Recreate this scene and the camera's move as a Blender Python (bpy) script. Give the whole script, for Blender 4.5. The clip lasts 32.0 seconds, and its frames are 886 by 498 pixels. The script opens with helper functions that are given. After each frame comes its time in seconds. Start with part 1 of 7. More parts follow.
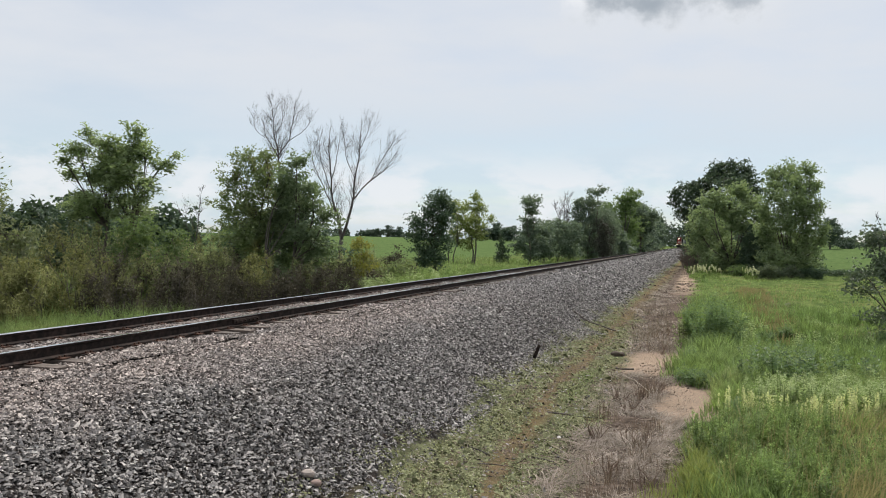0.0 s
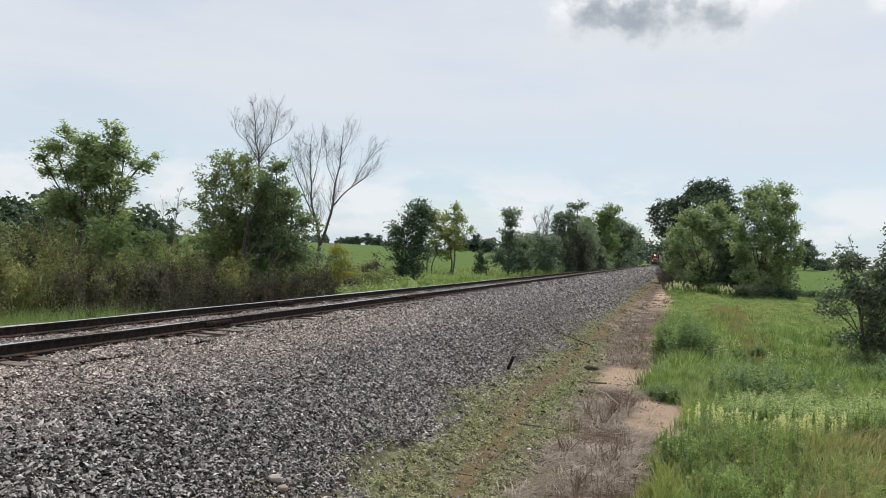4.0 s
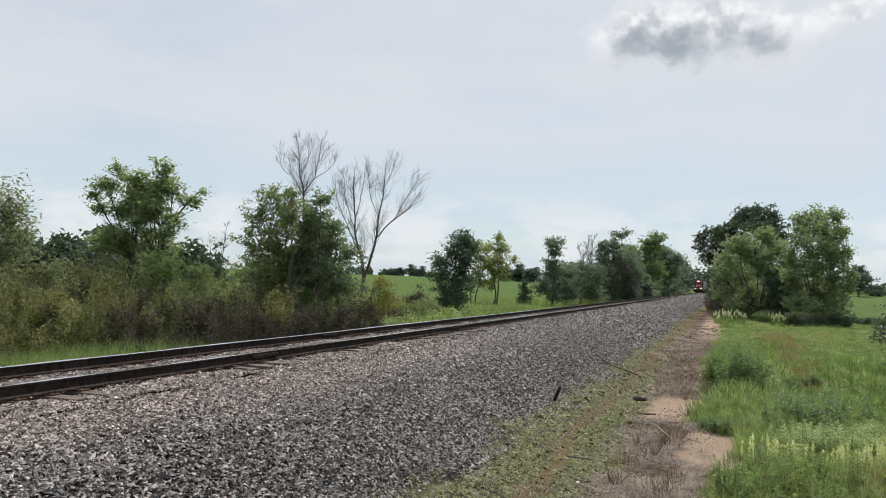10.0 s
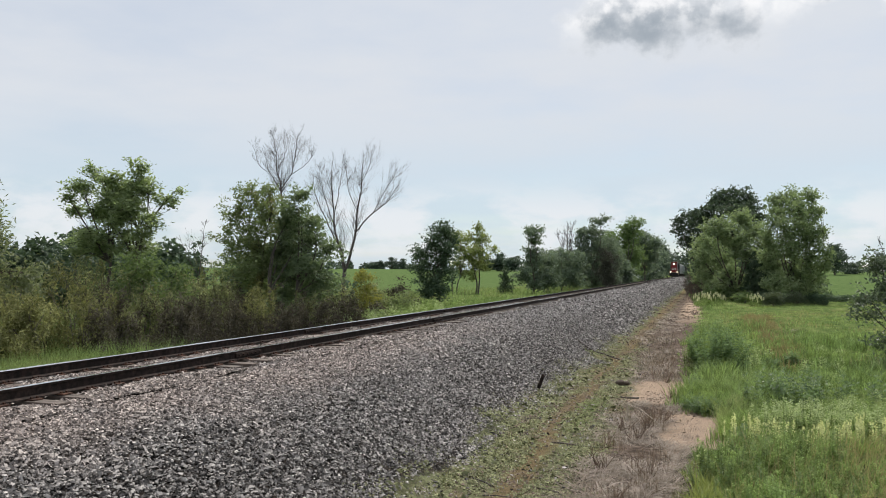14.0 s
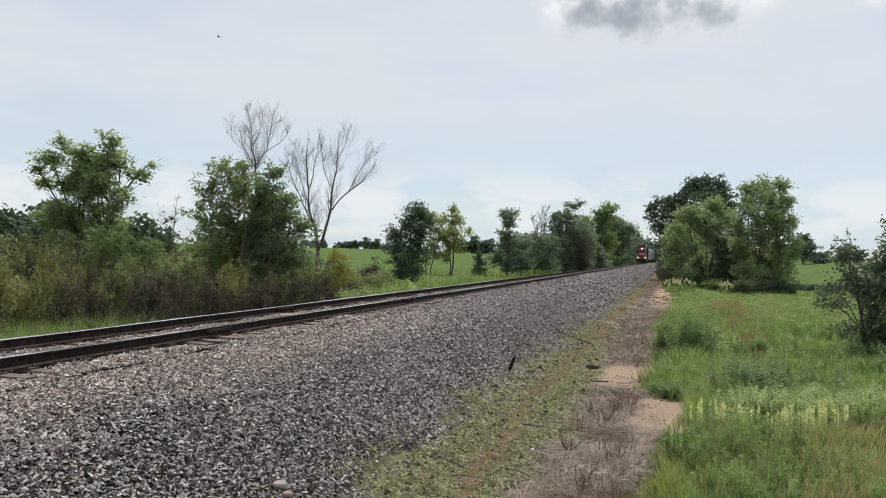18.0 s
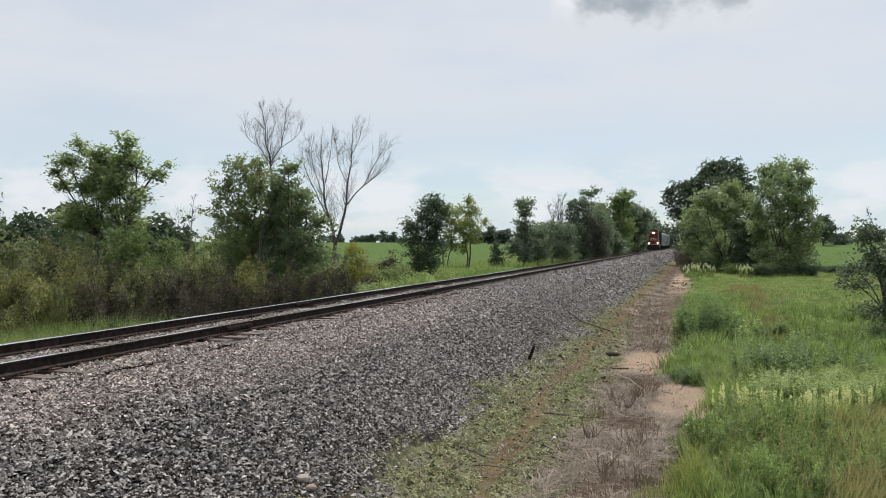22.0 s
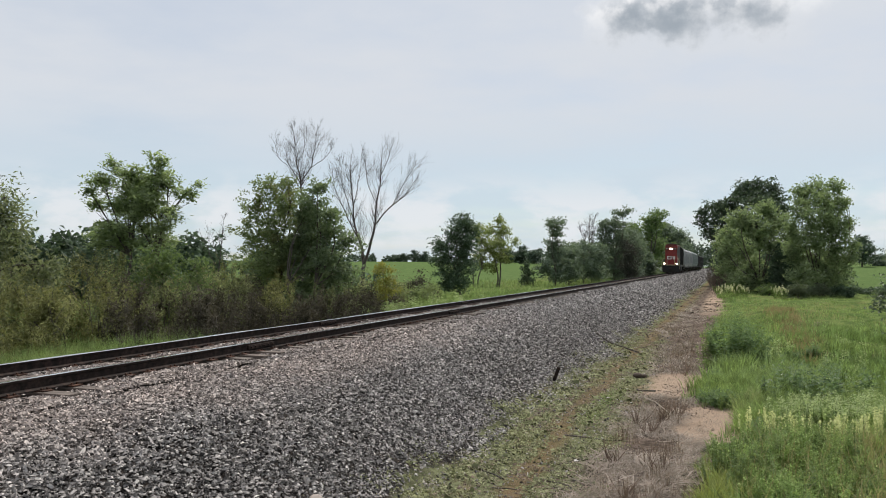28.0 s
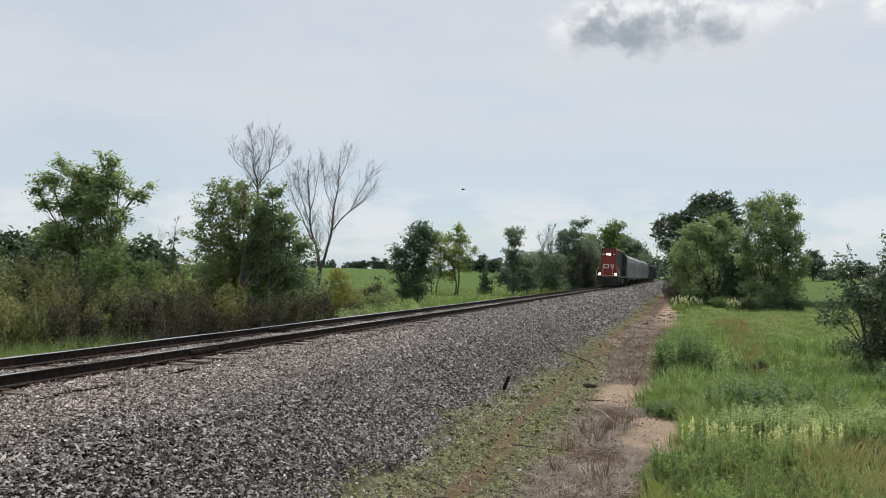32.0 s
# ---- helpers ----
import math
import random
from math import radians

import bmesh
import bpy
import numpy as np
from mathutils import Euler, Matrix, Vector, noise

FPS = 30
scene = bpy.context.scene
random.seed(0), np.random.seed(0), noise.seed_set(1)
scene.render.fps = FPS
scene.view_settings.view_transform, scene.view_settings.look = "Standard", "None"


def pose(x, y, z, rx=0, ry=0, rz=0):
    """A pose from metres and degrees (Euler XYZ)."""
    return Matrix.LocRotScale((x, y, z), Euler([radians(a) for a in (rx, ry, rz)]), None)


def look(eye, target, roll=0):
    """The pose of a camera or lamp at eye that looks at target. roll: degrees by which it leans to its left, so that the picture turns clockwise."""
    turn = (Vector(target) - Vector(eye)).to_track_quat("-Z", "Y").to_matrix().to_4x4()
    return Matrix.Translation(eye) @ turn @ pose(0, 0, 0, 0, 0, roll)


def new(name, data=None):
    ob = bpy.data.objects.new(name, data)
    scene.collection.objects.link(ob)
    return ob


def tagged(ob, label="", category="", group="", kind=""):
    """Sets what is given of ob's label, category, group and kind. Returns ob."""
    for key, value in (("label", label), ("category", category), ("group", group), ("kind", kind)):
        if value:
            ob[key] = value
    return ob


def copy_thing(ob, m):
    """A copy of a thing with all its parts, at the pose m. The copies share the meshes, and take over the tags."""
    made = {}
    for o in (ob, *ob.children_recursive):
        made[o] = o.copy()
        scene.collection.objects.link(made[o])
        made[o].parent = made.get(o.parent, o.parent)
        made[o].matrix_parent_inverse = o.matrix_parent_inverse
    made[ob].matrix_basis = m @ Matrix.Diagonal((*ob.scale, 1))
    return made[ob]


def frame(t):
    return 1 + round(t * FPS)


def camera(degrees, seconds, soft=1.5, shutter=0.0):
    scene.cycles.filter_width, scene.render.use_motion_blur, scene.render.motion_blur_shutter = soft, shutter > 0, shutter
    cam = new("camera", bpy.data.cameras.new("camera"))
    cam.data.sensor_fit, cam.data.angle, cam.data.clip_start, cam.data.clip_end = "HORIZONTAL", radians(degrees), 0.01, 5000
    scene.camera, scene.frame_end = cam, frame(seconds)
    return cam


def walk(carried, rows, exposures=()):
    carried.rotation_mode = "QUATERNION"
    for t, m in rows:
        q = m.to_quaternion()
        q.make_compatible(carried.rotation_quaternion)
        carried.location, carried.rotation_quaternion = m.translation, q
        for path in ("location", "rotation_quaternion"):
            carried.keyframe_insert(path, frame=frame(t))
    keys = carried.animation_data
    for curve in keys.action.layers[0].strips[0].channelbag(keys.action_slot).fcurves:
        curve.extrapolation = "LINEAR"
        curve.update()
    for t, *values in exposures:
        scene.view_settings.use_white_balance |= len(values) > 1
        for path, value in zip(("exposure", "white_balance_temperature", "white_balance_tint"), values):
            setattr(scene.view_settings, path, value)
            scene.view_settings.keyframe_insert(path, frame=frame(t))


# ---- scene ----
cam = camera(56.7, 32.0, soft=1.0)
PATH = [
    (0, (9.151, -0.002, 1.593), (3.206, 19.092, 1.335), 1.43),
    (0.5, (9.216, 0.043, 1.578), (3.283, 19.142, 1.407), 2.04),
    (1, (9.376, 0.105, 1.577), (3.481, 19.217, 1.470), 2.73),
    (1.5, (9.464, 0.149, 1.572), (3.630, 19.279, 1.625), 2.58),
    (2, (9.438, 0.157, 1.570), (3.323, 19.199, 1.524), 2.38),
    (2.5, (9.403, 0.121, 1.565), (3.576, 19.250, 1.221), 2.50),
    (3, (9.325, 0.079, 1.563), (3.907, 19.326, 1.110), 3.12),
    (3.5, (9.263, 0.050, 1.564), (3.924, 19.323, 1.299), 3.22),
    (4, (9.210, 0.004, 1.572), (3.737, 19.240, 1.579), 3.17),
    (4.5, (9.196, -0.017, 1.574), (3.501, 19.151, 1.967), 2.87),
    (6.5, (9.188, -0.009, 1.573), (3.477, 19.147, 2.239), 2.61),
    (7, (9.179, -0.029, 1.571), (3.295, 19.073, 2.266), 2.95),
    (7.5, (9.190, -0.040, 1.574), (3.086, 18.989, 2.389), 2.98),
    (8, (9.188, -0.042, 1.570), (2.983, 18.952, 2.432), 2.88),
    (8.5, (9.180, 0.003, 1.564), (2.984, 19.004, 2.325), 2.71),
    (9, (9.175, 0.004, 1.570), (2.891, 18.981, 2.198), 2.53),
    (9.5, (9.190, 0.020, 1.580), (2.759, 18.946, 2.247), 2.50),
    (10, (9.193, 0.016, 1.577), (2.688, 18.916, 2.274), 2.45),
    (10.5, (9.188, 0.021, 1.579), (2.607, 18.895, 2.266), 2.30),
    (11, (9.190, 0.011, 1.581), (2.587, 18.877, 2.282), 2.37),
    (11.5, (9.203, 0.007, 1.575), (2.695, 18.904, 2.316), 2.32),
    (12, (9.196, 0.006, 1.575), (2.878, 18.966, 2.330), 2.37),
    (12.5, (9.200, 0.005, 1.578), (3.139, 19.051, 2.302), 2.11),
    (13, (9.207, 0.000, 1.573), (3.316, 19.101, 2.256), 1.86),
    (13.5, (9.198, 0.009, 1.569), (3.256, 19.097, 2.156), 1.27),
    (14, (9.202, -0.011, 1.574), (3.160, 19.047, 2.079), 0.59),
    (14.5, (9.204, -0.039, 1.569), (3.202, 19.032, 2.110), 0.57),
    (15, (9.213, -0.027, 1.564), (3.411, 19.106, 2.068), 1.12),
    (15.5, (9.217, -0.028, 1.562), (3.749, 19.207, 1.899), 2.44),
    (17.5, (9.202, -0.037, 1.566), (3.740, 19.202, 1.661), 1.41),
    (18, (9.204, -0.009, 1.573), (3.767, 19.238, 1.635), 1.81),
    (18.5, (9.196, -0.003, 1.573), (3.708, 19.229, 1.669), 1.98),
    (19, (9.196, -0.007, 1.568), (3.525, 19.171, 1.640), 1.97),
    (19.5, (9.204, -0.001, 1.569), (3.427, 19.146, 1.578), 1.54),
    (20, (9.209, 0.016, 1.565), (3.371, 19.145, 1.527), 0.71),
    (20.5, (9.202, 0.025, 1.566), (3.320, 19.140, 1.494), 0.16),
    (21, (9.208, 0.016, 1.565), (3.360, 19.141, 1.449), 0.03),
    (21.5, (9.212, -0.001, 1.566), (3.349, 19.120, 1.413), 0.00),
    (22, (9.210, -0.001, 1.564), (3.383, 19.130, 1.414), 0.26),
    (22.5, (9.210, 0.003, 1.568), (3.764, 19.247, 1.490), 0.25),
    (23, (9.206, 0.029, 1.576), (4.036, 19.349, 1.695), 0.10),
    (23.5, (9.245, 0.125, 1.573), (4.073, 19.444, 1.804), -0.01),
    (24, (9.288, 0.157, 1.558), (4.015, 19.449, 1.530), -0.24),
    (24.5, (9.321, 0.159, 1.551), (3.726, 19.360, 1.399), -0.32),
    (25, (9.332, 0.197, 1.562), (3.143, 19.215, 1.628), -0.72),
    (25.5, (9.348, 0.181, 1.566), (2.717, 19.049, 1.763), -1.00),
    (27.5, (9.362, 0.143, 1.566), (3.216, 19.174, 1.782), 0.72),
    (28, (9.386, 0.118, 1.563), (2.820, 19.007, 1.885), 0.49),
    (28.5, (9.418, 0.151, 1.564), (2.459, 18.897, 1.988), 0.25),
    (29, (9.453, 0.163, 1.555), (2.270, 18.822, 2.087), 0.30),
    (29.5, (9.429, 0.147, 1.563), (2.147, 18.764, 2.193), 0.42),
    (30, (9.389, 0.123, 1.567), (2.608, 18.929, 2.179), 1.04),
    (30.5, (9.371, 0.103, 1.553), (3.447, 19.198, 2.113), 1.85),
    (31, (9.405, 0.137, 1.555), (3.962, 19.372, 2.185), 1.95),
    (31.5, (9.490, 0.208, 1.558), (4.123, 19.462, 2.259), 1.59),
    (32, (9.577, 0.272, 1.555), (3.920, 19.448, 2.083), 1.42),
]
walk(cam, [(t, look(eye, target, roll)) for t, eye, target, roll in PATH],
     [(0, 0.02), (3, 0.07), (4, 0.04), (7, -0.04), (15, 0.0), (19, 0.0), (23, -0.01), (28, -0.06), (32, -0.10)])

# ---- world, sun, exposure ----
SUN_WAY = Vector((0.06, 0.54, 0.84)).normalized()
SUN_UP = math.asin(SUN_WAY.z)
SUN_TURN = math.atan2(SUN_WAY.x, SUN_WAY.y)


def make_world():
    w = bpy.data.worlds.new("summer_sky")
    w.use_nodes = True
    nt = w.node_tree
    nt.nodes.clear()
    N, L = nt.nodes.new, nt.links.new

    def math_node(op, a, b=None, clamp=False):
        n = N("ShaderNodeMath")
        n.operation, n.use_clamp = op, clamp
        for i, v in enumerate((a, b)):
            if v is None:
                continue
            if isinstance(v, (int, float)):
                n.inputs[i].default_value = v
            else:
                L(v, n.inputs[i])
        return n.outputs[0]

    def ramp(v, lo, hi):
        n = N("ShaderNodeMapRange")
        n.interpolation_type = "SMOOTHSTEP"
        n.inputs[1].default_value, n.inputs[2].default_value = lo, hi
        L(v, n.inputs[0])
        return n.outputs[0]

    def mix(f, a, b):
        n = N("ShaderNodeMix")
        n.data_type = "RGBA"
        if isinstance(f, (int, float)):
            n.inputs[0].default_value = f
        else:
            L(f, n.inputs[0])
        for i, v in ((6, a), (7, b)):
            if isinstance(v, tuple):
                n.inputs[i].default_value = (*v, 1)
            else:
                L(v, n.inputs[i])
        return n.outputs[2]

    tc = N("ShaderNodeTexCoord")
    sep = N("ShaderNodeSeparateXYZ")
    L(tc.outputs["Generated"], sep.inputs[0])
    x, y, z = sep.outputs
    sky = N("ShaderNodeTexSky")
    sky.sky_type, sky.sun_disc = "NISHITA", False
    sky.sun_elevation, sky.sun_rotation = SUN_UP, SUN_TURN
    sky.air_density, sky.dust_density = 1.0, 0.6
    dim = N("ShaderNodeVectorMath")
    dim.operation = "SCALE"
    L(sky.outputs[0], dim.inputs[0])
    dim.inputs["Scale"].default_value = 0.11
    # place on a flat cloud layer
    den = math_node("ADD", math_node("ABSOLUTE", z), 0.10)
    px, py = math_node("DIVIDE", x, den), math_node("DIVIDE", y, den)
    flat = N("ShaderNodeCombineXYZ")
    L(px, flat.inputs[0]), L(py, flat.inputs[1])

    def noise_of(vec, scale, detail, rough=0.55):
        n = N("ShaderNodeTexNoise")
        n.inputs["Scale"].default_value, n.inputs["Detail"].default_value, n.inputs["Roughness"].default_value = scale, detail, rough
        L(vec, n.inputs["Vector"])
        return n.outputs[0]

    veil_n = noise_of(flat.outputs[0], 0.7, 6)
    veil = ramp(veil_n, 0.24, 0.60)
    low = ramp(z, 0.04, 0.20)
    veil_amount = math_node("ADD", math_node("MULTIPLY", veil, 0.36), math_node("ADD", math_node("MULTIPLY", low, 0.22), 0.46), True)
    veil_col = mix(ramp(z, 0.03, 0.22), VEIL_LOW, VEIL_HIGH)
    col = mix(veil_amount, dim.outputs[0], veil_col)
    # pale heaps low over the horizon
    stretch = N("ShaderNodeMapping")
    stretch.inputs["Scale"].default_value = (1, 1, 2.2)
    L(tc.outputs["Generated"], stretch.inputs[0])
    heap_n = noise_of(stretch.outputs[0], 8.0, 7)
    band = math_node("MULTIPLY", ramp(z, 0.005, 0.03), math_node("SUBTRACT", 1.0, ramp(z, 0.06, 0.12)))
    col = mix(math_node("MULTIPLY", ramp(heap_n, 0.44, 0.60), math_node("MULTIPLY", band, 0.8)), col, (0.84, 0.86, 0.89))
    # the grey heap cloud with its bright rim
    out = col
    ahead = math_node("GREATER_THAN", y, 0.05)
    gx, gz_ = math_node("DIVIDE", x, y), math_node("DIVIDE", z, y)
    cloud_at = N("ShaderNodeCombineXYZ")
    L(gx, cloud_at.inputs[0]), L(gz_, cloud_at.inputs[1])
    lump = math_node("SUBTRACT", noise_of(cloud_at.outputs[0], 20.0, 6, 0.55), 0.5)
    heap = math_node("SUBTRACT", noise_of(cloud_at.outputs[0], 48.0, 5, 0.5), 0.5)
    body, core = None, None
    for cx, cz, rx, rz, dark in CLOUDS:
        ux = math_node("DIVIDE", math_node("SUBTRACT", gx, cx), rx)
        uz = math_node("DIVIDE", math_node("SUBTRACT", gz_, cz), rz)
        r2 = math_node("SQRT", math_node("ADD", math_node("MULTIPLY", ux, ux), math_node("MULTIPLY", uz, uz)))
        puff = math_node("SUBTRACT", 1.0, r2)
        heart = math_node("MULTIPLY", math_node("SUBTRACT", puff, math_node("MULTIPLY", uz, 0.42)), dark)
        body = puff if body is None else math_node("MAXIMUM", body, puff)
        heart = math_node("MAXIMUM", heart, 0.0)
        core = heart if core is None else math_node("ADD", core, heart)
    rough = math_node("ADD", math_node("MULTIPLY", lump, 2.2), math_node("MULTIPLY", heap, 0.45))
    cover = math_node("MULTIPLY", ramp(math_node("ADD", body, rough), -0.34, 0.42), ahead)
    thick = ramp(math_node("ADD", core, math_node("MULTIPLY", rough, 1.9)), -0.05, 2.1)
    shade = mix(math_node("MULTIPLY", thick, 0.95), (0.80, 0.825, 0.865), (0.33, 0.38, 0.435))
    rim = math_node("MULTIPLY", ramp(math_node("ADD", math_node("MULTIPLY", heap, 1.7), math_node("MULTIPLY", lump, -2.2)), -0.22, 0.30), math_node("MULTIPLY", ramp(gz_, 0.272, 0.322), math_node("SUBTRACT", 1.0, math_node("MULTIPLY", thick, 0.55))))
    shade = mix(rim, shade, (0.99, 0.99, 1.0))
    out = mix(math_node("MULTIPLY", cover, 0.95), out, shade)
    bg = N("ShaderNodeBackground")
    bg.inputs[1].default_value = SKY_GAIN
    L(out, bg.inputs[0])
    o = N("ShaderNodeOutputWorld")
    L(bg.outputs[0], o.inputs[0])
    scene.world = w


VEIL_LOW, VEIL_HIGH = (0.60, 0.72, 0.82), (0.715, 0.752, 0.81)
SKY_GAIN = 1.0
# x and z for each metre ahead, half width, half height, darkness
CLOUDS = ((-0.118, 0.296, 0.050, 0.030, 1.0), (-0.088, 0.310, 0.056, 0.042, 1.15), (-0.052, 0.298, 0.058, 0.042, 1.25), (-0.020, 0.318, 0.042, 0.030, 0.7), (-0.004, 0.292, 0.036, 0.026, 0.7),
          (0.022, 0.296, 0.054, 0.038, 1.05), (0.066, 0.302, 0.040, 0.022, 0.45), (0.120, 0.316, 0.030, 0.012, 0.15), (0.160, 0.326, 0.03, 0.012, 0.1), (0.215, 0.302, 0.03, 0.018, 0.25))
make_world()
sun_data = bpy.data.lights.new("sun", "SUN")
sun_data.energy, sun_data.angle, sun_data.color = 4.6, radians(0.8), (1.0, 0.95, 0.87)
new("sun", sun_data).matrix_world = look(SUN_WAY * 100, (0, 0, 0))
scene.view_settings.exposure = 0.0


# ---- materials ----
class Nodes:
    """A node material with a principled shader, and short ways to wire it."""

    def __init__(self, name):
        self.mat = bpy.data.materials.new(name)
        self.mat.use_nodes = True
        self.t = self.mat.node_tree
        self.t.nodes.clear()
        self.out = self.t.nodes.new("ShaderNodeOutputMaterial")
        self.bsdf = self.add("ShaderNodeBsdfPrincipled")
        self.t.links.new(self.bsdf.outputs[0], self.out.inputs[0])

    def add(self, kind):
        return self.t.nodes.new(kind)

    def link(self, a, b):
        self.t.links.new(a, b)

    def put(self, node, key, v):
        if isinstance(v, tuple):
            node.inputs[key].default_value = (*v, 1) if len(v) == 3 and node.inputs[key].type == "RGBA" else v
        elif isinstance(v, (int, float)):
            node.inputs[key].default_value = v
        else:
            self.link(v, node.inputs[key])

    def coord(self):
        n = self.add("ShaderNodeNewGeometry")
        return n.outputs["Position"]

    def local(self):
        return self.add("ShaderNodeTexCoord").outputs["Object"]

    def noise(self, vec, scale, detail=4, rough=0.55, stretch=None):
        if stretch:
            m = self.add("ShaderNodeMapping")
            m.inputs["Scale"].default_value = stretch
            self.link(vec, m.inputs[0])
            vec = m.outputs[0]
        n = self.add("ShaderNodeTexNoise")
        n.inputs["Scale"].default_value, n.inputs["Detail"].default_value, n.inputs["Roughness"].default_value = scale, detail, rough
        self.link(vec, n.inputs["Vector"])
        return n.outputs[0]

    def ramp(self, v, lo, hi, smooth=True):
        n = self.add("ShaderNodeMapRange")
        n.interpolation_type = "SMOOTHSTEP" if smooth else "LINEAR"
        n.inputs[1].default_value, n.inputs[2].default_value = lo, hi
        self.link(v, n.inputs[0])
        return n.outputs[0]

    def mix(self, f, a, b):
        n = self.add("ShaderNodeMix")
        n.data_type = "RGBA"
        self.put(n, 0, f), self.put(n, 6, a), self.put(n, 7, b)
        return n.outputs[2]

    def calc(self, op, a, b):
        n = self.add("ShaderNodeMath")
        n.operation = op
        self.put(n, 0, a), self.put(n, 1, b)
        return n.outputs[0]

    def island(self):
        return self.add("ShaderNodeNewGeometry").outputs["Random Per Island"]

    def each(self):
        return self.add("ShaderNodeObjectInfo").outputs["Random"]

    def bump(self, h, strength, distance):
        n = self.add("ShaderNodeBump")
        n.inputs["Strength"].default_value, n.inputs["Distance"].default_value = strength, distance
        self.link(h, n.inputs["Height"])
        self.link(n.outputs[0], self.bsdf.inputs["Normal"])

    def base(self, colour, rough=0.8, metal=0.0, spec=None):
        self.put(self.bsdf, "Base Color", colour), self.put(self.bsdf, "Roughness", rough), self.put(self.bsdf, "Metallic", metal)
        if spec is not None:
            self.put(self.bsdf, "Specular IOR Level", spec)
        return self.mat


def leaf_mat(name, dark, light, old=None, vary=0.36, glow=0.35, rough=0.62, patch=0.9, sheen=0.22, mottle=0.0):
    """Leaves: every leaf a little different, with light coming through; old: colour of a share of turned leaves."""
    n = Nodes(name)
    c = n.mix(n.ramp(n.island(), 0.0, 1.0, False), dark, light)
    big = n.noise(n.coord(), patch, 3)
    if old:
        c = n.mix(n.calc("MULTIPLY", n.ramp(big, 0.53, 0.66), 1.0), c, n.mix(n.island(), old, tuple(0.6 * v for v in old)))
    c = n.mix(n.calc("MULTIPLY", n.ramp(n.noise(n.coord(), 2.7, 2), 0.35, 0.7), 0.35), c, tuple(1.25 * v for v in light))
    if mottle:
        clumps = n.calc("ADD", n.calc("MULTIPLY", n.ramp(n.noise(n.coord(), 3.2, 3), 0.36, 0.62), 2 * mottle), 1.0 - mottle)
        tone = n.add("ShaderNodeVectorMath")
        tone.operation = "SCALE"
        n.link(c, tone.inputs[0]), n.link(clumps, tone.inputs["Scale"])
        c = tone.outputs[0]
    own = n.add("ShaderNodeVectorMath")
    own.operation = "SCALE"
    n.link(c, own.inputs[0]), n.link(n.calc("ADD", n.calc("MULTIPLY", n.each(), vary), 1.0 - vary / 2), own.inputs["Scale"])
    c = own.outputs[0]
    n.base(c, rough, 0.0, sheen)
    tr = n.add("ShaderNodeBsdfTranslucent")
    warm = n.mix(0.5 if not mottle else 0.42, c, tuple(v * k for v, k in zip(light, (2.15, 2.3, 1.3))))
    n.link(warm, tr.inputs[0])
    mx = n.add("ShaderNodeMixShader")
    mx.inputs[0].default_value = glow
    n.link(n.bsdf.outputs[0], mx.inputs[1]), n.link(tr.outputs[0], mx.inputs[2])
    n.link(mx.outputs[0], n.out.inputs[0])
    return n.mat


def plain_mat(name, colour, rough=0.6, metal=0.0, dirt=0.25, scale=3.0, dirt_colour=(0.05, 0.04, 0.03)):
    n = Nodes(name)
    p = n.local()
    a = n.ramp(n.noise(p, scale, 5), 0.42, 0.7)
    b = n.ramp(n.noise(p, scale * 9, 3), 0.35, 0.75)
    c = n.mix(n.calc("MULTIPLY", a, dirt), colour, dirt_colour)
    c = n.mix(n.calc("MULTIPLY", b, dirt * 0.4), c, tuple(1.3 * v for v in colour))
    n.base(c, rough, metal)
    return n.mat


def bark_mat(name, dark, light):
    n = Nodes(name)
    p = n.coord()
    v = n.noise(p, 14.0, 5, 0.6, (1, 1, 0.22))
    c = n.mix(n.ramp(v, 0.35, 0.68), dark, light)
    c = n.mix(n.calc("MULTIPLY", n.ramp(n.noise(p, 1.6, 3), 0.45, 0.7), 0.4), c, dark)
    n.bump(v, 0.5, 0.02)
    return n.base(c, 0.9)


def glow_mat(name, colour, strength):
    n = Nodes(name)
    n.base((0.9, 0.9, 0.85), 0.3)
    n.put(n.bsdf, "Emission Color", colour), n.put(n.bsdf, "Emission Strength", strength)
    return n.mat


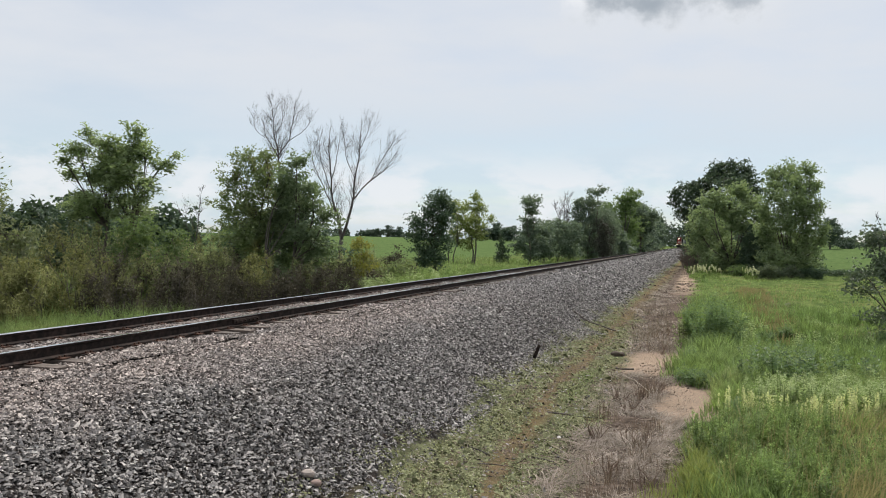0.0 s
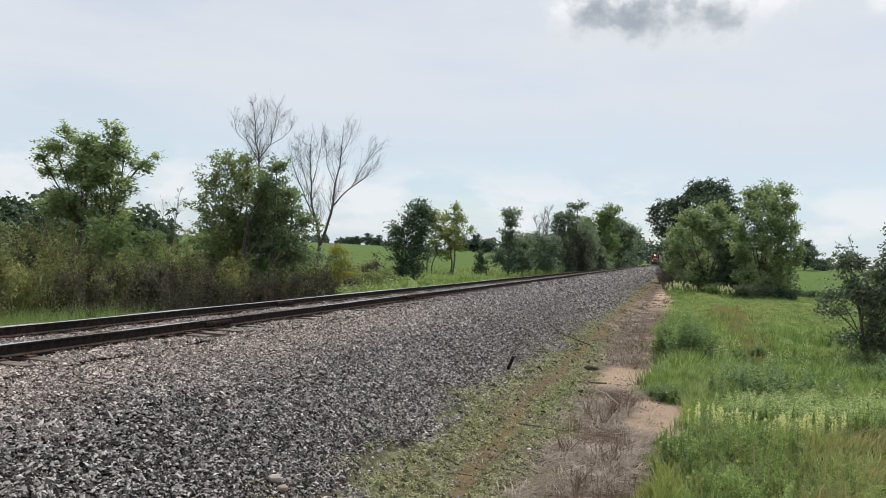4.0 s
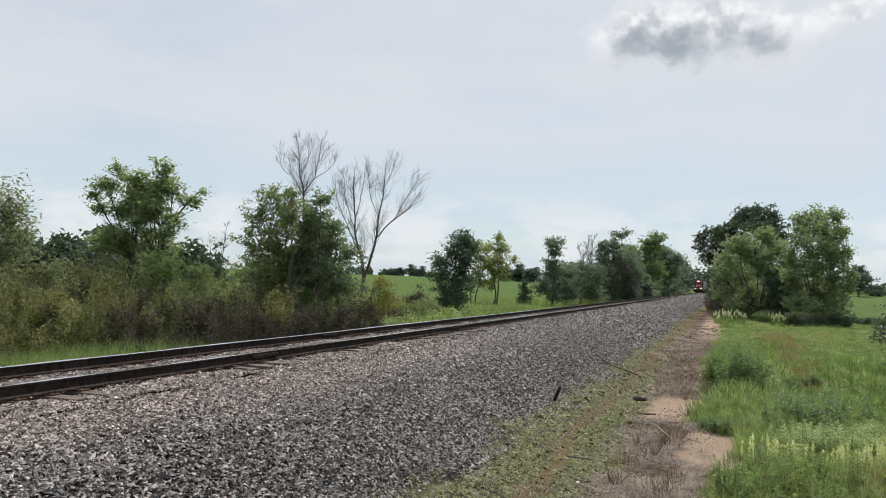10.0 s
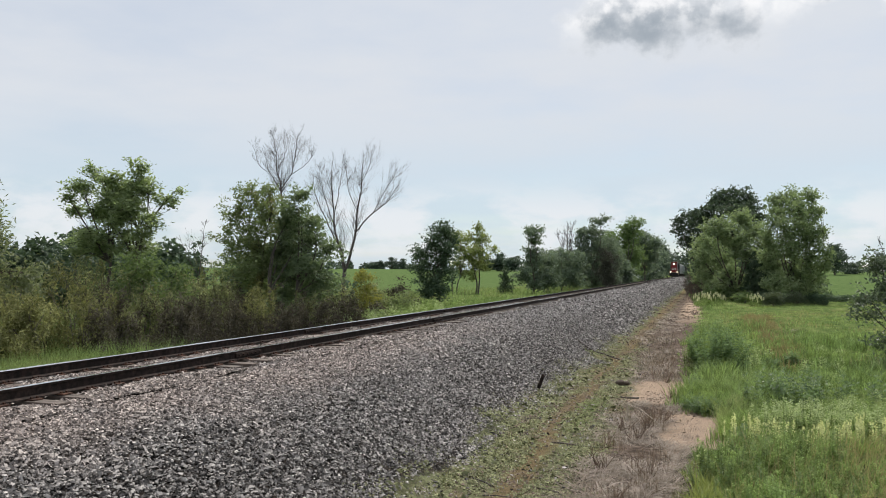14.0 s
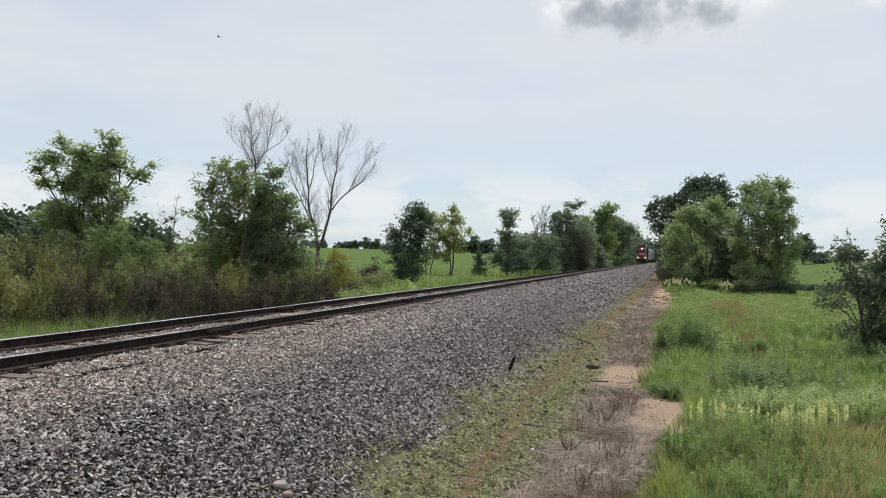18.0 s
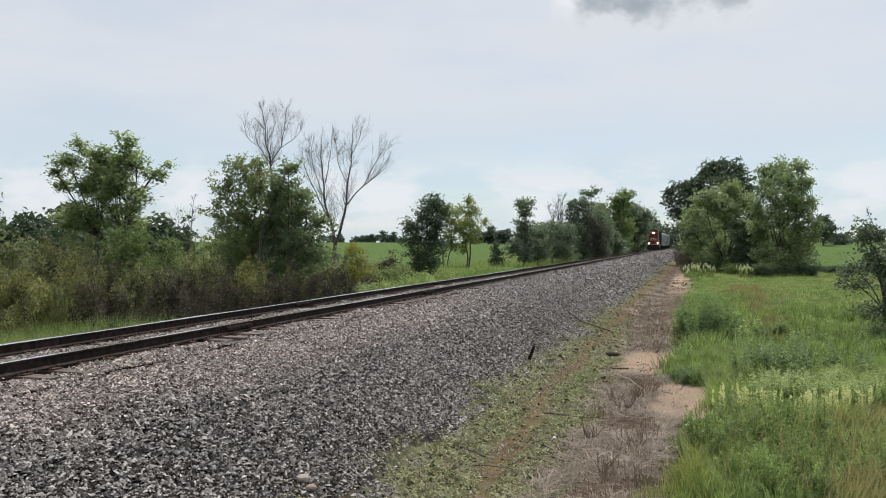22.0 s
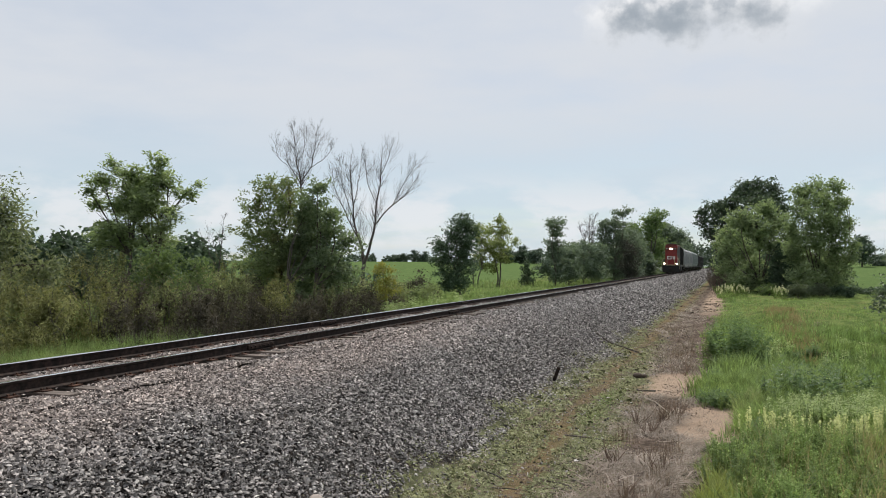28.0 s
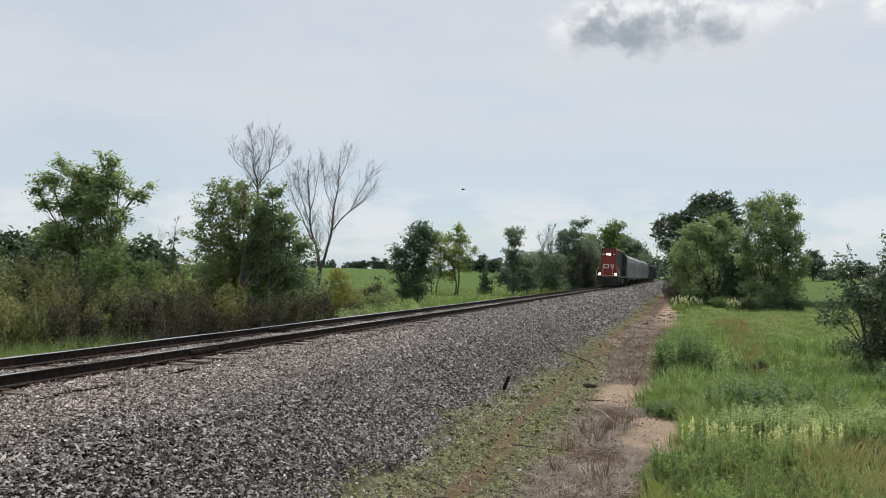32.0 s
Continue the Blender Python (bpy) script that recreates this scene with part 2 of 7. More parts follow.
def ground_material():
    """One sheet: gravel bed, moss strip, bare earth, meadow and crop fields, told apart by the place."""
    n = Nodes("ground_soil")
    p = n.coord()
    sep = n.add("ShaderNodeSeparateXYZ")
    n.link(p, sep.inputs[0])
    x, y = sep.outputs[0], sep.outputs[1]
    wob = n.calc("MULTIPLY", n.calc("SUBTRACT", n.noise(p, 0.55, 4), 0.5), 2.0)
    wob2 = n.calc("MULTIPLY", n.calc("SUBTRACT", n.noise(p, 3.5, 4), 0.5), 0.7)
    xx = n.calc("ADD", n.calc("ADD", x, wob), wob2)
    fine = n.noise(p, 34.0, 5, 0.65)
    mid = n.noise(p, 4.5, 5)
    grain = n.noise(p, 110.0, 2, 0.6)
    # gravel bed near black: shade of the gaps between stones is in its colour
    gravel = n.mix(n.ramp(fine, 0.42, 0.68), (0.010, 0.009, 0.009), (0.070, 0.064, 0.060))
    gravel = n.mix(n.calc("MULTIPLY", n.ramp(mid, 0.45, 0.65), 0.25), gravel, (0.12, 0.095, 0.078))
    moss = n.mix(n.ramp(mid, 0.35, 0.65), (0.070, 0.076, 0.042), (0.160, 0.170, 0.095))
    moss = n.mix(n.ramp(fine, 0.50, 0.72), moss, (0.085, 0.066, 0.045))
    rut = n.noise(p, 1.2, 4, 0.6, (1.6, 0.35, 1))
    moss = n.mix(n.calc("MULTIPLY", n.ramp(rut, 0.54, 0.66), 0.55), moss, (0.17, 0.115, 0.07))
    trail = n.calc("ADD", n.calc("ADD", x, n.calc("MULTIPLY", wob, 0.30)), n.calc("MULTIPLY", n.ramp(y, 10.0, 17.0, False), 0.5))
    trod = n.calc("SUBTRACT", 1.0, n.ramp(n.calc("ABSOLUTE", n.calc("SUBTRACT", trail, 6.58), 0.0), 0.10, 0.42))
    moss = n.mix(n.calc("MULTIPLY", n.calc("MULTIPLY", trod, n.ramp(mid, 0.22, 0.5)), 0.75), moss, (0.150, 0.104, 0.062))
    earth = n.mix(n.ramp(mid, 0.35, 0.7), (0.060, 0.047, 0.039), (0.205, 0.160, 0.132))
    earth = n.mix(n.calc("MULTIPLY", n.ramp(fine, 0.45, 0.70), 0.7), earth, (0.075, 0.058, 0.044))

    def patch(cx, cy, rx, ry):
        u, v = n.calc("DIVIDE", n.calc("SUBTRACT", n.calc("ADD", x, n.calc("MULTIPLY", wob2, 0.7)), cx), rx), n.calc("DIVIDE", n.calc("SUBTRACT", n.calc("ADD", y, n.calc("MULTIPLY", wob, 1.2)), cy), ry)
        return n.ramp(n.calc("ADD", n.calc("MULTIPLY", u, u), n.calc("MULTIPLY", v, v)), 1.25, 0.75)

    bare = n.calc("MAXIMUM", n.calc("MAXIMUM", patch(7.9, 24.3, 1.25, 2.3), patch(9.15, 18.4, 0.85, 2.7)), n.calc("MULTIPLY", n.ramp(y, 50, 72), n.ramp(x, 7.0, 7.8)))
    earth = n.mix(n.calc("MULTIPLY", bare, 0.85), earth, n.mix(n.ramp(fine, 0.4, 0.7), (0.40, 0.305, 0.23), (0.25, 0.186, 0.14)))
    sod = n.mix(n.ramp(mid, 0.38, 0.66), (0.022, 0.034, 0.015), (0.066, 0.088, 0.038))
    sod = n.mix(n.calc("MULTIPLY", n.ramp(n.noise(p, 0.35, 4), 0.52, 0.66), 0.5), sod, (0.16, 0.15, 0.06))
    turf = n.mix(n.ramp(n.noise(p, 1.3, 5), 0.35, 0.68), (0.056, 0.088, 0.029), (0.140, 0.180, 0.062))
    turf = n.mix(n.calc("MULTIPLY", n.ramp(n.noise(p, 0.16, 4), 0.50, 0.64), 0.4), turf, (0.16, 0.145, 0.068))
    sod = n.mix(n.ramp(n.calc("ADD", y, n.calc("MULTIPLY", wob, 5.0)), 26, 40), sod, turf)
    # crop green, with some distance haze blended into the colour
    crop = n.mix(n.ramp(n.noise(p, 0.9, 5), 0.35, 0.7), (0.074, 0.114, 0.042), (0.108, 0.154, 0.060))
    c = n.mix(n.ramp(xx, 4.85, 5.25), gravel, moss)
    c = n.mix(n.ramp(n.calc("ADD", xx, n.calc("MULTIPLY", n.ramp(y, 14, 50), 0.9)), 7.0, 7.8), c, earth)
    c = n.mix(n.ramp(n.calc("SUBTRACT", xx, n.calc("MULTIPLY", n.calc("MULTIPLY", n.ramp(y, 15.9, 16.9), n.ramp(y, 21.0, 20.0)), 1.0)), 8.6, 9.2), c, sod)
    c = n.mix(n.ramp(xx, -4.4, -4.9), c, sod)
    left = n.calc("MULTIPLY", n.ramp(n.calc("ADD", x, n.calc("MULTIPLY", wob, 2.0)), -19.0, -24.0), n.ramp(y, 95, 112))
    right = n.calc("MULTIPLY", n.ramp(x, 17, 21), n.ramp(n.calc("ADD", y, wob), 104, 108))
    c = n.mix(n.calc("MAXIMUM", left, right), c, crop)
    n.bump(n.calc("ADD", fine, n.calc("MULTIPLY", grain, 0.5)), 0.9, 0.03)
    return n.base(c, 0.95, 0.0, 0.0)


def stone_material():
    """Crushed trap rock: grey pieces of all tones, tan dust where the track is trodden."""
    n = Nodes("crushed_stone")
    p = n.coord()
    sep = n.add("ShaderNodeSeparateXYZ")
    n.link(p, sep.inputs[0])
    r = n.island()
    c = n.mix(n.calc("POWER", r, 1.5), (0.024, 0.0218, 0.021), (0.55, 0.513, 0.492))
    c = n.mix(n.calc("GREATER_THAN", r, 0.965), c, (0.58, 0.55, 0.52))
    dust = n.calc("MULTIPLY", n.ramp(n.calc("ADD", sep.outputs[0], n.calc("MULTIPLY", n.noise(p, 0.5, 3), 2.4)), 4.9, 3.2), n.calc("MULTIPLY", n.ramp(n.noise(p, 1.1, 4), 0.15, 0.5), n.ramp(sep.outputs[1], 34.0, 17.0)))
    c = n.mix(n.calc("MULTIPLY", dust, 0.8), c, n.mix(n.calc("POWER", r, 1.25), (0.095, 0.077, 0.068), (0.64, 0.54, 0.484)))
    f = n.noise(p, 60.0, 4, 0.65)
    c = n.mix(n.calc("MULTIPLY", n.ramp(f, 0.4, 0.7), 0.35), c, (0.06, 0.055, 0.052))
    n.bump(f, 0.4, 0.006)
    return n.base(c, 0.66, 0.0, 0.24)


def tie_material():
    n = Nodes("weathered_tie_wood")
    p = n.local()
    g = n.noise(p, 22.0, 6, 0.62, (0.10, 1.0, 1.0))
    c = n.mix(n.ramp(g, 0.36, 0.66), (0.035, 0.028, 0.024), (0.145, 0.118, 0.102))
    c = n.mix(n.calc("MULTIPLY", n.each(), 0.5), c, (0.15, 0.115, 0.095))
    n.bump(g, 0.7, 0.012)
    return n.base(c, 0.9)


def rust_material(name, dark, light):
    n = Nodes(name)
    p = n.coord()
    g = n.noise(p, 9.0, 6, 0.65)
    c = n.mix(n.ramp(g, 0.35, 0.7), dark, light)
    c = n.mix(n.calc("MULTIPLY", n.ramp(n.noise(p, 0.8, 3), 0.45, 0.65), 0.5), c, dark)
    n.bump(g, 0.25, 0.004)
    return n.base(c, 0.85, 0.0, 0.12)


def polished_material():
    n = Nodes("polished_railhead")
    p = n.coord()
    g = n.noise(p, 5.0, 5, 0.6, (6, 0.25, 1))
    c = n.mix(n.ramp(g, 0.35, 0.7), (0.88, 0.88, 0.88), (0.70, 0.68, 0.66))
    return n.base(c, n.ramp(g, -0.2, 2.8), 1.0)


M_GROUND = ground_material()
M_STONE = stone_material()
M_CLOD = leaf_mat("soil_clod", (0.060, 0.045, 0.035), (0.24, 0.185, 0.145), vary=0.0, glow=0.0, rough=0.95)
M_TIE = tie_material()
M_RAIL = rust_material("rail_rust", (0.014, 0.011, 0.010), (0.048, 0.033, 0.028))
M_PLATE = rust_material("plate_rust", (0.035, 0.022, 0.018), (0.115, 0.062, 0.044))
M_HEAD = polished_material()
M_BARK = bark_mat("bark_grey_brown", (0.045, 0.038, 0.032), (0.14, 0.12, 0.10))
M_SCRUB_STEM = bark_mat("bark_scrub_stems", (0.030, 0.024, 0.023), (0.110, 0.086, 0.078))
M_BRUSH = bark_mat("bark_dead_brush", (0.070, 0.052, 0.042), (0.190, 0.145, 0.115))
M_DUSK = leaf_mat("leaf_dusky_brown", (0.030, 0.032, 0.027), (0.075, 0.076, 0.060), vary=0.2, glow=0.15)
M_DEADBARK = bark_mat("bark_dead_grey", (0.045, 0.038, 0.035), (0.13, 0.112, 0.10))
M_LEAF_ASH = leaf_mat("leaf_ash", (0.070, 0.096, 0.054), (0.270, 0.325, 0.180), vary=0.0, glow=0.44)
M_LEAF_MID = leaf_mat("leaf_mid_green", (0.036, 0.066, 0.026), (0.105, 0.155, 0.055))
M_LEAF_YOUNG = leaf_mat("leaf_young_tree", (0.046, 0.076, 0.046), (0.190, 0.240, 0.140), glow=0.38, sheen=0.4)
M_LEAF_TURN = leaf_mat("leaf_turning", (0.060, 0.088, 0.044), (0.190, 0.230, 0.115), (0.18, 0.135, 0.070), glow=0.4)
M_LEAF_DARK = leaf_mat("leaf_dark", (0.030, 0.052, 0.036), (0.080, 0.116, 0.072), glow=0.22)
M_LEAF_PALE = leaf_mat("leaf_pale", (0.095, 0.125, 0.050), (0.24, 0.27, 0.115), glow=0.42)
M_LEAF_LIGHT = leaf_mat("leaf_light_green", (0.048, 0.084, 0.036), (0.150, 0.205, 0.085), glow=0.34)
M_LEAF_OAK = leaf_mat("leaf_oak", (0.032, 0.052, 0.038), (0.082, 0.114, 0.072), glow=0.2)
M_LEAF_CRAB = leaf_mat("leaf_crab", (0.034, 0.054, 0.040), (0.125, 0.160, 0.105), glow=0.28, sheen=0.5, rough=0.5)
# haze of distance is mixed into the next two leaf colours
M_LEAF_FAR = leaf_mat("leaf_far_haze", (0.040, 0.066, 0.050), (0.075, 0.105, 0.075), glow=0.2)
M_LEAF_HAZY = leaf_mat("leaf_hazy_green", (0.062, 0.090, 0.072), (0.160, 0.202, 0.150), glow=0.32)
M_LEAF_EDGE = leaf_mat("leaf_wood_edge", (0.048, 0.074, 0.048), (0.230, 0.285, 0.155), glow=0.36)
M_CREAM = leaf_mat("flower_head_cream", (0.30, 0.31, 0.20), (0.60, 0.60, 0.46), glow=0.3)
M_LEAF_WILLOW = leaf_mat("leaf_willow", (0.048, 0.066, 0.040), (0.190, 0.215, 0.125), (0.14, 0.145, 0.06), glow=0.4, sheen=0.4)
M_LEAF_GREY = leaf_mat("leaf_grey_green", (0.060, 0.078, 0.050), (0.12, 0.145, 0.092), glow=0.25)
M_SHRUB = leaf_mat("shrub_olive", (0.036, 0.046, 0.026), (0.215, 0.230, 0.118), vary=0.8, glow=0.34, rough=0.8, sheen=0.15, mottle=0.4)
M_SHRUB_Y = leaf_mat("shrub_yellow_olive", (0.046, 0.054, 0.026), (0.235, 0.235, 0.110), vary=0.5, glow=0.34, rough=0.8, sheen=0.15, mottle=0.4)
# brown scrub leaves, darkened further to paint in the shade at the scrub's foot
M_SHRUB_B = leaf_mat("shrub_brown_shaded", (0.026, 0.024, 0.020), (0.098, 0.088, 0.066), vary=0.7, glow=0.16, rough=0.8, sheen=0.1, mottle=0.4)
M_YELLOW = leaf_mat("leaf_yellowing", (0.095, 0.100, 0.025), (0.22, 0.21, 0.06), glow=0.4)
M_GRASS = leaf_mat("grass_meadow", (0.034, 0.058, 0.024), (0.250, 0.330, 0.130), (0.255, 0.245, 0.13), vary=0.0, glow=0.30, patch=0.22, sheen=0.15, mottle=0.6)
M_GRASS_SUN = leaf_mat("grass_sunny", (0.056, 0.086, 0.030), (0.280, 0.365, 0.132), vary=0.0, glow=0.30, sheen=0.15, mottle=0.6)
M_GRASS_RUST = leaf_mat("grass_rusty", (0.11, 0.088, 0.050), (0.30, 0.245, 0.14), vary=0.0, glow=0.25, sheen=0.1)
M_HERB_DARK = leaf_mat("herb_dark", (0.020, 0.040, 0.021), (0.165, 0.235, 0.122), vary=0.2, glow=0.34, sheen=0.32, rough=0.5)
M_HERB_PALE = leaf_mat("herb_pale", (0.085, 0.112, 0.060), (0.45, 0.51, 0.32), vary=0.2, glow=0.38)
M_GRASS_DRY = leaf_mat("grass_dry", (0.060, 0.048, 0.040), (0.375, 0.315, 0.268), vary=0.0, glow=0.1, rough=0.7, sheen=0.1)
M_GRASS_TAN = leaf_mat("grass_tan_seed", (0.11, 0.096, 0.052), (0.37, 0.322, 0.185), vary=0.0, glow=0.3, sheen=0.1)
M_MOSS = leaf_mat("moss_tufts", (0.070, 0.073, 0.042), (0.36, 0.365, 0.225), vary=0.0, glow=0.12, rough=0.85, sheen=0.05)
M_CUSHION = leaf_mat("moss_cushion", (0.078, 0.084, 0.045), (0.225, 0.236, 0.130), vary=0.0, glow=0.0, rough=0.9, sheen=0.02)
M_GRASS_DEEP = leaf_mat("grass_deep_green", (0.024, 0.044, 0.018), (0.205, 0.285, 0.110), patch=0.35, vary=0.0, glow=0.30, sheen=0.15, mottle=0.6)
M_STRAW_GREY = leaf_mat("straw_grey", (0.055, 0.043, 0.034), (0.24, 0.195, 0.155), vary=0.0, glow=0.15, rough=0.7)
M_WEED = leaf_mat("weed_green", (0.034, 0.060, 0.020), (0.250, 0.330, 0.125), glow=0.32, sheen=0.2, mottle=0.6)
M_BUSH = leaf_mat("bush_weed_green", (0.036, 0.064, 0.030), (0.235, 0.300, 0.155), glow=0.30)
M_GRASS_LEMON = leaf_mat("grass_lemon", (0.085, 0.105, 0.035), (0.29, 0.32, 0.115), vary=0.0, glow=0.30)
M_STUBBLE = leaf_mat("stubble_russet", (0.060, 0.042, 0.034), (0.235, 0.170, 0.135), vary=0.0, glow=0.15, rough=0.85, sheen=0.05)
M_FLOWER = leaf_mat("flower_spike_cream", (0.36, 0.37, 0.18), (0.68, 0.69, 0.41), glow=0.25)
M_STALK = plain_mat("dead_stalk", (0.17, 0.115, 0.08), 0.9, 0, 0.4, 8.0)


# ---- builders ----
def mesh_np(name, verts, faces, mat, smooth=False):
    """A mesh from an array of places and an array of faces with one count of corners."""
    verts, faces = np.asarray(verts, np.float32).reshape(-1, 3), np.asarray(faces, np.int32)
    me = bpy.data.meshes.new(name)
    k = faces.shape[1]
    me.vertices.add(len(verts)), me.loops.add(faces.size), me.polygons.add(len(faces))
    me.vertices.foreach_set("co", verts.ravel())
    me.loops.foreach_set("vertex_index", faces.ravel())
    me.polygons.foreach_set("loop_start", np.arange(0, faces.size, k, dtype=np.int32))
    me.polygons.foreach_set("use_smooth", np.full(len(faces), smooth, bool))
    me.materials.append(mat)
    me.update(calc_edges=True)
    return me


def holder(name, x, y, z, label, category, group="", kind="", turn=0):
    ob = new(name)
    ob.matrix_basis = pose(x, y, z, 0, 0, turn)
    return tagged(ob, label, category, group, kind)


def part_mesh(name, me, parent, label=""):
    ob = new(name, me)
    ob.parent = parent
    if label:
        ob["label"] = label
    return ob


def part(name, bm, material, parent, label=""):
    """Links a bmesh as one mesh object under a thing or a part."""
    me = bpy.data.meshes.new(name)
    bm.to_mesh(me)
    bm.free()
    me.materials.append(material)
    return part_mesh(name, me, parent, label)


def box(bm, x0, x1, y0, y1, z0, z1, bevel=0.0):
    r = bmesh.ops.create_cube(bm, size=1.0, matrix=Matrix.Translation(((x0 + x1) / 2, (y0 + y1) / 2, (z0 + z1) / 2)) @ Matrix.Diagonal((x1 - x0, y1 - y0, z1 - z0, 1)))
    if bevel:
        edges = list({e for v in r["verts"] for e in v.link_edges})
        bmesh.ops.bevel(bm, geom=edges, offset=bevel, segments=2, affect="EDGES", profile=0.6)
    return bm


def rod(bm, a, b, r, sides=8, r2=None):
    a, b = Vector(a), Vector(b)
    m = Matrix.Translation((a + b) / 2) @ (b - a).to_track_quat("Z", "Y").to_matrix().to_4x4()
    bmesh.ops.create_cone(bm, cap_ends=True, segments=sides, radius1=r, radius2=r if r2 is None else r2, depth=(b - a).length, matrix=m)
    return bm


def prism(bm, outline, y0, y1):
    """A solid whose outline (x, z) runs along y."""
    a = [bm.verts.new((x, y0, z)) for x, z in outline]
    b = [bm.verts.new((x, y1, z)) for x, z in outline]
    k = len(outline)
    for i in range(k):
        bm.faces.new((a[i], a[(i + 1) % k], b[(i + 1) % k], b[i]))
    bm.faces.new(a[::-1]), bm.faces.new(b)
    bmesh.ops.recalc_face_normals(bm, faces=bm.faces)
    return bm


def tubes(lines, sides=5):
    """Tapered limbs: every line is a list of (place, radius). Returns places and quads."""
    V, Q, at = [], [], 0
    ang = np.linspace(0, 2 * np.pi, sides, endpoint=False)
    for line in lines:
        P = np.array([p for p, _ in line], float)
        R = np.array([r for _, r in line], float)
        T = np.gradient(P, axis=0)
        T /= np.linalg.norm(T, axis=1, keepdims=True) + 1e-9
        ref = np.array([1.0, 0, 0]) if abs(T[0][0]) < 0.8 else np.array([0, 1.0, 0])
        A = np.cross(T, ref)
        A /= np.linalg.norm(A, axis=1, keepdims=True) + 1e-9
        B = np.cross(T, A)
        ring = P[:, None] + R[:, None, None] * (np.cos(ang)[None, :, None] * A[:, None] + np.sin(ang)[None, :, None] * B[:, None])
        V.append(ring.reshape(-1, 3))
        n = len(P)
        i = np.arange(n - 1)[:, None] * sides
        j = np.arange(sides)[None]
        a, b = i + j, i + (j + 1) % sides
        Q.append(np.stack([a, b, b + sides, a + sides], -1).reshape(-1, 4) + at)
        at += n * sides
    return np.concatenate(V), np.concatenate(Q)


def leaves(rng, centres, size, spread=0.35, flat=0.3, longer=1.7, up=-0.35):
    """Folded leaf blades at the centres. Returns places and triangles."""
    n = len(centres)
    nor = rng.normal(size=(n, 3)) * (1, 1, 1)
    nor[:, 2] += flat * np.sign(nor[:, 2] + 1e-6) * 1.5
    nor /= np.linalg.norm(nor, axis=1, keepdims=True)
    t = rng.normal(size=(n, 3))
    t[:, 2] += up
    t -= nor * (t * nor).sum(1, keepdims=True)
    t /= np.linalg.norm(t, axis=1, keepdims=True) + 1e-9
    s = np.cross(nor, t)
    k = (size * (1 + spread * rng.uniform(-1, 1, n)))[:, None]
    a = centres - t * k * longer / 2
    tip = centres + t * k * longer / 2 - nor * k * 0.15
    l = centres + s * k * 0.5 + nor * k * 0.16
    r = centres - s * k * 0.5 + nor * k * 0.16
    V = np.stack([a, l, tip, r], 1).reshape(-1, 3)
    i = np.arange(n)[:, None] * 4
    F = np.concatenate([i + np.array([[0, 1, 2]]), i + np.array([[0, 2, 3]])])
    return V, F


def curve_line(rng, a, b, r0, r1, steps=5, bend=0.12):
    a, b = np.array(a, float), np.array(b, float)
    d = np.linalg.norm(b - a)
    off = rng.normal(size=3) * d * bend
    u = np.linspace(0, 1, steps)
    P = a + (b - a) * u[:, None] + off * (np.sin(np.pi * u))[:, None]
    return [(p, r0 + (r1 - r0) * v) for p, v in zip(P, u)]


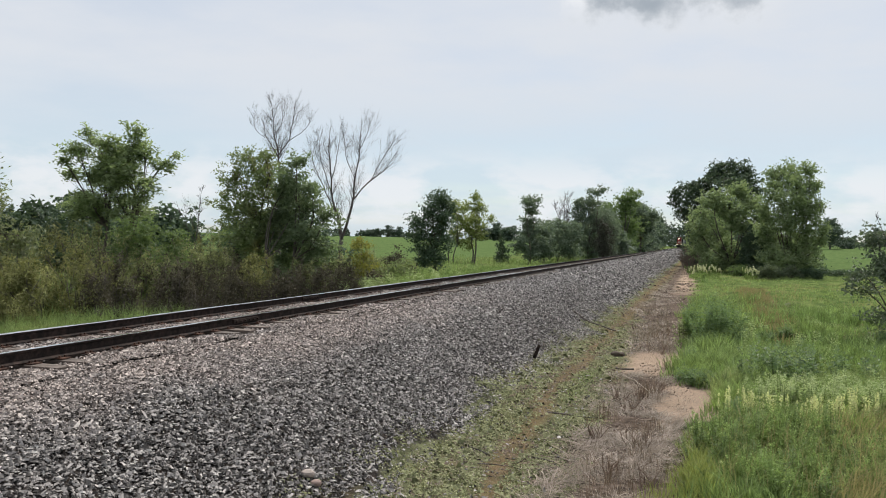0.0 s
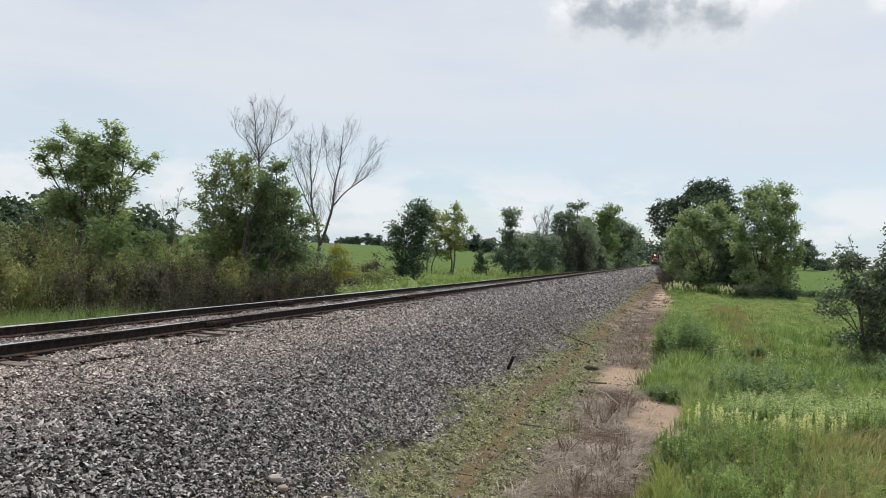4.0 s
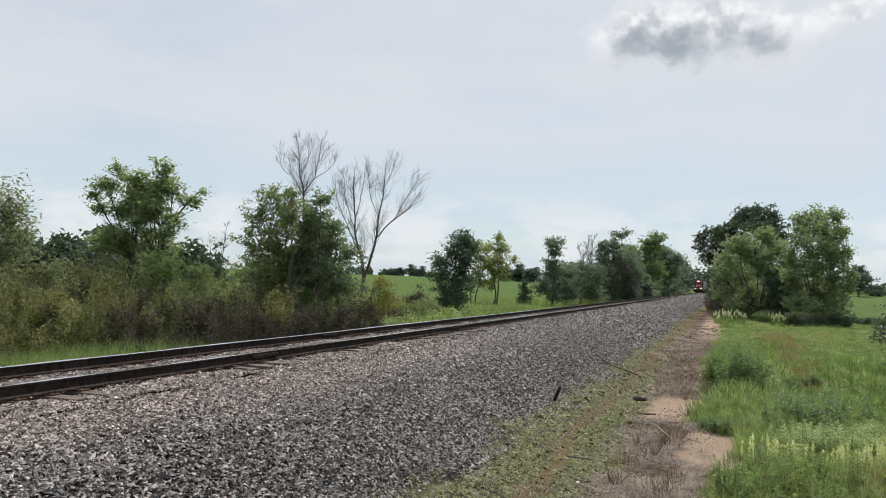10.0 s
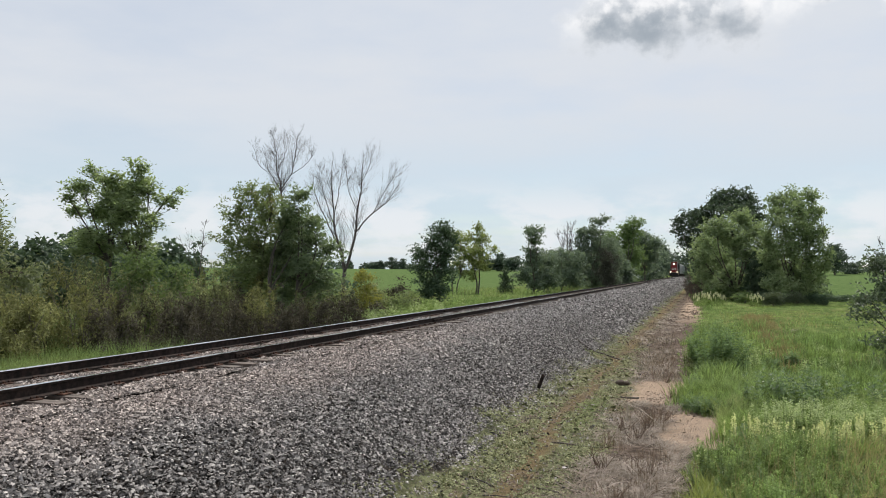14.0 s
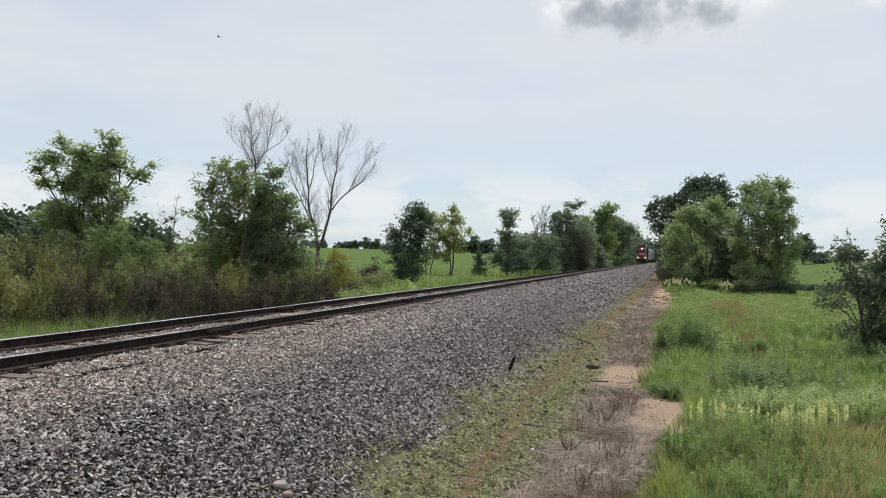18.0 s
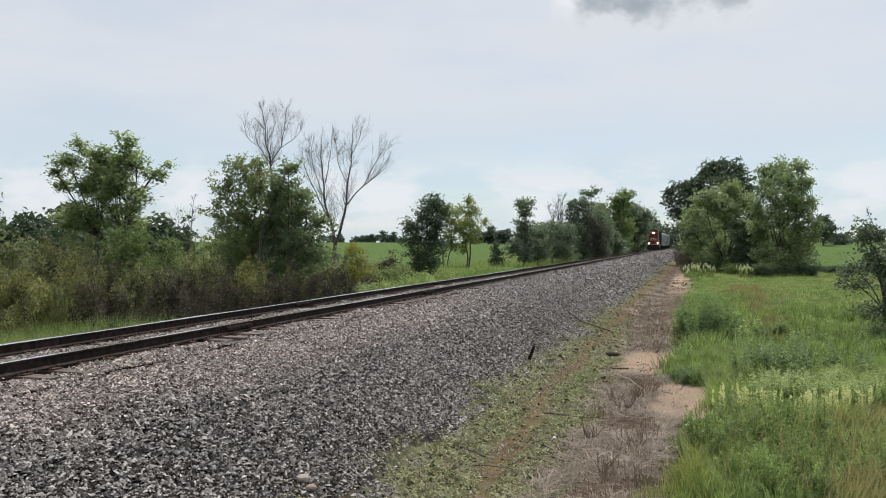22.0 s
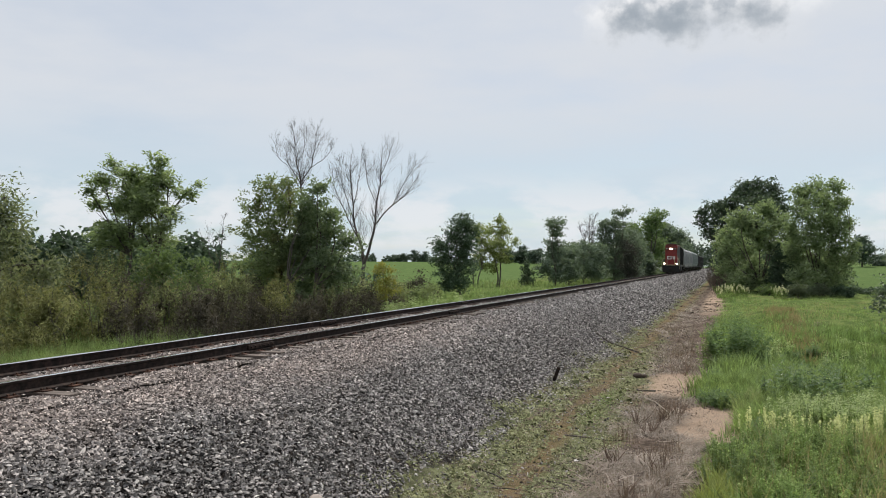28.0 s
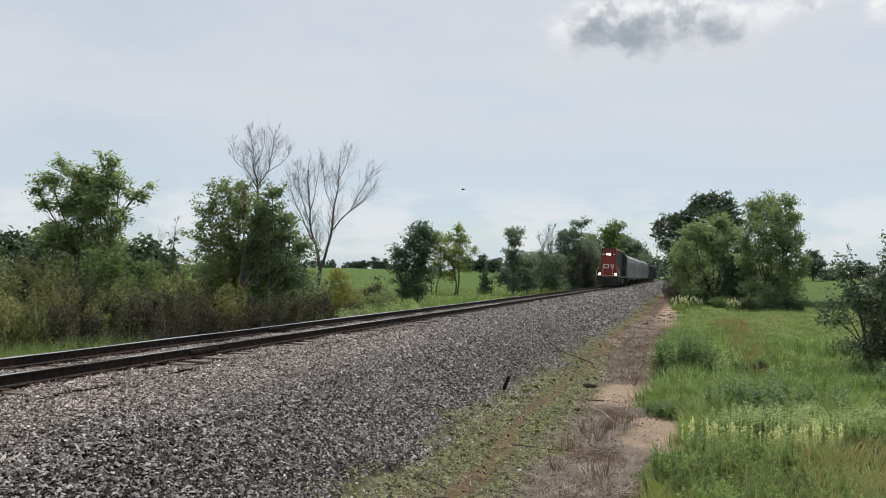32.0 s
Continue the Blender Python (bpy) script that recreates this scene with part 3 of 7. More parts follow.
def tree(name, x, y, z, lobes, label, category="tree", leaf=M_LEAF_MID, bark=M_BARK, count=6000, size=0.14, clump=0.35, trunk=0.12, fork=0.3, stems=1,
         seed=1, cluster=18, shell=0.5, group="", flat=0.3, longer=1.7, deep=0.8, up=-0.35, fill=1.18, spray=0.0, lift=0.0):
    """A tapered trunk with limbs to each lobe (dx, dz, rx, rz) of the crown, and leaves in clumps at the twig ends."""
    rng = np.random.default_rng(seed)
    ob = holder(name, x, y, z, label, category, group)
    lines, tips, ways = [], [], []
    L = np.array(lobes, float)
    top = (L[:, 1] + L[:, 3]).max()
    wide = np.abs(L[:, 0]).max()
    vol = (L[:, 2] * L[:, 3]) ** 0.9
    share = vol / vol.sum()
    foots = [np.array([rng.normal() * 0.03 * top, rng.normal() * 0.03 * top, 0]) * (stems > 1) for _ in range(stems)]
    forks = [f * 2.0 + np.array([L[:, 0].mean() * 0.3, 0, top * fork]) for f in foots]
    for f, k in zip(foots, forks):
        line = curve_line(rng, f - (0, 0, 0.15), k, trunk, trunk * 0.72, 6, 0.04)
        line[0] = (line[0][0], trunk * 1.5)
        lines.append(line)
    for (dx, dz, rx, rz), part_of in zip(L, share):
        c = np.array([dx, rng.normal() * deep * max(rx, wide * 0.35), dz])
        start = forks[int(np.argmin([abs(k[0] - dx) for k in forks]))]
        if start[2] > dz - rz * 0.5:
            start = start * np.array([1, 1, max(0.1, (dz - rz * 0.7) / max(start[2], 0.01))])
        limb = curve_line(rng, start, c + (0, 0, rz * 0.5), trunk * 0.5, 0.012 + trunk * 0.05, 7, 0.07)
        lines.append(limb)
        m = max(6, int(count * part_of / cluster))
        d = rng.normal(size=(m, 3))
        d /= np.linalg.norm(d, axis=1, keepdims=True)
        rad = rng.uniform(0, 1, m) ** (1 - shell) * (0.95 + 0.14 * rng.normal(size=m))
        P = c + d * rad[:, None] * (rx * fill, max(rx, 0.8 * rz) * fill, rz * fill)
        P[:, 2] = np.maximum(P[:, 2], 0.15)
        tips.append(P)
        ways.append(P - c + (0, 0, lift * rz))
        for p in P[: max(2, m // 4)]:
            q = limb[int(rng.integers(3, 7))][0]
            if np.linalg.norm(p - q) < 0.25 * top:
                lines.append(curve_line(rng, q, p, max(trunk * 0.16, 0.008), 0.004, 3, 0.1))
    V, Q = tubes(lines, 4 if trunk < 0.05 else 5)
    part_mesh("trunk", mesh_np("trunk", V, Q, bark, True), ob)
    tips = np.concatenate(tips)
    weight = rng.uniform(0.3, 1.4, len(tips))
    pick = rng.choice(len(tips), count, p=weight / weight.sum())
    if spray:
        # leaves stand along short shoots that grow outwards from each lobe
        way = np.concatenate(ways) + rng.normal(size=tips.shape) * 0.12
        way /= np.linalg.norm(way, axis=1, keepdims=True) + 1e-6
        C = tips[pick] + way[pick] * (rng.uniform(-0.8, 1.0, (count, 1)) * spray * (weight[pick][:, None] + 0.3)) + rng.normal(size=(count, 3)) * clump * (0.9, 0.9, 0.55)
    else:
        C = tips[pick] + rng.normal(size=(count, 3)) * clump * (1.2, 1.2, 0.7)
    C = C[C[:, 2] > 0.08]
    part_mesh("crown", mesh_np("crown", *leaves(rng, C, size, 0.4, flat, longer, up), leaf), ob)
    return ob


def bare_tree(name, x, y, z, stems, label, seed=1, spray=1.0, twig=0.010, reach=1.7, bark=None, category="tree"):
    """A dead tree: each stem is a line of (dx, dz, radius); fine upswept branches leave it at narrow angles and fork again."""
    rng = np.random.default_rng(seed)
    bark = bark or M_DEADBARK
    ob = holder(name, x, y, z, label, category)
    thick, thin = [], []

    def branch(p, way, length, r, level):
        pts, q, way = [(p, r)], p.copy(), way.copy()
        bendy = rng.normal(size=3) * 0.035
        for i in range(4):
            way = way + bendy + np.array([0, 0, 0.05])
            way /= np.linalg.norm(way)
            q = q + way * length / 4
            pts.append((q.copy(), max(r * (1 - 0.2 * (i + 1)), twig * 0.3)))
        thin.append(pts)
        if level < 2:
            for i in range(int(rng.integers(2, 5))):
                at = pts[int(rng.integers(1, 4))]
                side = rng.normal(size=3)
                side -= way * (side @ way)
                side /= np.linalg.norm(side)
                nd = way + side * rng.uniform(0.3, 0.6) + np.array([0, 0, 0.06])
                branch(at[0], nd / np.linalg.norm(nd), length * rng.uniform(0.5, 0.8), max(at[1] * 0.6, twig * 0.45), level + 1)

    for stem in stems:
        pts = np.array([(a, 0, b) for a, b, _ in stem], float)
        rad = np.array([c for *_, c in stem])
        u = np.linspace(0, len(stem) - 1, 4 * len(stem))
        P = np.stack([np.interp(u, range(len(stem)), pts[:, k]) for k in range(3)], 1)
        P[1:-1, 0] = (P[:-2, 0] + 2 * P[1:-1, 0] + P[2:, 0]) / 4
        P[:, 1] += np.cumsum(rng.normal(size=len(u))) * 0.06 + np.linspace(0, 1, len(u)) * rng.normal() * 0.5
        R = np.interp(u, range(len(stem)), rad) * 0.8
        thick.append(list(zip(P, R)))
        total = np.linalg.norm(pts[-1] - pts[0])
        for k in range(max(4, int(2.6 * total * spray))):
            f = rng.uniform(0.3, 0.95) if k else 1.0
            i = min(len(u) - 2, int(f * (len(u) - 1)))
            if P[i][2] < 0.35 * pts[:, 2].max():
                continue
            way = P[i + 1] - P[i]
            way /= np.linalg.norm(way)
            side = rng.normal(size=3)
            side -= way * (side @ way)
            side[2] = abs(side[2]) * 0.5
            nd = way + side / np.linalg.norm(side) * rng.uniform(0.45, 0.85) + np.array([0, 0, 0.06])
            branch(P[i].copy(), nd / np.linalg.norm(nd), reach * rng.uniform(0.55, 1.15) * (1.4 - f), max(min(R[i] * 0.4, 0.018), twig), 0)
    part_mesh("trunk", mesh_np("trunk", *tubes(thick, 7), bark, True), ob)
    tagged(part_mesh("twig_spray", mesh_np("twig_spray", *tubes(thin, 3), bark, True), ob, "fine bare grey twigs"), kind="stuff")
    return ob


def blades(rng, P, height, width, lean=0.35, tilt=None, rise=1.0):
    """Grass blades rooted at P: a bent, tapered strip each. Returns places and triangles."""
    n = len(P)
    a = rng.uniform(0, 2 * np.pi, n)
    side = np.stack([np.cos(a), np.sin(a), 0 * a], 1)
    bend = rng.uniform(0, 2 * np.pi, n)
    out = np.stack([np.cos(bend), np.sin(bend), 0 * a], 1) * (rng.uniform(0.1, 1, n) * lean)[:, None]
    if tilt is not None:
        out += np.asarray(tilt)
    h = (height * rng.uniform(0.5, 1.25, n))[:, None]
    w = (width * rng.uniform(0.6, 1.3, n))[:, None]
    mid = P + out * h * 0.3 + np.array([0, 0, rise]) * h * 0.6
    tip = P + out * h + np.array([0, 0, rise]) * h * (0.95 if rise > 0.5 else 0.4)
    V = np.stack([P - side * w / 2, P + side * w / 2, mid - side * w * 0.4, mid + side * w * 0.4, tip], 1).reshape(-1, 3)
    i = np.arange(n)[:, None] * 5
    F = np.concatenate([i + np.array([[0, 1, 3]]), i + np.array([[0, 3, 2]]), i + np.array([[2, 3, 4]])])
    return V, F


def tufts(rng, x, y, count, radius, height, width, lean=0.7):
    """Grass tufts: blades that lean out of one root. height: one for each tuft."""
    n = len(x)
    X = np.repeat(x, count) + rng.normal(size=n * count) * radius
    Y = np.repeat(y, count) + rng.normal(size=n * count) * radius
    out = np.stack([X - np.repeat(x, count), Y - np.repeat(y, count), 0 * X], 1)
    out *= (lean * rng.uniform(0.2, 1.0, n * count) / (np.linalg.norm(out, axis=1) + 1e-6))[:, None]
    P = np.stack([X, Y, ground_z(X, Y) - 0.01], 1)
    return blades(rng, P, np.repeat(height, count), width, 0.15, out)


def blade_leaves(rng, base, way, length, width, droop=0.25):
    """Leaf blades that start at base and point along way, folded and drooping. Returns places and triangles."""
    n = len(base)
    way = way / (np.linalg.norm(way, axis=1, keepdims=True) + 1e-9)
    L, W = (length * rng.uniform(0.65, 1.2, n))[:, None], (width * rng.uniform(0.7, 1.2, n))[:, None]
    side = np.cross(way, (0, 0, 1.0)) + 0.25 * rng.normal(size=(n, 3))
    side /= np.linalg.norm(side, axis=1, keepdims=True) + 1e-9
    down = np.array([0, 0, -1.0])
    mid = base + way * L * 0.5 + down * L * droop * 0.15
    tip = base + way * L + down * L * droop
    V = np.stack([base, mid + side * W / 2 - down * W * 0.15, tip, mid - side * W / 2 - down * W * 0.15], 1).reshape(-1, 3)
    i = np.arange(n)[:, None] * 4
    return V, np.concatenate([i + np.array([[0, 1, 2]]), i + np.array([[0, 2, 3]])])


def stem_plant(name, x, y, h, w, stems, pairs, leaf_len, leaf_wide, mat, label, group, seed, category="weed", spike=0.0, droop=0.3, low=0.12, spike_mat=None, rise=0.15, stem_mat=None, petal=0.020):
    """A herb of many leafy stems: leaves turn round each stem, smaller towards the top; spike: length of a flower spike."""
    r = np.random.default_rng(seed)
    ob = holder(name, x, y, float(ground_z(x, y)), label, category, group)
    lines, B, D, S = [], [], [], []
    for _ in range(stems):
        a, q = r.uniform(0, 2 * np.pi), math.sqrt(r.uniform(0, 1))
        top = np.array([math.cos(a) * q * w, math.sin(a) * q * w, h * (1 - 0.38 * q * q) * r.uniform(0.72, 1.1)])
        foot = np.array([top[0] * 0.55, top[1] * 0.55, -0.03])
        line = curve_line(r, foot, top, 0.006 + 0.004 * h, 0.002, 5, 0.04)
        lines.append(line)
        P = np.array([p for p, _ in line])
        u = np.sort(r.uniform(low, 1.0, pairs * 2))
        at = np.stack([np.interp(u, np.linspace(0, 1, 5), P[:, k]) for k in range(3)], 1)
        t = np.arange(len(u)) * 2.4 + r.uniform(0, 6)
        B.append(at)
        D.append(np.stack([np.cos(t), np.sin(t), rise + 0.75 * u ** 2], 1) * (1.15 - 0.55 * u)[:, None])
        if spike:
            v = r.uniform(0, 1, 26)[:, None]
            S.append(top + np.array([0, 0, spike]) * (v - 0.2) + r.normal(size=(26, 3)) * (0.010, 0.010, 0.004))
    part_mesh("stem", mesh_np("stem", *tubes(lines, 3), stem_mat or M_WEED), ob)["kind"] = "stuff"
    B, D = np.concatenate(B), np.concatenate(D)
    size = np.linalg.norm(D[:, :2], axis=1)
    part_mesh("foliage", mesh_np("foliage", *blade_leaves(r, B, D, leaf_len * size, leaf_wide * size, droop), mat), ob)
    if spike:
        part_mesh("blossom", mesh_np("blossom", *leaves(r, np.concatenate(S), petal, 0.4, 0.1, 1.3), spike_mat or M_FLOWER), ob, "cream flower spikes")["kind"] = "stuff"
    return ob


# ---- ground ----
def fbm(x, y, scale, seed=0):
    """Smooth uneven heights, about -1 to 1, from a few crossed waves."""
    r = np.random.default_rng(seed)
    out = 0
    for k in range(7):
        a, p, f = r.uniform(0, 2 * np.pi), r.uniform(0, 2 * np.pi), scale * r.uniform(0.6, 2.4)
        out = out + np.sin((x * np.cos(a) + y * np.sin(a)) * f + p) / 3.2
    return out


def ground_z(x, y):
    x, y = np.asarray(x, float), np.asarray(y, float)
    z = np.interp(x, (-60, -30, -12, -7, -4.7, -2.7, -1.7, 1.7, 2.6, 3.3, 3.9, 4.5, 5.05, 6.0, 7.2, 8.8, 10, 14, 30, 60),
                  (-1.7, -1.7, -1.7, -1.75, -1.65, -0.40, -0.27, -0.27, -0.34, -0.52, -0.90, -1.36, -1.68, -1.80, -1.88, -1.82, -1.68, -1.66, -1.7, -1.7))
    off = np.clip((np.abs(x) - 5) / 6, 0, 1)
    rise = np.where(x < 0, np.interp(y, (75, 330, 520, 1500), (0, 3.2, 3.0, -6)) * np.clip((-x - 6) / 14, 0, 1),
                    np.interp(y, (108, 420, 560, 1500), (0, 4.6, 4.4, -6)) * np.clip((x - 14) / 14, 0, 1))
    z = z + rise + off * (0.07 * fbm(x, y, 0.45, 3) + 0.10 * fbm(x, y, 0.12, 4))
    lush = np.clip((x - 9.3) / 1.2, 0, 1) * np.clip((y - 8) / 3, 0, 1)
    z = z + lush * (0.07 * fbm(x, y, 1.5, 6) + 0.10 * fbm(x, y, 0.5, 7))
    edge = np.clip(1 - np.abs(x - 4.0) / 2.5, 0, 1)
    return z + edge * 0.07 * fbm(x, y, 0.8, 5)


def build_ground():
    xs = np.unique(np.concatenate([np.linspace(-2600, -200, 14), np.linspace(-200, -30, 24), np.linspace(-30, -6, 34), np.linspace(-6, 11, 60),
                                   np.linspace(11, 20, 34), np.linspace(20, 40, 26), np.linspace(40, 200, 24), np.linspace(200, 2600, 14)]))
    ys = np.unique(np.concatenate([np.linspace(-400, -20, 10), np.linspace(-20, 8, 24), np.linspace(8, 46, 120), np.linspace(46, 60, 20), np.linspace(60, 160, 60), np.linspace(160, 600, 70), np.linspace(600, 4200, 24)]))
    X, Y = np.meshgrid(xs, ys)
    V = np.stack([X, Y, ground_z(X, Y)], -1).reshape(-1, 3)
    nx = len(xs)
    a = (np.arange(len(ys) - 1)[:, None] * nx + np.arange(nx - 1)[None]).ravel()
    Q = np.stack([a, a + 1, a + nx + 1, a + nx], 1)
    ob = new("ground", mesh_np("ground", V, Q, M_GROUND, True))
    tagged(ob, "uneven ground with gravel bank, mossy strip, bare earth and green fields", "ground", kind="structure")


build_ground()


# ---- railway track ----
GAUGE = 0.755
TIE_STEP = 0.53
TIE_FIRST = 9.73


def build_track():
    track = holder("railway_track", 0, 0, 0, "single railway track of rusty steel rails on weathered wooden ties", "railway track", kind="structure")
    half = [(0.07, -0.171), (0.07, -0.160), (0.014, -0.135), (0.010, -0.045), (0.034, -0.036), (0.0365, -0.010), (0.033, -0.002), (0.027, 0.0)]
    outline = half + [(-x, z) for x, z in reversed(half)]
    ys = np.concatenate([np.arange(-40, 60, 2.0), np.arange(60, 700, 20.0)])
    for side in (GAUGE, -GAUGE):
        k = len(outline)
        sway = 0.004 * np.sin(ys * 0.31 + side) + 0.003 * np.sin(ys * 0.9)
        V = np.array([[(x + side + s, y, z + s * 0.8) for x, z in outline] for y, s in zip(ys, sway)]).reshape(-1, 3)
        i = (np.arange(len(ys) - 1) * k)[:, None]
        j = np.arange(k)[None]
        Q = np.stack([i + j, i + (j + 1) % k, i + k + (j + 1) % k, i + k + j], -1).reshape(-1, 4)
        me = mesh_np("rail", V, Q, M_RAIL)
        me.materials.append(M_HEAD)
        top = np.tile(np.isin(np.arange(k), (5, 6, 7, 8) if side < 0 else (6, 7, 8, 9)), len(ys) - 1)
        me.polygons.foreach_set("material_index", top.astype(np.int32))
        part_mesh("rail", me, track, "rusty steel rail with a polished running surface")
    # joint bars with bolts on the near rail and the far rail
    for x0, y0 in ((GAUGE + 0.03, 14.1), (-GAUGE + 0.03, 19.9), (GAUGE + 0.03, 26.0), (-GAUGE + 0.03, 32.0)):
        bar = part("joint_bar", box(bmesh.new(), x0 - 0.018, x0 + 0.022, y0 - 0.46, y0 + 0.46, -0.125, -0.045, 0.008), M_RAIL, track, "bolted steel joint bar")
        for k in range(6):
            b = rod(bmesh.new(), (x0 + 0.02, y0 - 0.38 + k * 0.152, -0.085), (x0 + 0.055, y0 - 0.38 + k * 0.152, -0.085), 0.02, 6)
            part("bolt", b, M_RAIL, bar)
    rng = random.Random(5)
    bm = box(bmesh.new(), -1.3, 1.3, -0.115, 0.115, -0.18, 0.0, 0.012)
    tie_me = bpy.data.meshes.new("tie")
    bm.to_mesh(tie_me), bm.free()
    tie_me.materials.append(M_TIE)
    plate = box(bmesh.new(), -0.16, 0.16, -0.09, 0.09, 0.0, 0.016)
    for sx in (-0.09, 0.09):
        for sy in (-0.05, 0.05):
            box(plate, sx - 0.014, sx + 0.014, sy - 0.014, sy + 0.014, 0.016, 0.042)
    plate_me = bpy.data.meshes.new("tie_plate")
    plate.to_mesh(plate_me), plate.free()
    plate_me.materials.append(M_PLATE)
    far_v, far_q = [], []
    for k in range(-36, 1150):
        y = TIE_FIRST + k * TIE_STEP + rng.uniform(-0.03, 0.03)
        dx, turn, dz = rng.uniform(-0.06, 0.06), rng.uniform(-1.6, 1.6), rng.uniform(-0.012, 0.004)
        if -8 <= k < 262:
            t = part_mesh("tie", tie_me, track)
            t.matrix_basis = pose(dx, y, -0.187 + dz, 0, rng.uniform(-0.4, 0.4), turn)
            if k < 45:
                for s in (GAUGE, -GAUGE):
                    part_mesh("tie_plate", plate_me, track).matrix_basis = pose(s, y, -0.187, 0, 0, 0)
        else:
            b = len(far_v) * 8
            far_v.append([(dx + sx * 1.3, y + sy * 0.115, -0.187 + dz + sz) for sz in (-0.1, 0) for sy in (-1, 1) for sx in (-1, 1)])
            far_q += [[b + 4, b + 5, b + 7, b + 6], [b, b + 1, b + 5, b + 4], [b + 1, b + 3, b + 7, b + 5], [b + 2, b, b + 4, b + 6]]
    far = part_mesh("far_ties", mesh_np("far_ties", np.array(far_v).reshape(-1, 3), np.array(far_q), M_TIE), track)
    far["kind"] = "stuff"


def scatter_stones(rng, P, size, verts, tris):
    n, k = len(P), len(verts)
    shape = np.asarray(verts)[None] * (1 + 0.25 * rng.normal(size=(n, k, 3)).clip(-1.5, 1.5))
    shape *= rng.uniform(0.7, 1.3, (n, 1, 3)) * (1.4, 0.95, 0.58) * (size * np.exp(0.40 * rng.normal(size=n)).clip(0.45, 2.3))[:, None, None]
    q = rng.normal(size=(n, 4)) * (1.0, 0.22, 0.22, 1.0)
    q /= np.linalg.norm(q, axis=1, keepdims=True)
    w, x, y, z = q.T
    R = np.stack([np.stack([1 - 2 * (y * y + z * z), 2 * (x * y - z * w), 2 * (x * z + y * w)], -1),
                  np.stack([2 * (x * y + z * w), 1 - 2 * (x * x + z * z), 2 * (y * z - x * w)], -1),
                  np.stack([2 * (x * z - y * w), 2 * (y * z + x * w), 1 - 2 * (x * x + y * y)], -1)], 1)
    V = np.einsum("nij,nkj->nki", R, shape) + P[:, None]
    F = (np.asarray(tris)[None] + (np.arange(n) * k)[:, None, None]).reshape(-1, 3)
    return V.reshape(-1, 3), F


def build_ballast():
    chip_v = np.array([(1, 0.25, -0.3), (-1, -0.25, -0.3), (-0.2, 1, -0.3), (0.2, -1, -0.3), (0.15, 0.1, 1.0)])
    chip_f = [(0, 2, 4), (2, 1, 4), (1, 3, 4), (3, 0, 4)]
    rng = np.random.default_rng(11)
    wedge_v = np.array([(1, 0.75, -0.5), (-1, 0.85, -0.5), (-0.9, -0.8, -0.5), (1, -0.7, -0.5), (0.55, 0.15, 1.0), (-0.6, -0.1, 0.8)])
    wedge_f = [(0, 1, 5), (0, 5, 4), (2, 3, 4), (2, 4, 5), (1, 2, 5), (3, 0, 4)]
    for n, y0, y1, size, lift, vv, ff in ((245000, 3.5, 18, 0.0140, 0.006, wedge_v, wedge_f), (165000, 18, 44, 0.0185, 0.008, chip_v, chip_f), (62000, 44, 140, 0.034, 0.004, chip_v, chip_f), (14000, 140, 330, 0.085, 0.002, chip_v, chip_f), (22000, -22, 11, 0.040, 0.006, chip_v, chip_f)):
        x = rng.uniform(-1.6 if y0 < 40 else 0.9, 7.3 if y0 < 40 else 5.6, n)
        y = y0 + (y1 - y0) * rng.uniform(0, 1, n) ** (1.25 if y0 > 0 else 0.8)
        toe = 4.85 + 0.35 * fbm(x * 0, y, 0.7, 9) + 0.2 * fbm(x, y, 3.1, 10)
        keep = rng.uniform(0, 1, n) < np.clip(1 - (x - toe + 0.30) / 0.95, 0.022, 1)
        on_tie = (np.abs((y - TIE_FIRST + TIE_STEP / 2) % TIE_STEP - TIE_STEP / 2) < 0.12) & (np.abs(x) < 1.32)
        keep &= ~(on_tie & (rng.uniform(0, 1, n) < np.where(np.abs(x) < 1.0, 0.45, 0.22)))
        keep &= (x > 8.2 - 1.3 * y) == (y0 > 0)
        for s in (GAUGE, -GAUGE):
            keep &= np.abs(x - s) > 0.10 + size
        x, y = x[keep], y[keep]
        z = ground_z(x, y) + lift + rng.uniform(-0.6, 1.5, len(x)) * size
        z += np.where(np.abs(x) < 0.66, 0.045, 0) + np.where(np.abs(x) < 1.7, 0.008 + 0.028 * fbm(x, y, 2.2, 12), 0) + np.where((np.abs(x) > 0.95) & (np.abs(x) < 1.6), 0.03 + 0.035 * fbm(x, y, 1.4, 13), 0)
        V, F = scatter_stones(rng, np.stack([x, y, z], 1), size, vv, ff)
        tagged(new("ballast_stones", mesh_np("ballast_stones", V, F, M_STONE)), "crushed grey trap rock ballast with tan dust", "gravel", kind="stuff")


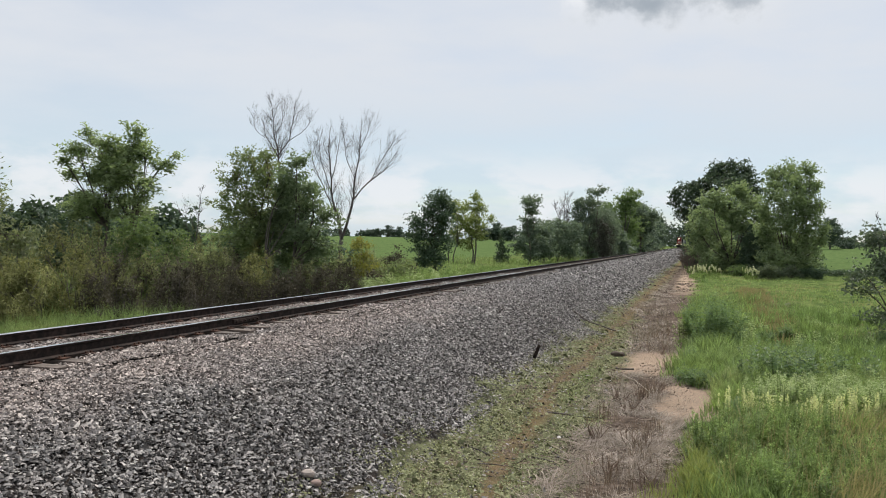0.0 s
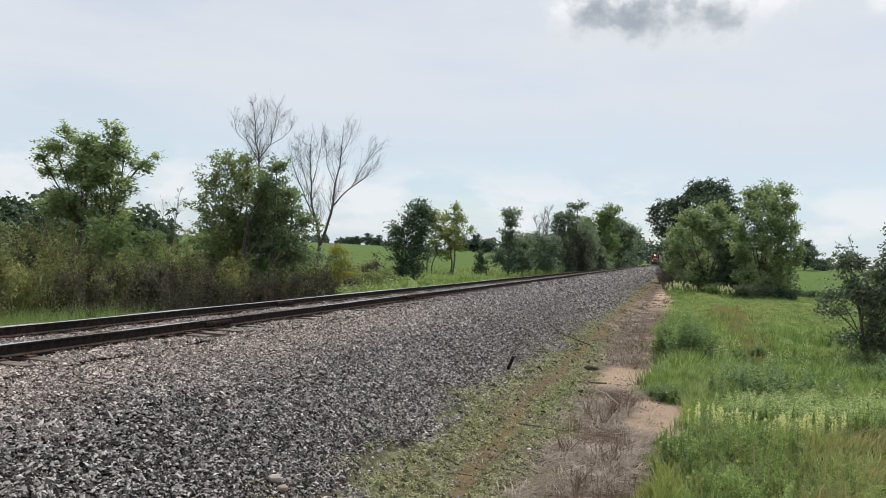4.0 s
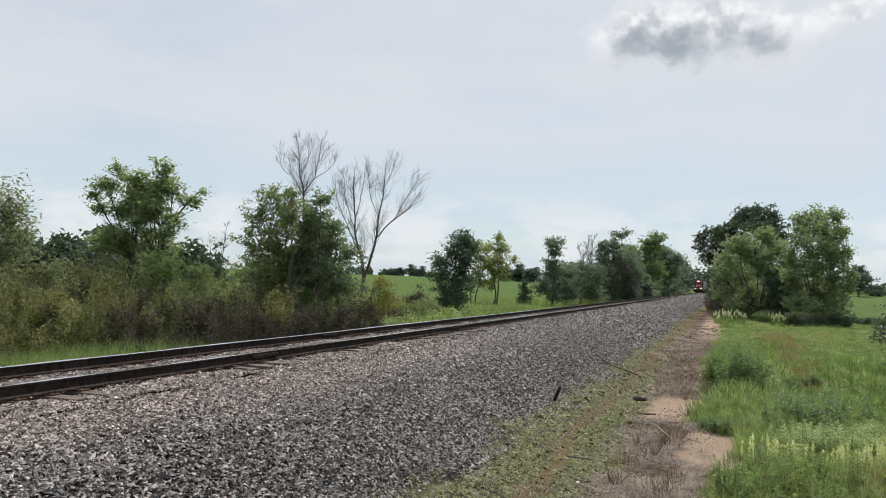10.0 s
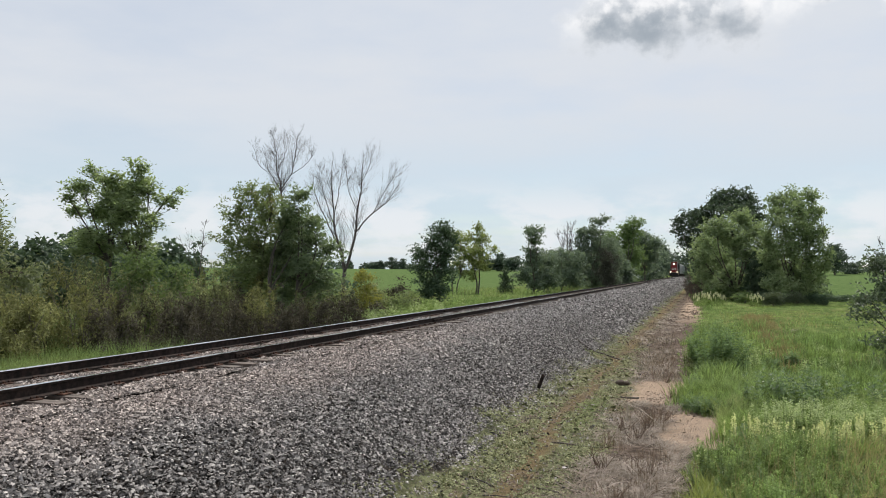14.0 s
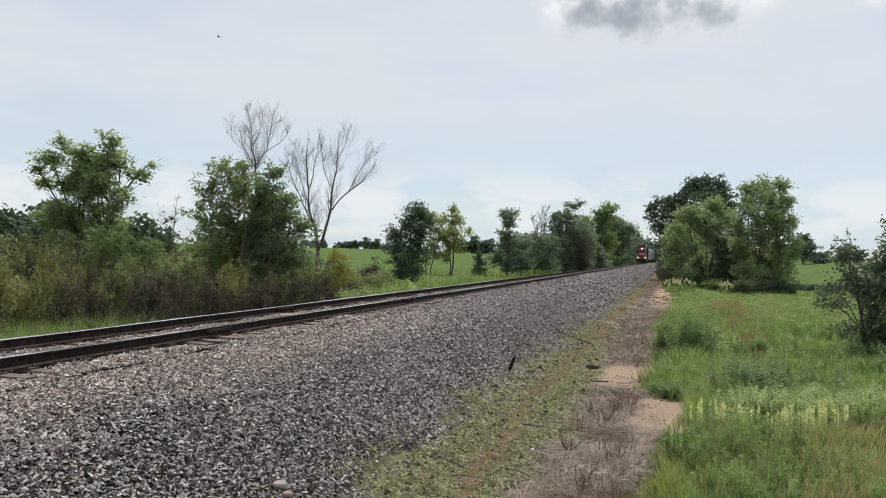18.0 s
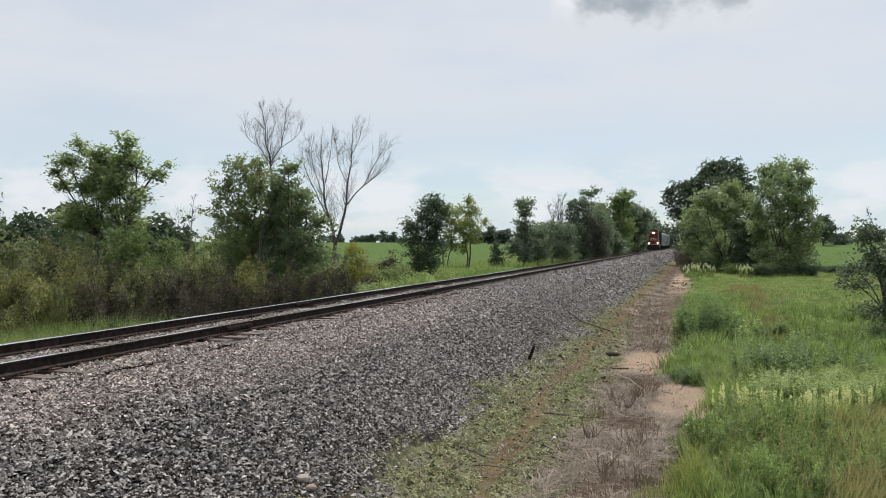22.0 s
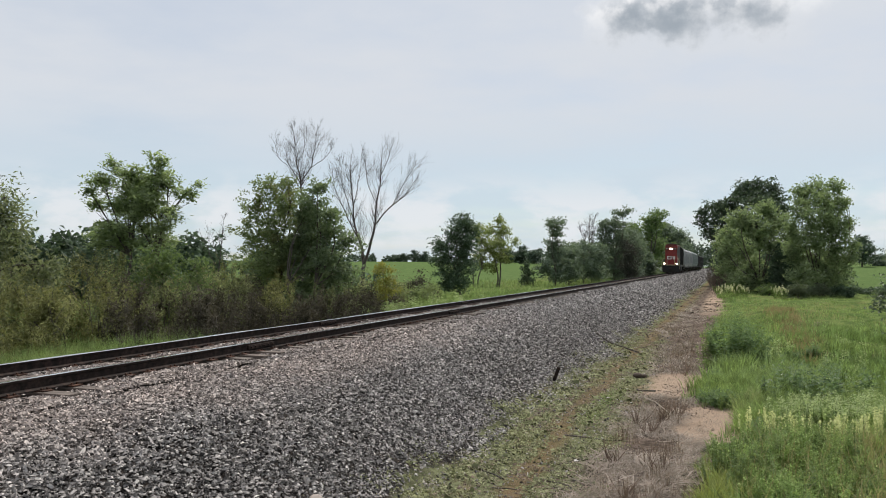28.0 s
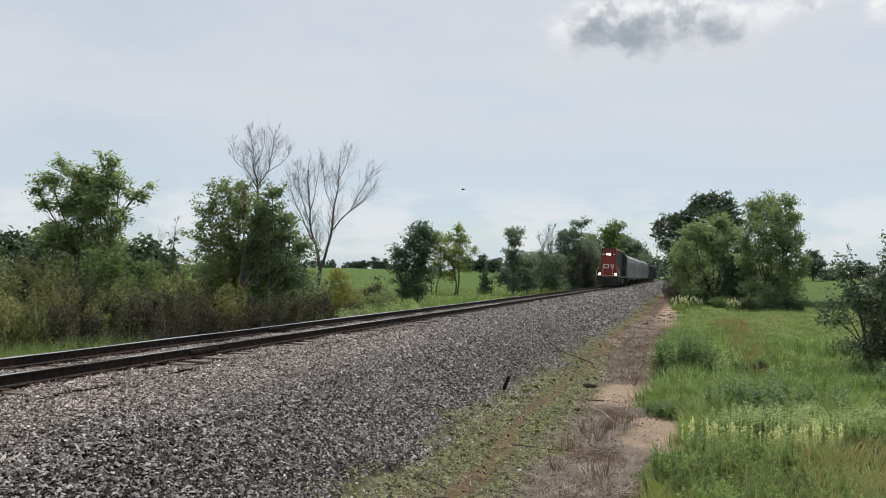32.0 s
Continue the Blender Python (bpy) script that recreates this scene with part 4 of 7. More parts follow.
def earth_clods():
    """Crumbs and clods of soil on the bare strip."""
    rng = np.random.default_rng(19)
    chip_v = np.array([(1, 0.25, -0.3), (-1, -0.25, -0.3), (-0.2, 1, -0.3), (0.2, -1, -0.3), (0.15, 0.1, 1.0)])
    for n, y0, y1, size in ((14000, 8.5, 27, 0.018), (6000, 27, 60, 0.03), (4500, 60, 130, 0.055)):
        x, y = rng.uniform(5.4, 9.6, n), rng.uniform(y0, y1, n)
        keep = (fbm(x, y, 0.9, 63) + 0.6 * fbm(x, y, 3.0, 64) + 0.4 * rng.normal(size=n) > 0.15) & (x < 9.4 + 0.5 * fbm(x, y, 0.8, 65))
        x, y = x[keep], y[keep]
        V, F = scatter_stones(rng, np.stack([x, y, ground_z(x, y) + 0.3 * size], 1), size, chip_v, [(0, 2, 4), (2, 1, 4), (1, 3, 4), (3, 0, 4)])
        tagged(new("soil_clods", mesh_np("soil_clods", V, F, M_CLOD)), "brown crumbs and clods of bare soil", "soil", kind="stuff")


earth_clods()


# ---- train ----
def paint(name, colour, rough=0.45, dirt=0.3):
    return plain_mat(name, colour, rough, 0.0, dirt, 1.1)


M_RED = paint("paint_red", (0.22, 0.017, 0.016), 0.5, 0.4)
M_ROOF = paint("paint_dull_red", (0.12, 0.016, 0.014), 0.6, 0.6)
M_BLACK = paint("paint_black", (0.022, 0.022, 0.024), 0.5)
M_FRAME = paint("underframe_black", (0.018, 0.017, 0.016), 0.8)
M_WHITE = paint("paint_white", (0.72, 0.72, 0.70), 0.5, 0.12)
M_YELLOW_RAIL = paint("paint_rail_cream", (0.60, 0.52, 0.30), 0.5, 0.15)
M_GREY_CAR = paint("paint_car_grey", (0.34, 0.355, 0.36), 0.6, 0.35)
M_GREEN_CAR = paint("paint_car_grey_green", (0.24, 0.28, 0.27), 0.6, 0.35)
M_DARK_CAR = paint("paint_car_dark", (0.035, 0.036, 0.038), 0.7)
M_WHEEL = rust_material("wheel_steel", (0.03, 0.024, 0.022), (0.10, 0.075, 0.06))
M_WINDOW = Nodes("cab_window")
M_WINDOW = M_WINDOW.base((0.02, 0.022, 0.025), 0.08)
M_LAMP = glow_mat("lamp_glow", (1.0, 0.80, 0.55), 7.0)


def bogie(parent, y, axles=2, base=2.75, radius=0.51):
    b = part("bogie", bmesh.new(), M_FRAME, parent)
    bm = bmesh.new()
    for s in (-1, 1):
        box(bm, s * 1.02 - 0.09, s * 1.02 + 0.09, y - base / 2 - 0.55, y + base / 2 + 0.55, 0.52, 0.86, 0.05)
        for k in range(axles):
            yy = y - base / 2 + base * k / (axles - 1)
            box(bm, s * 1.13 - 0.08, s * 1.13 + 0.08, yy - 0.2, yy + 0.2, 0.36, 0.72, 0.03)
    box(bm, -1.0, 1.0, y - 0.3, y + 0.3, 0.55, 0.9, 0.04)
    bm.to_mesh(b.data), bm.free()
    for k in range(axles):
        yy = y - base / 2 + base * k / (axles - 1)
        for s in (-1, 1):
            w = bmesh.new()
            rod(w, (s * 0.70, yy, radius), (s * 0.83, yy, radius), radius, 20)
            rod(w, (s * 0.66, yy, radius), (s * 0.70, yy, radius), radius + 0.03, 20)
            part("wheel", w, M_WHEEL, b, "worn steel wheel")
    return b


def coupler(parent, y, s):
    bm = box(bmesh.new(), -0.12, 0.12, min(y, y + s * 0.5), max(y, y + s * 0.5), 0.75, 1.0, 0.03)
    box(bm, -0.22, 0.16, min(y, y + s * 0.2), max(y, y + s * 0.2), 0.70, 1.05, 0.05)
    part("coupler", bm, M_WHEEL, parent)


def hood_outline(w, z0, z1, c):
    return [(w, z0), (w, z1 - c), (w - c, z1), (-w + c, z1), (-w, z1 - c), (-w, z0)]


def locomotive():
    ob = holder("locomotive", 0, 0, 0, "red and black diesel freight locomotive with lit headlights", "locomotive")
    part("deck", box(bmesh.new(), -1.5, 1.5, 0.7, 17.9, 1.12, 1.42, 0.04), M_FRAME, ob)
    bm = prism(bmesh.new(), [(-1.45, 0.95), (-1.3, 0.16), (1.3, 0.16), (1.45, 0.95)], 0.55, 0.8)
    box(bm, -1.45, 1.45, 0.55, 0.75, 0.95, 1.42, 0.02)
    part("pilot", bm, M_FRAME, ob, "black snowplough pilot")
    part("front_stripe", box(bmesh.new(), -1.42, 1.42, 0.52, 0.548, 1.38, 1.45), M_YELLOW_RAIL, ob)
    front = part("front_hood", prism(bmesh.new(), hood_outline(0.98, 1.42, 4.90, 0.22), 1.5, 4.1), M_RED, ob, "red painted front hood")
    part("long_hood", prism(bmesh.new(), hood_outline(0.94, 1.42, 4.82, 0.2), 4.1, 12.4), M_BLACK, ob, "black hood with doors")
    cab = part("cab", prism(bmesh.new(), hood_outline(1.5, 1.42, 4.70, 0.42), 12.4, 15.0), M_BLACK, ob)
    for s in (-1, 1):
        for y0 in (12.7, 13.8):
            part("window", box(bmesh.new(), s * 1.505 - 0.01, s * 1.505 + 0.01, y0, y0 + 0.85, 3.05, 3.85, 0.005), M_WINDOW, cab)
    part("short_hood", prism(bmesh.new(), hood_outline(0.95, 1.42, 3.2, 0.2), 15.0, 17.2), M_BLACK, ob)
    # door lines and grilles along the hood
    for s in (-1, 1):
        for k in range(9):
            y0 = 4.3 + k * 0.9
            part("hood_door", box(bmesh.new(), s * 0.955 - 0.012, s * 0.955 + 0.012, y0, y0 + 0.82, 1.55, 3.3, 0.006), M_BLACK, ob)
        for y0 in (1.75, 2.95):
            part("grille", box(bmesh.new(), s * 0.985 - 0.015, s * 0.985 + 0.015, y0, y0 + 1.0, 3.0, 4.2, 0.006), M_BLACK, ob, "black radiator grille")
    # headlight pair in its housing
    lamp_box = part("headlight_housing", box(bmesh.new(), -0.42, 0.42, 1.40, 1.5, 4.08, 4.40, 0.04), M_BLACK, ob, "dark headlight housing")
    # glowing discs are oversize: the bloom round each lamp is put into their radius
    for s in (-1, 1):
        part("headlight", rod(bmesh.new(), (s * 0.15, 1.33, 4.235), (s * 0.15, 1.41, 4.235), 0.135, 20), M_LAMP, lamp_box, "lit headlight")
        nb = part("number_board", box(bmesh.new(), s * 0.68 - 0.2, s * 0.68 + 0.2, 1.46, 1.51, 4.12, 4.34, 0.01), M_BLACK, ob)
        part("number_bar", box(bmesh.new(), s * 0.68 - 0.15, s * 0.68 + 0.15, 1.44, 1.458, 4.19, 4.27), M_WHITE, nb)
        d = part("ditch_light", rod(bmesh.new(), (s * 1.02, 0.42, 1.655), (s * 1.02, 0.62, 1.655), 0.19, 20), M_BLACK, ob)
        part("lens", rod(bmesh.new(), (s * 1.02, 0.38, 1.655), (s * 1.02, 0.42, 1.655), 0.145, 20), M_LAMP, d, "lit ditch light")
        # corner steps and end handrails
        st = bmesh.new()
        for z0 in (0.3, 0.62, 0.94):
            box(st, s * 1.28 - 0.2, s * 1.28 + 0.2, 0.8, 1.35, z0, z0 + 0.05, 0.01)
        part("step_ladder", st, M_FRAME, ob)
        hr = bmesh.new()
        rod(hr, (s * 1.46, 0.72, 0.7), (s * 1.46, 0.72, 2.1), 0.03)
        rod(hr, (s * 1.46, 0.72, 2.1), (s * 1.18, 0.72, 2.55), 0.03)
        rod(hr, (s * 1.18, 0.72, 2.55), (s * 1.05, 0.72, 2.55), 0.03)
        rod(hr, (s * 0.62, 0.72, 1.42), (s * 0.62, 0.72, 2.45), 0.025)
        part("end_handrail", hr, M_YELLOW_RAIL, ob, "cream painted end handrail")
        side = bmesh.new()
        for k in range(10):
            rod(side, (s * 1.44, 1.4 + k * 1.2, 1.42), (s * 1.44, 1.4 + k * 1.2, 2.45), 0.022, 6)
        rod(side, (s * 1.44, 1.2, 2.45), (s * 1.44, 12.3, 2.45), 0.025, 6)
        part("side_handrail", side, M_FRAME, ob)
        part("side_sill", box(bmesh.new(), s * 1.51 - 0.012, s * 1.51 + 0.012, 0.9, 17.7, 1.2, 1.3), M_FRAME, ob)
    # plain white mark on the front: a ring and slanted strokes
    bm = bmesh.new()
    for z0 in (2.42, 2.86):
        box(bm, -0.66, -0.10, 1.475, 1.499, z0, z0 + 0.10)
    box(bm, -0.66, -0.54, 1.475, 1.499, 2.52, 2.86)
    for x0, lean in ((-0.06, 0.0), (0.22, 0.34), (0.54, 0.0)):
        prism(bm, [(x0, 2.96), (x0 + 0.12, 2.96), (x0 + 0.12 + lean * 0.5, 2.42), (x0 + lean * 0.5, 2.42)], 1.475, 1.499)
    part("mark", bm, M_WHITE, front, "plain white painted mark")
    part("front_door", box(bmesh.new(), -0.32, 0.32, 1.485, 1.498, 1.5, 2.35), M_RED, front)
    for k in range(3):
        f = rod(bmesh.new(), (0, 2.2 + k * 1.5, 4.9), (0, 2.2 + k * 1.5, 5.08), 0.62, 24)
        part("radiator_fan", f, M_BLACK, ob)
    part("roof_cap", prism(bmesh.new(), [(-1.02, 4.80), (-0.84, 5.00), (0.84, 5.00), (1.02, 4.80)], 1.44, 12.4), M_ROOF, ob, "black roof")
    part("exhaust_stack", box(bmesh.new(), -0.25, 0.25, 8.0, 8.9, 4.9, 5.2, 0.04), M_BLACK, ob)
    part("horn", rod(bmesh.new(), (0.2, 13.2, 4.85), (0.2, 13.9, 4.85), 0.09, 10, 0.04), M_BLACK, ob)
    part("fuel_tank", box(bmesh.new(), -1.3, 1.3, 6.9, 11.5, 0.35, 1.12, 0.15), M_FRAME, ob)
    coupler(ob, 0.5, -1), coupler(ob, 17.9, 1)
    for s in (-1, 1):
        part("air_hose", rod(bmesh.new(), (s * 0.4, 0.52, 0.95), (s * 0.45, 0.4, 0.45), 0.03, 6), M_FRAME, ob)
    bogie(ob, 3.9), bogie(ob, 14.4)
    return ob


def hopper(paint_of, label):
    ob = holder("hopper_car", 0, 0, 0, label, "freight car", "cars of the freight train")
    side = [(1.38, 1.1), (1.56, 1.7), (1.60, 2.6), (1.56, 3.5), (1.40, 4.15), (1.0, 4.55), (-1.0, 4.55), (-1.40, 4.15), (-1.56, 3.5), (-1.60, 2.6), (-1.56, 1.7), (-1.38, 1.1)]
    body = part("body", prism(bmesh.new(), side, 1.5, 15.7), paint_of, ob)
    for y0, y1 in ((0.25, 1.5), (15.7, 16.95)):
        bm = prism(bmesh.new(), [(1.35, 3.0), (1.35, 4.1), (0.98, 4.5), (-0.98, 4.5), (-1.35, 4.1), (-1.35, 3.0)], y0 + (0.15 if y0 < 1 else 0), y1 - (0 if y0 < 1 else 0.15))
        part("end_sheet", bm, paint_of, body)
        for s in (-1, 1):
            bm = bmesh.new()
            for e in (-1, 1):
                rod(bm, (s * 1.42, (y0 + y1) / 2 + e * 0.2, 1.0), (s * 1.42, (y0 + y1) / 2 + e * 0.2, 4.3), 0.03, 6)
            for k in range(9):
                rod(bm, (s * 1.42, (y0 + y1) / 2 - 0.2, 1.2 + k * 0.36), (s * 1.42, (y0 + y1) / 2 + 0.2, 1.2 + k * 0.36), 0.02, 6)
            part("ladder", bm, paint_of, body)
    for k in range(8):
        for s in (-1, 1):
            y0 = 2.1 + k * 1.86
            bm = prism(bmesh.new(), [(s * 1.40, 1.1), (s * 1.66, 1.9), (s * 1.69, 2.6), (s * 1.66, 3.4), (s * 1.44, 4.2), (s * 1.38, 4.1), (s * 1.50, 2.6)], y0 - 0.05, y0 + 0.05)
            part("rib", bm, paint_of, body)
    part("roof_walk", box(bmesh.new(), -0.35, 0.35, 0.5, 16.7, 4.66, 4.72), M_GREY_CAR, ob)
    for k in range(4):
        part("hatch", box(bmesh.new(), -0.75, 0.75, 2.2 + k * 3.5, 4.6 + k * 3.5, 4.5, 4.66, 0.03), paint_of, ob)
    part("sill", box(bmesh.new(), -1.4, 1.4, 0.3, 16.9, 0.88, 1.12, 0.03), M_FRAME, ob)
    for k in range(3):
        bm = prism(bmesh.new(), [(1.1, 1.1), (0.4, 0.4), (-0.4, 0.4), (-1.1, 1.1)], 4.2 + k * 3.3, 6.4 + k * 3.3)
        part("discharge_bay", bm, paint_of, ob)
    coupler(ob, 0.3, -1), coupler(ob, 16.9, 1)
    bogie(ob, 2.2, base=1.75, radius=0.46), bogie(ob, 15.0, base=1.75, radius=0.46)
    return ob


def gondola(label):
    ob = holder("gondola_car", 0, 0, 0, label, "freight car", "cars of the freight train")
    bm = bmesh.new()
    for s in (-1, 1):
        box(bm, s * 1.5 - 0.03, s * 1.5 + 0.03, 0.4, 16.8, 0.95, 3.9, 0.01)
    for y0 in (0.4, 16.74):
        box(bm, -1.5, 1.5, y0, y0 + 0.06, 0.95, 3.9, 0.01)
    box(bm, -1.5, 1.5, 0.4, 16.8, 0.9, 1.05)
    body = part("body", bm, M_DARK_CAR, ob)
    part("load", box(bmesh.new(), -1.46, 1.46, 0.5, 16.7, 1.05, 3.6, 0.1), M_FRAME, ob, "dark load")
    for s in (-1, 1):
        part("top_chord", box(bmesh.new(), s * 1.52 - 0.07, s * 1.52 + 0.07, 0.35, 16.85, 3.82, 3.98, 0.01), M_DARK_CAR, body)
        for k in range(12):
            part("rib", box(bmesh.new(), s * 1.57 - 0.045, s * 1.57 + 0.045, 1.0 + k * 1.38 - 0.06, 1.0 + k * 1.38 + 0.06, 0.95, 3.85, 0.01), M_DARK_CAR, body)
    coupler(ob, 0.4, -1), coupler(ob, 16.8, 1)
    bogie(ob, 2.2, base=1.75, radius=0.46), bogie(ob, 15.0, base=1.75, radius=0.46)
    return ob


def build_train():
    cars = [(locomotive(), 0.0)]
    light = hopper(M_GREY_CAR, "light grey covered hopper car with ribbed sides")
    green = hopper(M_GREEN_CAR, "grey-green covered hopper car with ribbed sides")
    dark = gondola("black open freight car with ribbed sides")
    at = 18.6
    for k, ob in enumerate((light, None, green, None, dark, None, None)):
        ob = ob or copy_thing(last, pose(0, 0, 0))
        last = ob
        cars.append((ob, at))
        at += 17.3
    return cars


build_track()
build_ballast()
TRAIN = build_train()


# ---- vegetation beyond the track ----
def gz(x, y):
    return float(ground_z(x, y))


def planted(name, x, y, lobes, label, **k):
    return tree(name, x, y, gz(x, y), lobes, label, **k)


def trees_left():
    planted("ash_tree", -14.4, 29.0, [(-1.45, 7.27, 0.30, 0.34), (-0.15, 6.47, 0.42, 0.36), (0.25, 6.37, 0.40, 0.34), (-0.1, 5.82, 0.5, 0.36), (0.15, 5.42, 0.5, 0.34), (0.6, 6.02, 0.42, 0.32), (-2.45, 6.12, 0.26, 0.16), (2.5, 6.47, 0.16, 0.14), (-1.9, 6.57, 0.50, 0.40), (-1.25, 6.47, 0.44, 0.40), (-0.25, 6.92, 0.34, 0.28), (-0.5, 6.32, 0.46, 0.36), (1.0, 7.32, 0.36, 0.36), (0.7, 6.67, 0.44, 0.38), (1.45, 6.47, 0.46, 0.36), (2.2, 6.02, 0.36, 0.26),
            (0.25, 5.92, 0.46, 0.34), (-2.3, 5.67, 0.40, 0.22), (-1.5, 5.57, 0.48, 0.30), (-0.7, 5.37, 0.50, 0.32), (1.15, 5.57, 0.50, 0.34), (1.95, 5.17, 0.46, 0.28), (0.2, 5.07, 0.46, 0.28), (-1.9, 4.72, 0.52, 0.22), (-2.5, 4.22, 0.30, 0.13),
            (-1.2, 4.37, 0.56, 0.24), (1.5, 4.57, 0.46, 0.26), (-0.5, 4.47, 0.44, 0.24), (1.05, 4.02, 0.44, 0.24), (0.35, 4.47, 0.44, 0.24), (-0.7, 3.97, 0.46, 0.22), (-1.5, 3.87, 0.40, 0.18), (0.2, 3.92, 0.40, 0.20)],
            "open ash tree with spreading limbs and mid-green leaves", leaf=M_LEAF_ASH, count=15000, cluster=15, spray=0.14, lift=0.1, size=0.084, clump=0.13, trunk=0.078, fork=0.44, stems=2, seed=4, shell=0.4, flat=0.9, deep=0.5, longer=2.1, fill=1.45)
    planted("round_bush", -11.4, 27.0, [(0, 3.3, 0.8, 0.7), (0.9, 3.0, 0.5, 0.6), (0, 2.9, 0.8, 0.9), (0.5, 2.0, 0.8, 0.9), (-0.7, 2.0, 0.8, 0.9), (0.3, 1.0, 1.1, 0.9)], "rounded light green bush beside the track", category="bush",
            leaf=M_LEAF_LIGHT, count=6500, size=0.07, clump=0.16, trunk=0.05, stems=4, fork=0.2, seed=6, up=0.5)
    planted("willow_tree", -15.3, 22.0, [(-1.6, 5.9, 1.0, 1.0), (-0.5, 5.0, 1.0, 1.1), (1.0, 5.0, 0.7, 0.9), (1.5, 4.0, 0.7, 0.9), (0.2, 3.6, 1.3, 1.2), (1.5, 2.6, 0.8, 1.0), (-1.6, 3.2, 1.3, 1.3), (0.3, 1.8, 1.5, 1.2)],
            "leafy willow tree with grey-green and yellowing leaves", leaf=M_LEAF_WILLOW, spray=0.3, lift=0.5, count=15000, size=0.06, clump=0.17, trunk=0.1, stems=3, seed=8, longer=2.8)
    planted("willow_tree", -19.0, 20.0, [(0, 6.2, 1.2, 1.0), (0.6, 4.6, 1.3, 1.3), (-0.8, 3.6, 1.4, 1.4), (0.4, 2.0, 1.5, 1.3)], "tall willow tree with dense narrow leaves",
            leaf=M_LEAF_WILLOW, spray=0.3, lift=0.5, count=9000, size=0.065, clump=0.18, trunk=0.1, stems=2, seed=9, longer=2.6)
    planted("turning_tree", -12.2, 36.0, [(1.15, 5.9, 0.8, 0.7), (1.3, 4.6, 0.9, 0.8), (1.1, 3.2, 1.0, 0.8), (-0.32, 7.09, 0.76, 0.39), (0.33, 6.62, 0.75, 0.56), (-0.96, 6.04, 0.64, 0.68), (0.79, 7.09, 0.31, 0.44), (-0.13, 5.47, 1.13, 0.67), (-0.87, 4.6, 1.02, 0.68),
            (0.6, 4.6, 0.87, 0.78), (-0.23, 3.6, 1.38, 0.67), (0.79, 3.2, 0.87, 0.67), (-0.69, 2.8, 1.02, 0.68), (0.23, 1.6, 1.3, 0.8)],
            "bushy tree with green and rust-brown turning leaves", leaf=M_LEAF_TURN, count=15000, cluster=34, spray=0.24, lift=0.6, size=0.085, clump=0.16, trunk=0.08, stems=2, seed=12, up=0.3, fill=1.36, deep=0.5)
    planted("young_tree", -9.6, 35.5, [(-0.9, 5.4, 0.8, 0.75), (-1.1, 3.8, 0.9, 0.85), (0.3, 6.9, 0.42, 0.43), (0.1, 6.1, 0.72, 0.65), (1.0, 5.6, 0.71, 0.54), (-0.4, 5.3, 0.72, 0.65), (0.7, 4.8, 0.95, 0.65), (1.5, 4.3, 0.7, 0.54), (-0.2, 4.1, 0.96, 0.76), (1.0, 3.5, 0.94, 0.65),
            (-0.2, 2.9, 1.32, 0.65), (1.4, 2.8, 0.82, 0.54), (0.2, 2.1, 1.43, 0.65), (0.4, 1.1, 1.4, 0.7)],
            "dense young tree with glossy green leaves", leaf=M_LEAF_YOUNG, count=16500, cluster=34, spray=0.2, lift=0.4, size=0.09, clump=0.16, trunk=0.08, stems=2, seed=14, fill=1.14)
    bare_tree("dead_tree", -17.1, 48.0, gz(-17.1, 48), [[(0.1, -0.1, 0.14), (0, 7.4, 0.085), (-0.06, 8.4, 0.07), (-0.4, 9.9, 0.045), (-0.67, 11.3, 0.028), (-0.95, 12.3, 0.01)], [(-0.06, 8.3, 0.05), (-1.16, 9.7, 0.03), (-1.73, 11.0, 0.01)],
              [(0, 8.5, 0.055), (0.7, 9.5, 0.036), (1.0, 10.9, 0.024), (1.14, 12.2, 0.01)], [(0.6, 9.35, 0.03), (1.67, 10.0, 0.02), (2.3, 10.6, 0.009)], [(-0.39, 9.8, 0.03), (0, 11.0, 0.02), (0, 12.0, 0.009)],
              [(-1.1, 9.6, 0.026), (-1.8, 10.2, 0.018), (-2.0, 11.2, 0.009)], [(0.9, 10.5, 0.02), (1.6, 11.2, 0.009)]],
              "tall dead tree with bare grey branches", seed=21, spray=2.0, reach=1.35, twig=0.007)
    bare_tree("dead_tree", -11.95, 46.5, gz(-11.95, 46.5), [[(0.05, -0.1, 0.19), (0, 2.5, 0.16), (0, 3.2, 0.15), (-0.16, 4.35, 0.10), (-0.67, 5.7, 0.075), (-0.68, 7.1, 0.055), (-0.85, 8.65, 0.032), (-0.8, 10.0, 0.01)],
              [(0, 3.1, 0.12), (0.42, 4.05, 0.105), (0.79, 5.55, 0.085), (0.8, 6.95, 0.062), (1.06, 8.7, 0.035), (1.14, 10.6, 0.01)], [(0.8, 5.6, 0.06), (1.82, 6.65, 0.042), (2.78, 7.3, 0.028), (3.8, 8.5, 0.009)],
              [(-0.16, 4.35, 0.06), (-1.06, 5.95, 0.042), (-2.0, 7.8, 0.026), (-2.25, 9.1, 0.009)], [(-0.68, 7.0, 0.035), (-0.33, 8.65, 0.022), (-0.2, 10.1, 0.009)], [(0.79, 6.9, 0.034), (0.24, 8.2, 0.022), (-0.05, 9.7, 0.009)],
              [(1.03, 8.5, 0.028), (1.77, 9.6, 0.018), (2.0, 10.5, 0.009)], [(1.82, 6.65, 0.03), (2.56, 8.1, 0.02), (3.3, 9.3, 0.009)], [(-0.68, 5.8, 0.036), (-1.5, 8.15, 0.022), (-1.75, 9.8, 0.009)]],
              "forked dead tree with a wide spray of bare twigs", seed=33, spray=1.9, reach=1.5, twig=0.007)
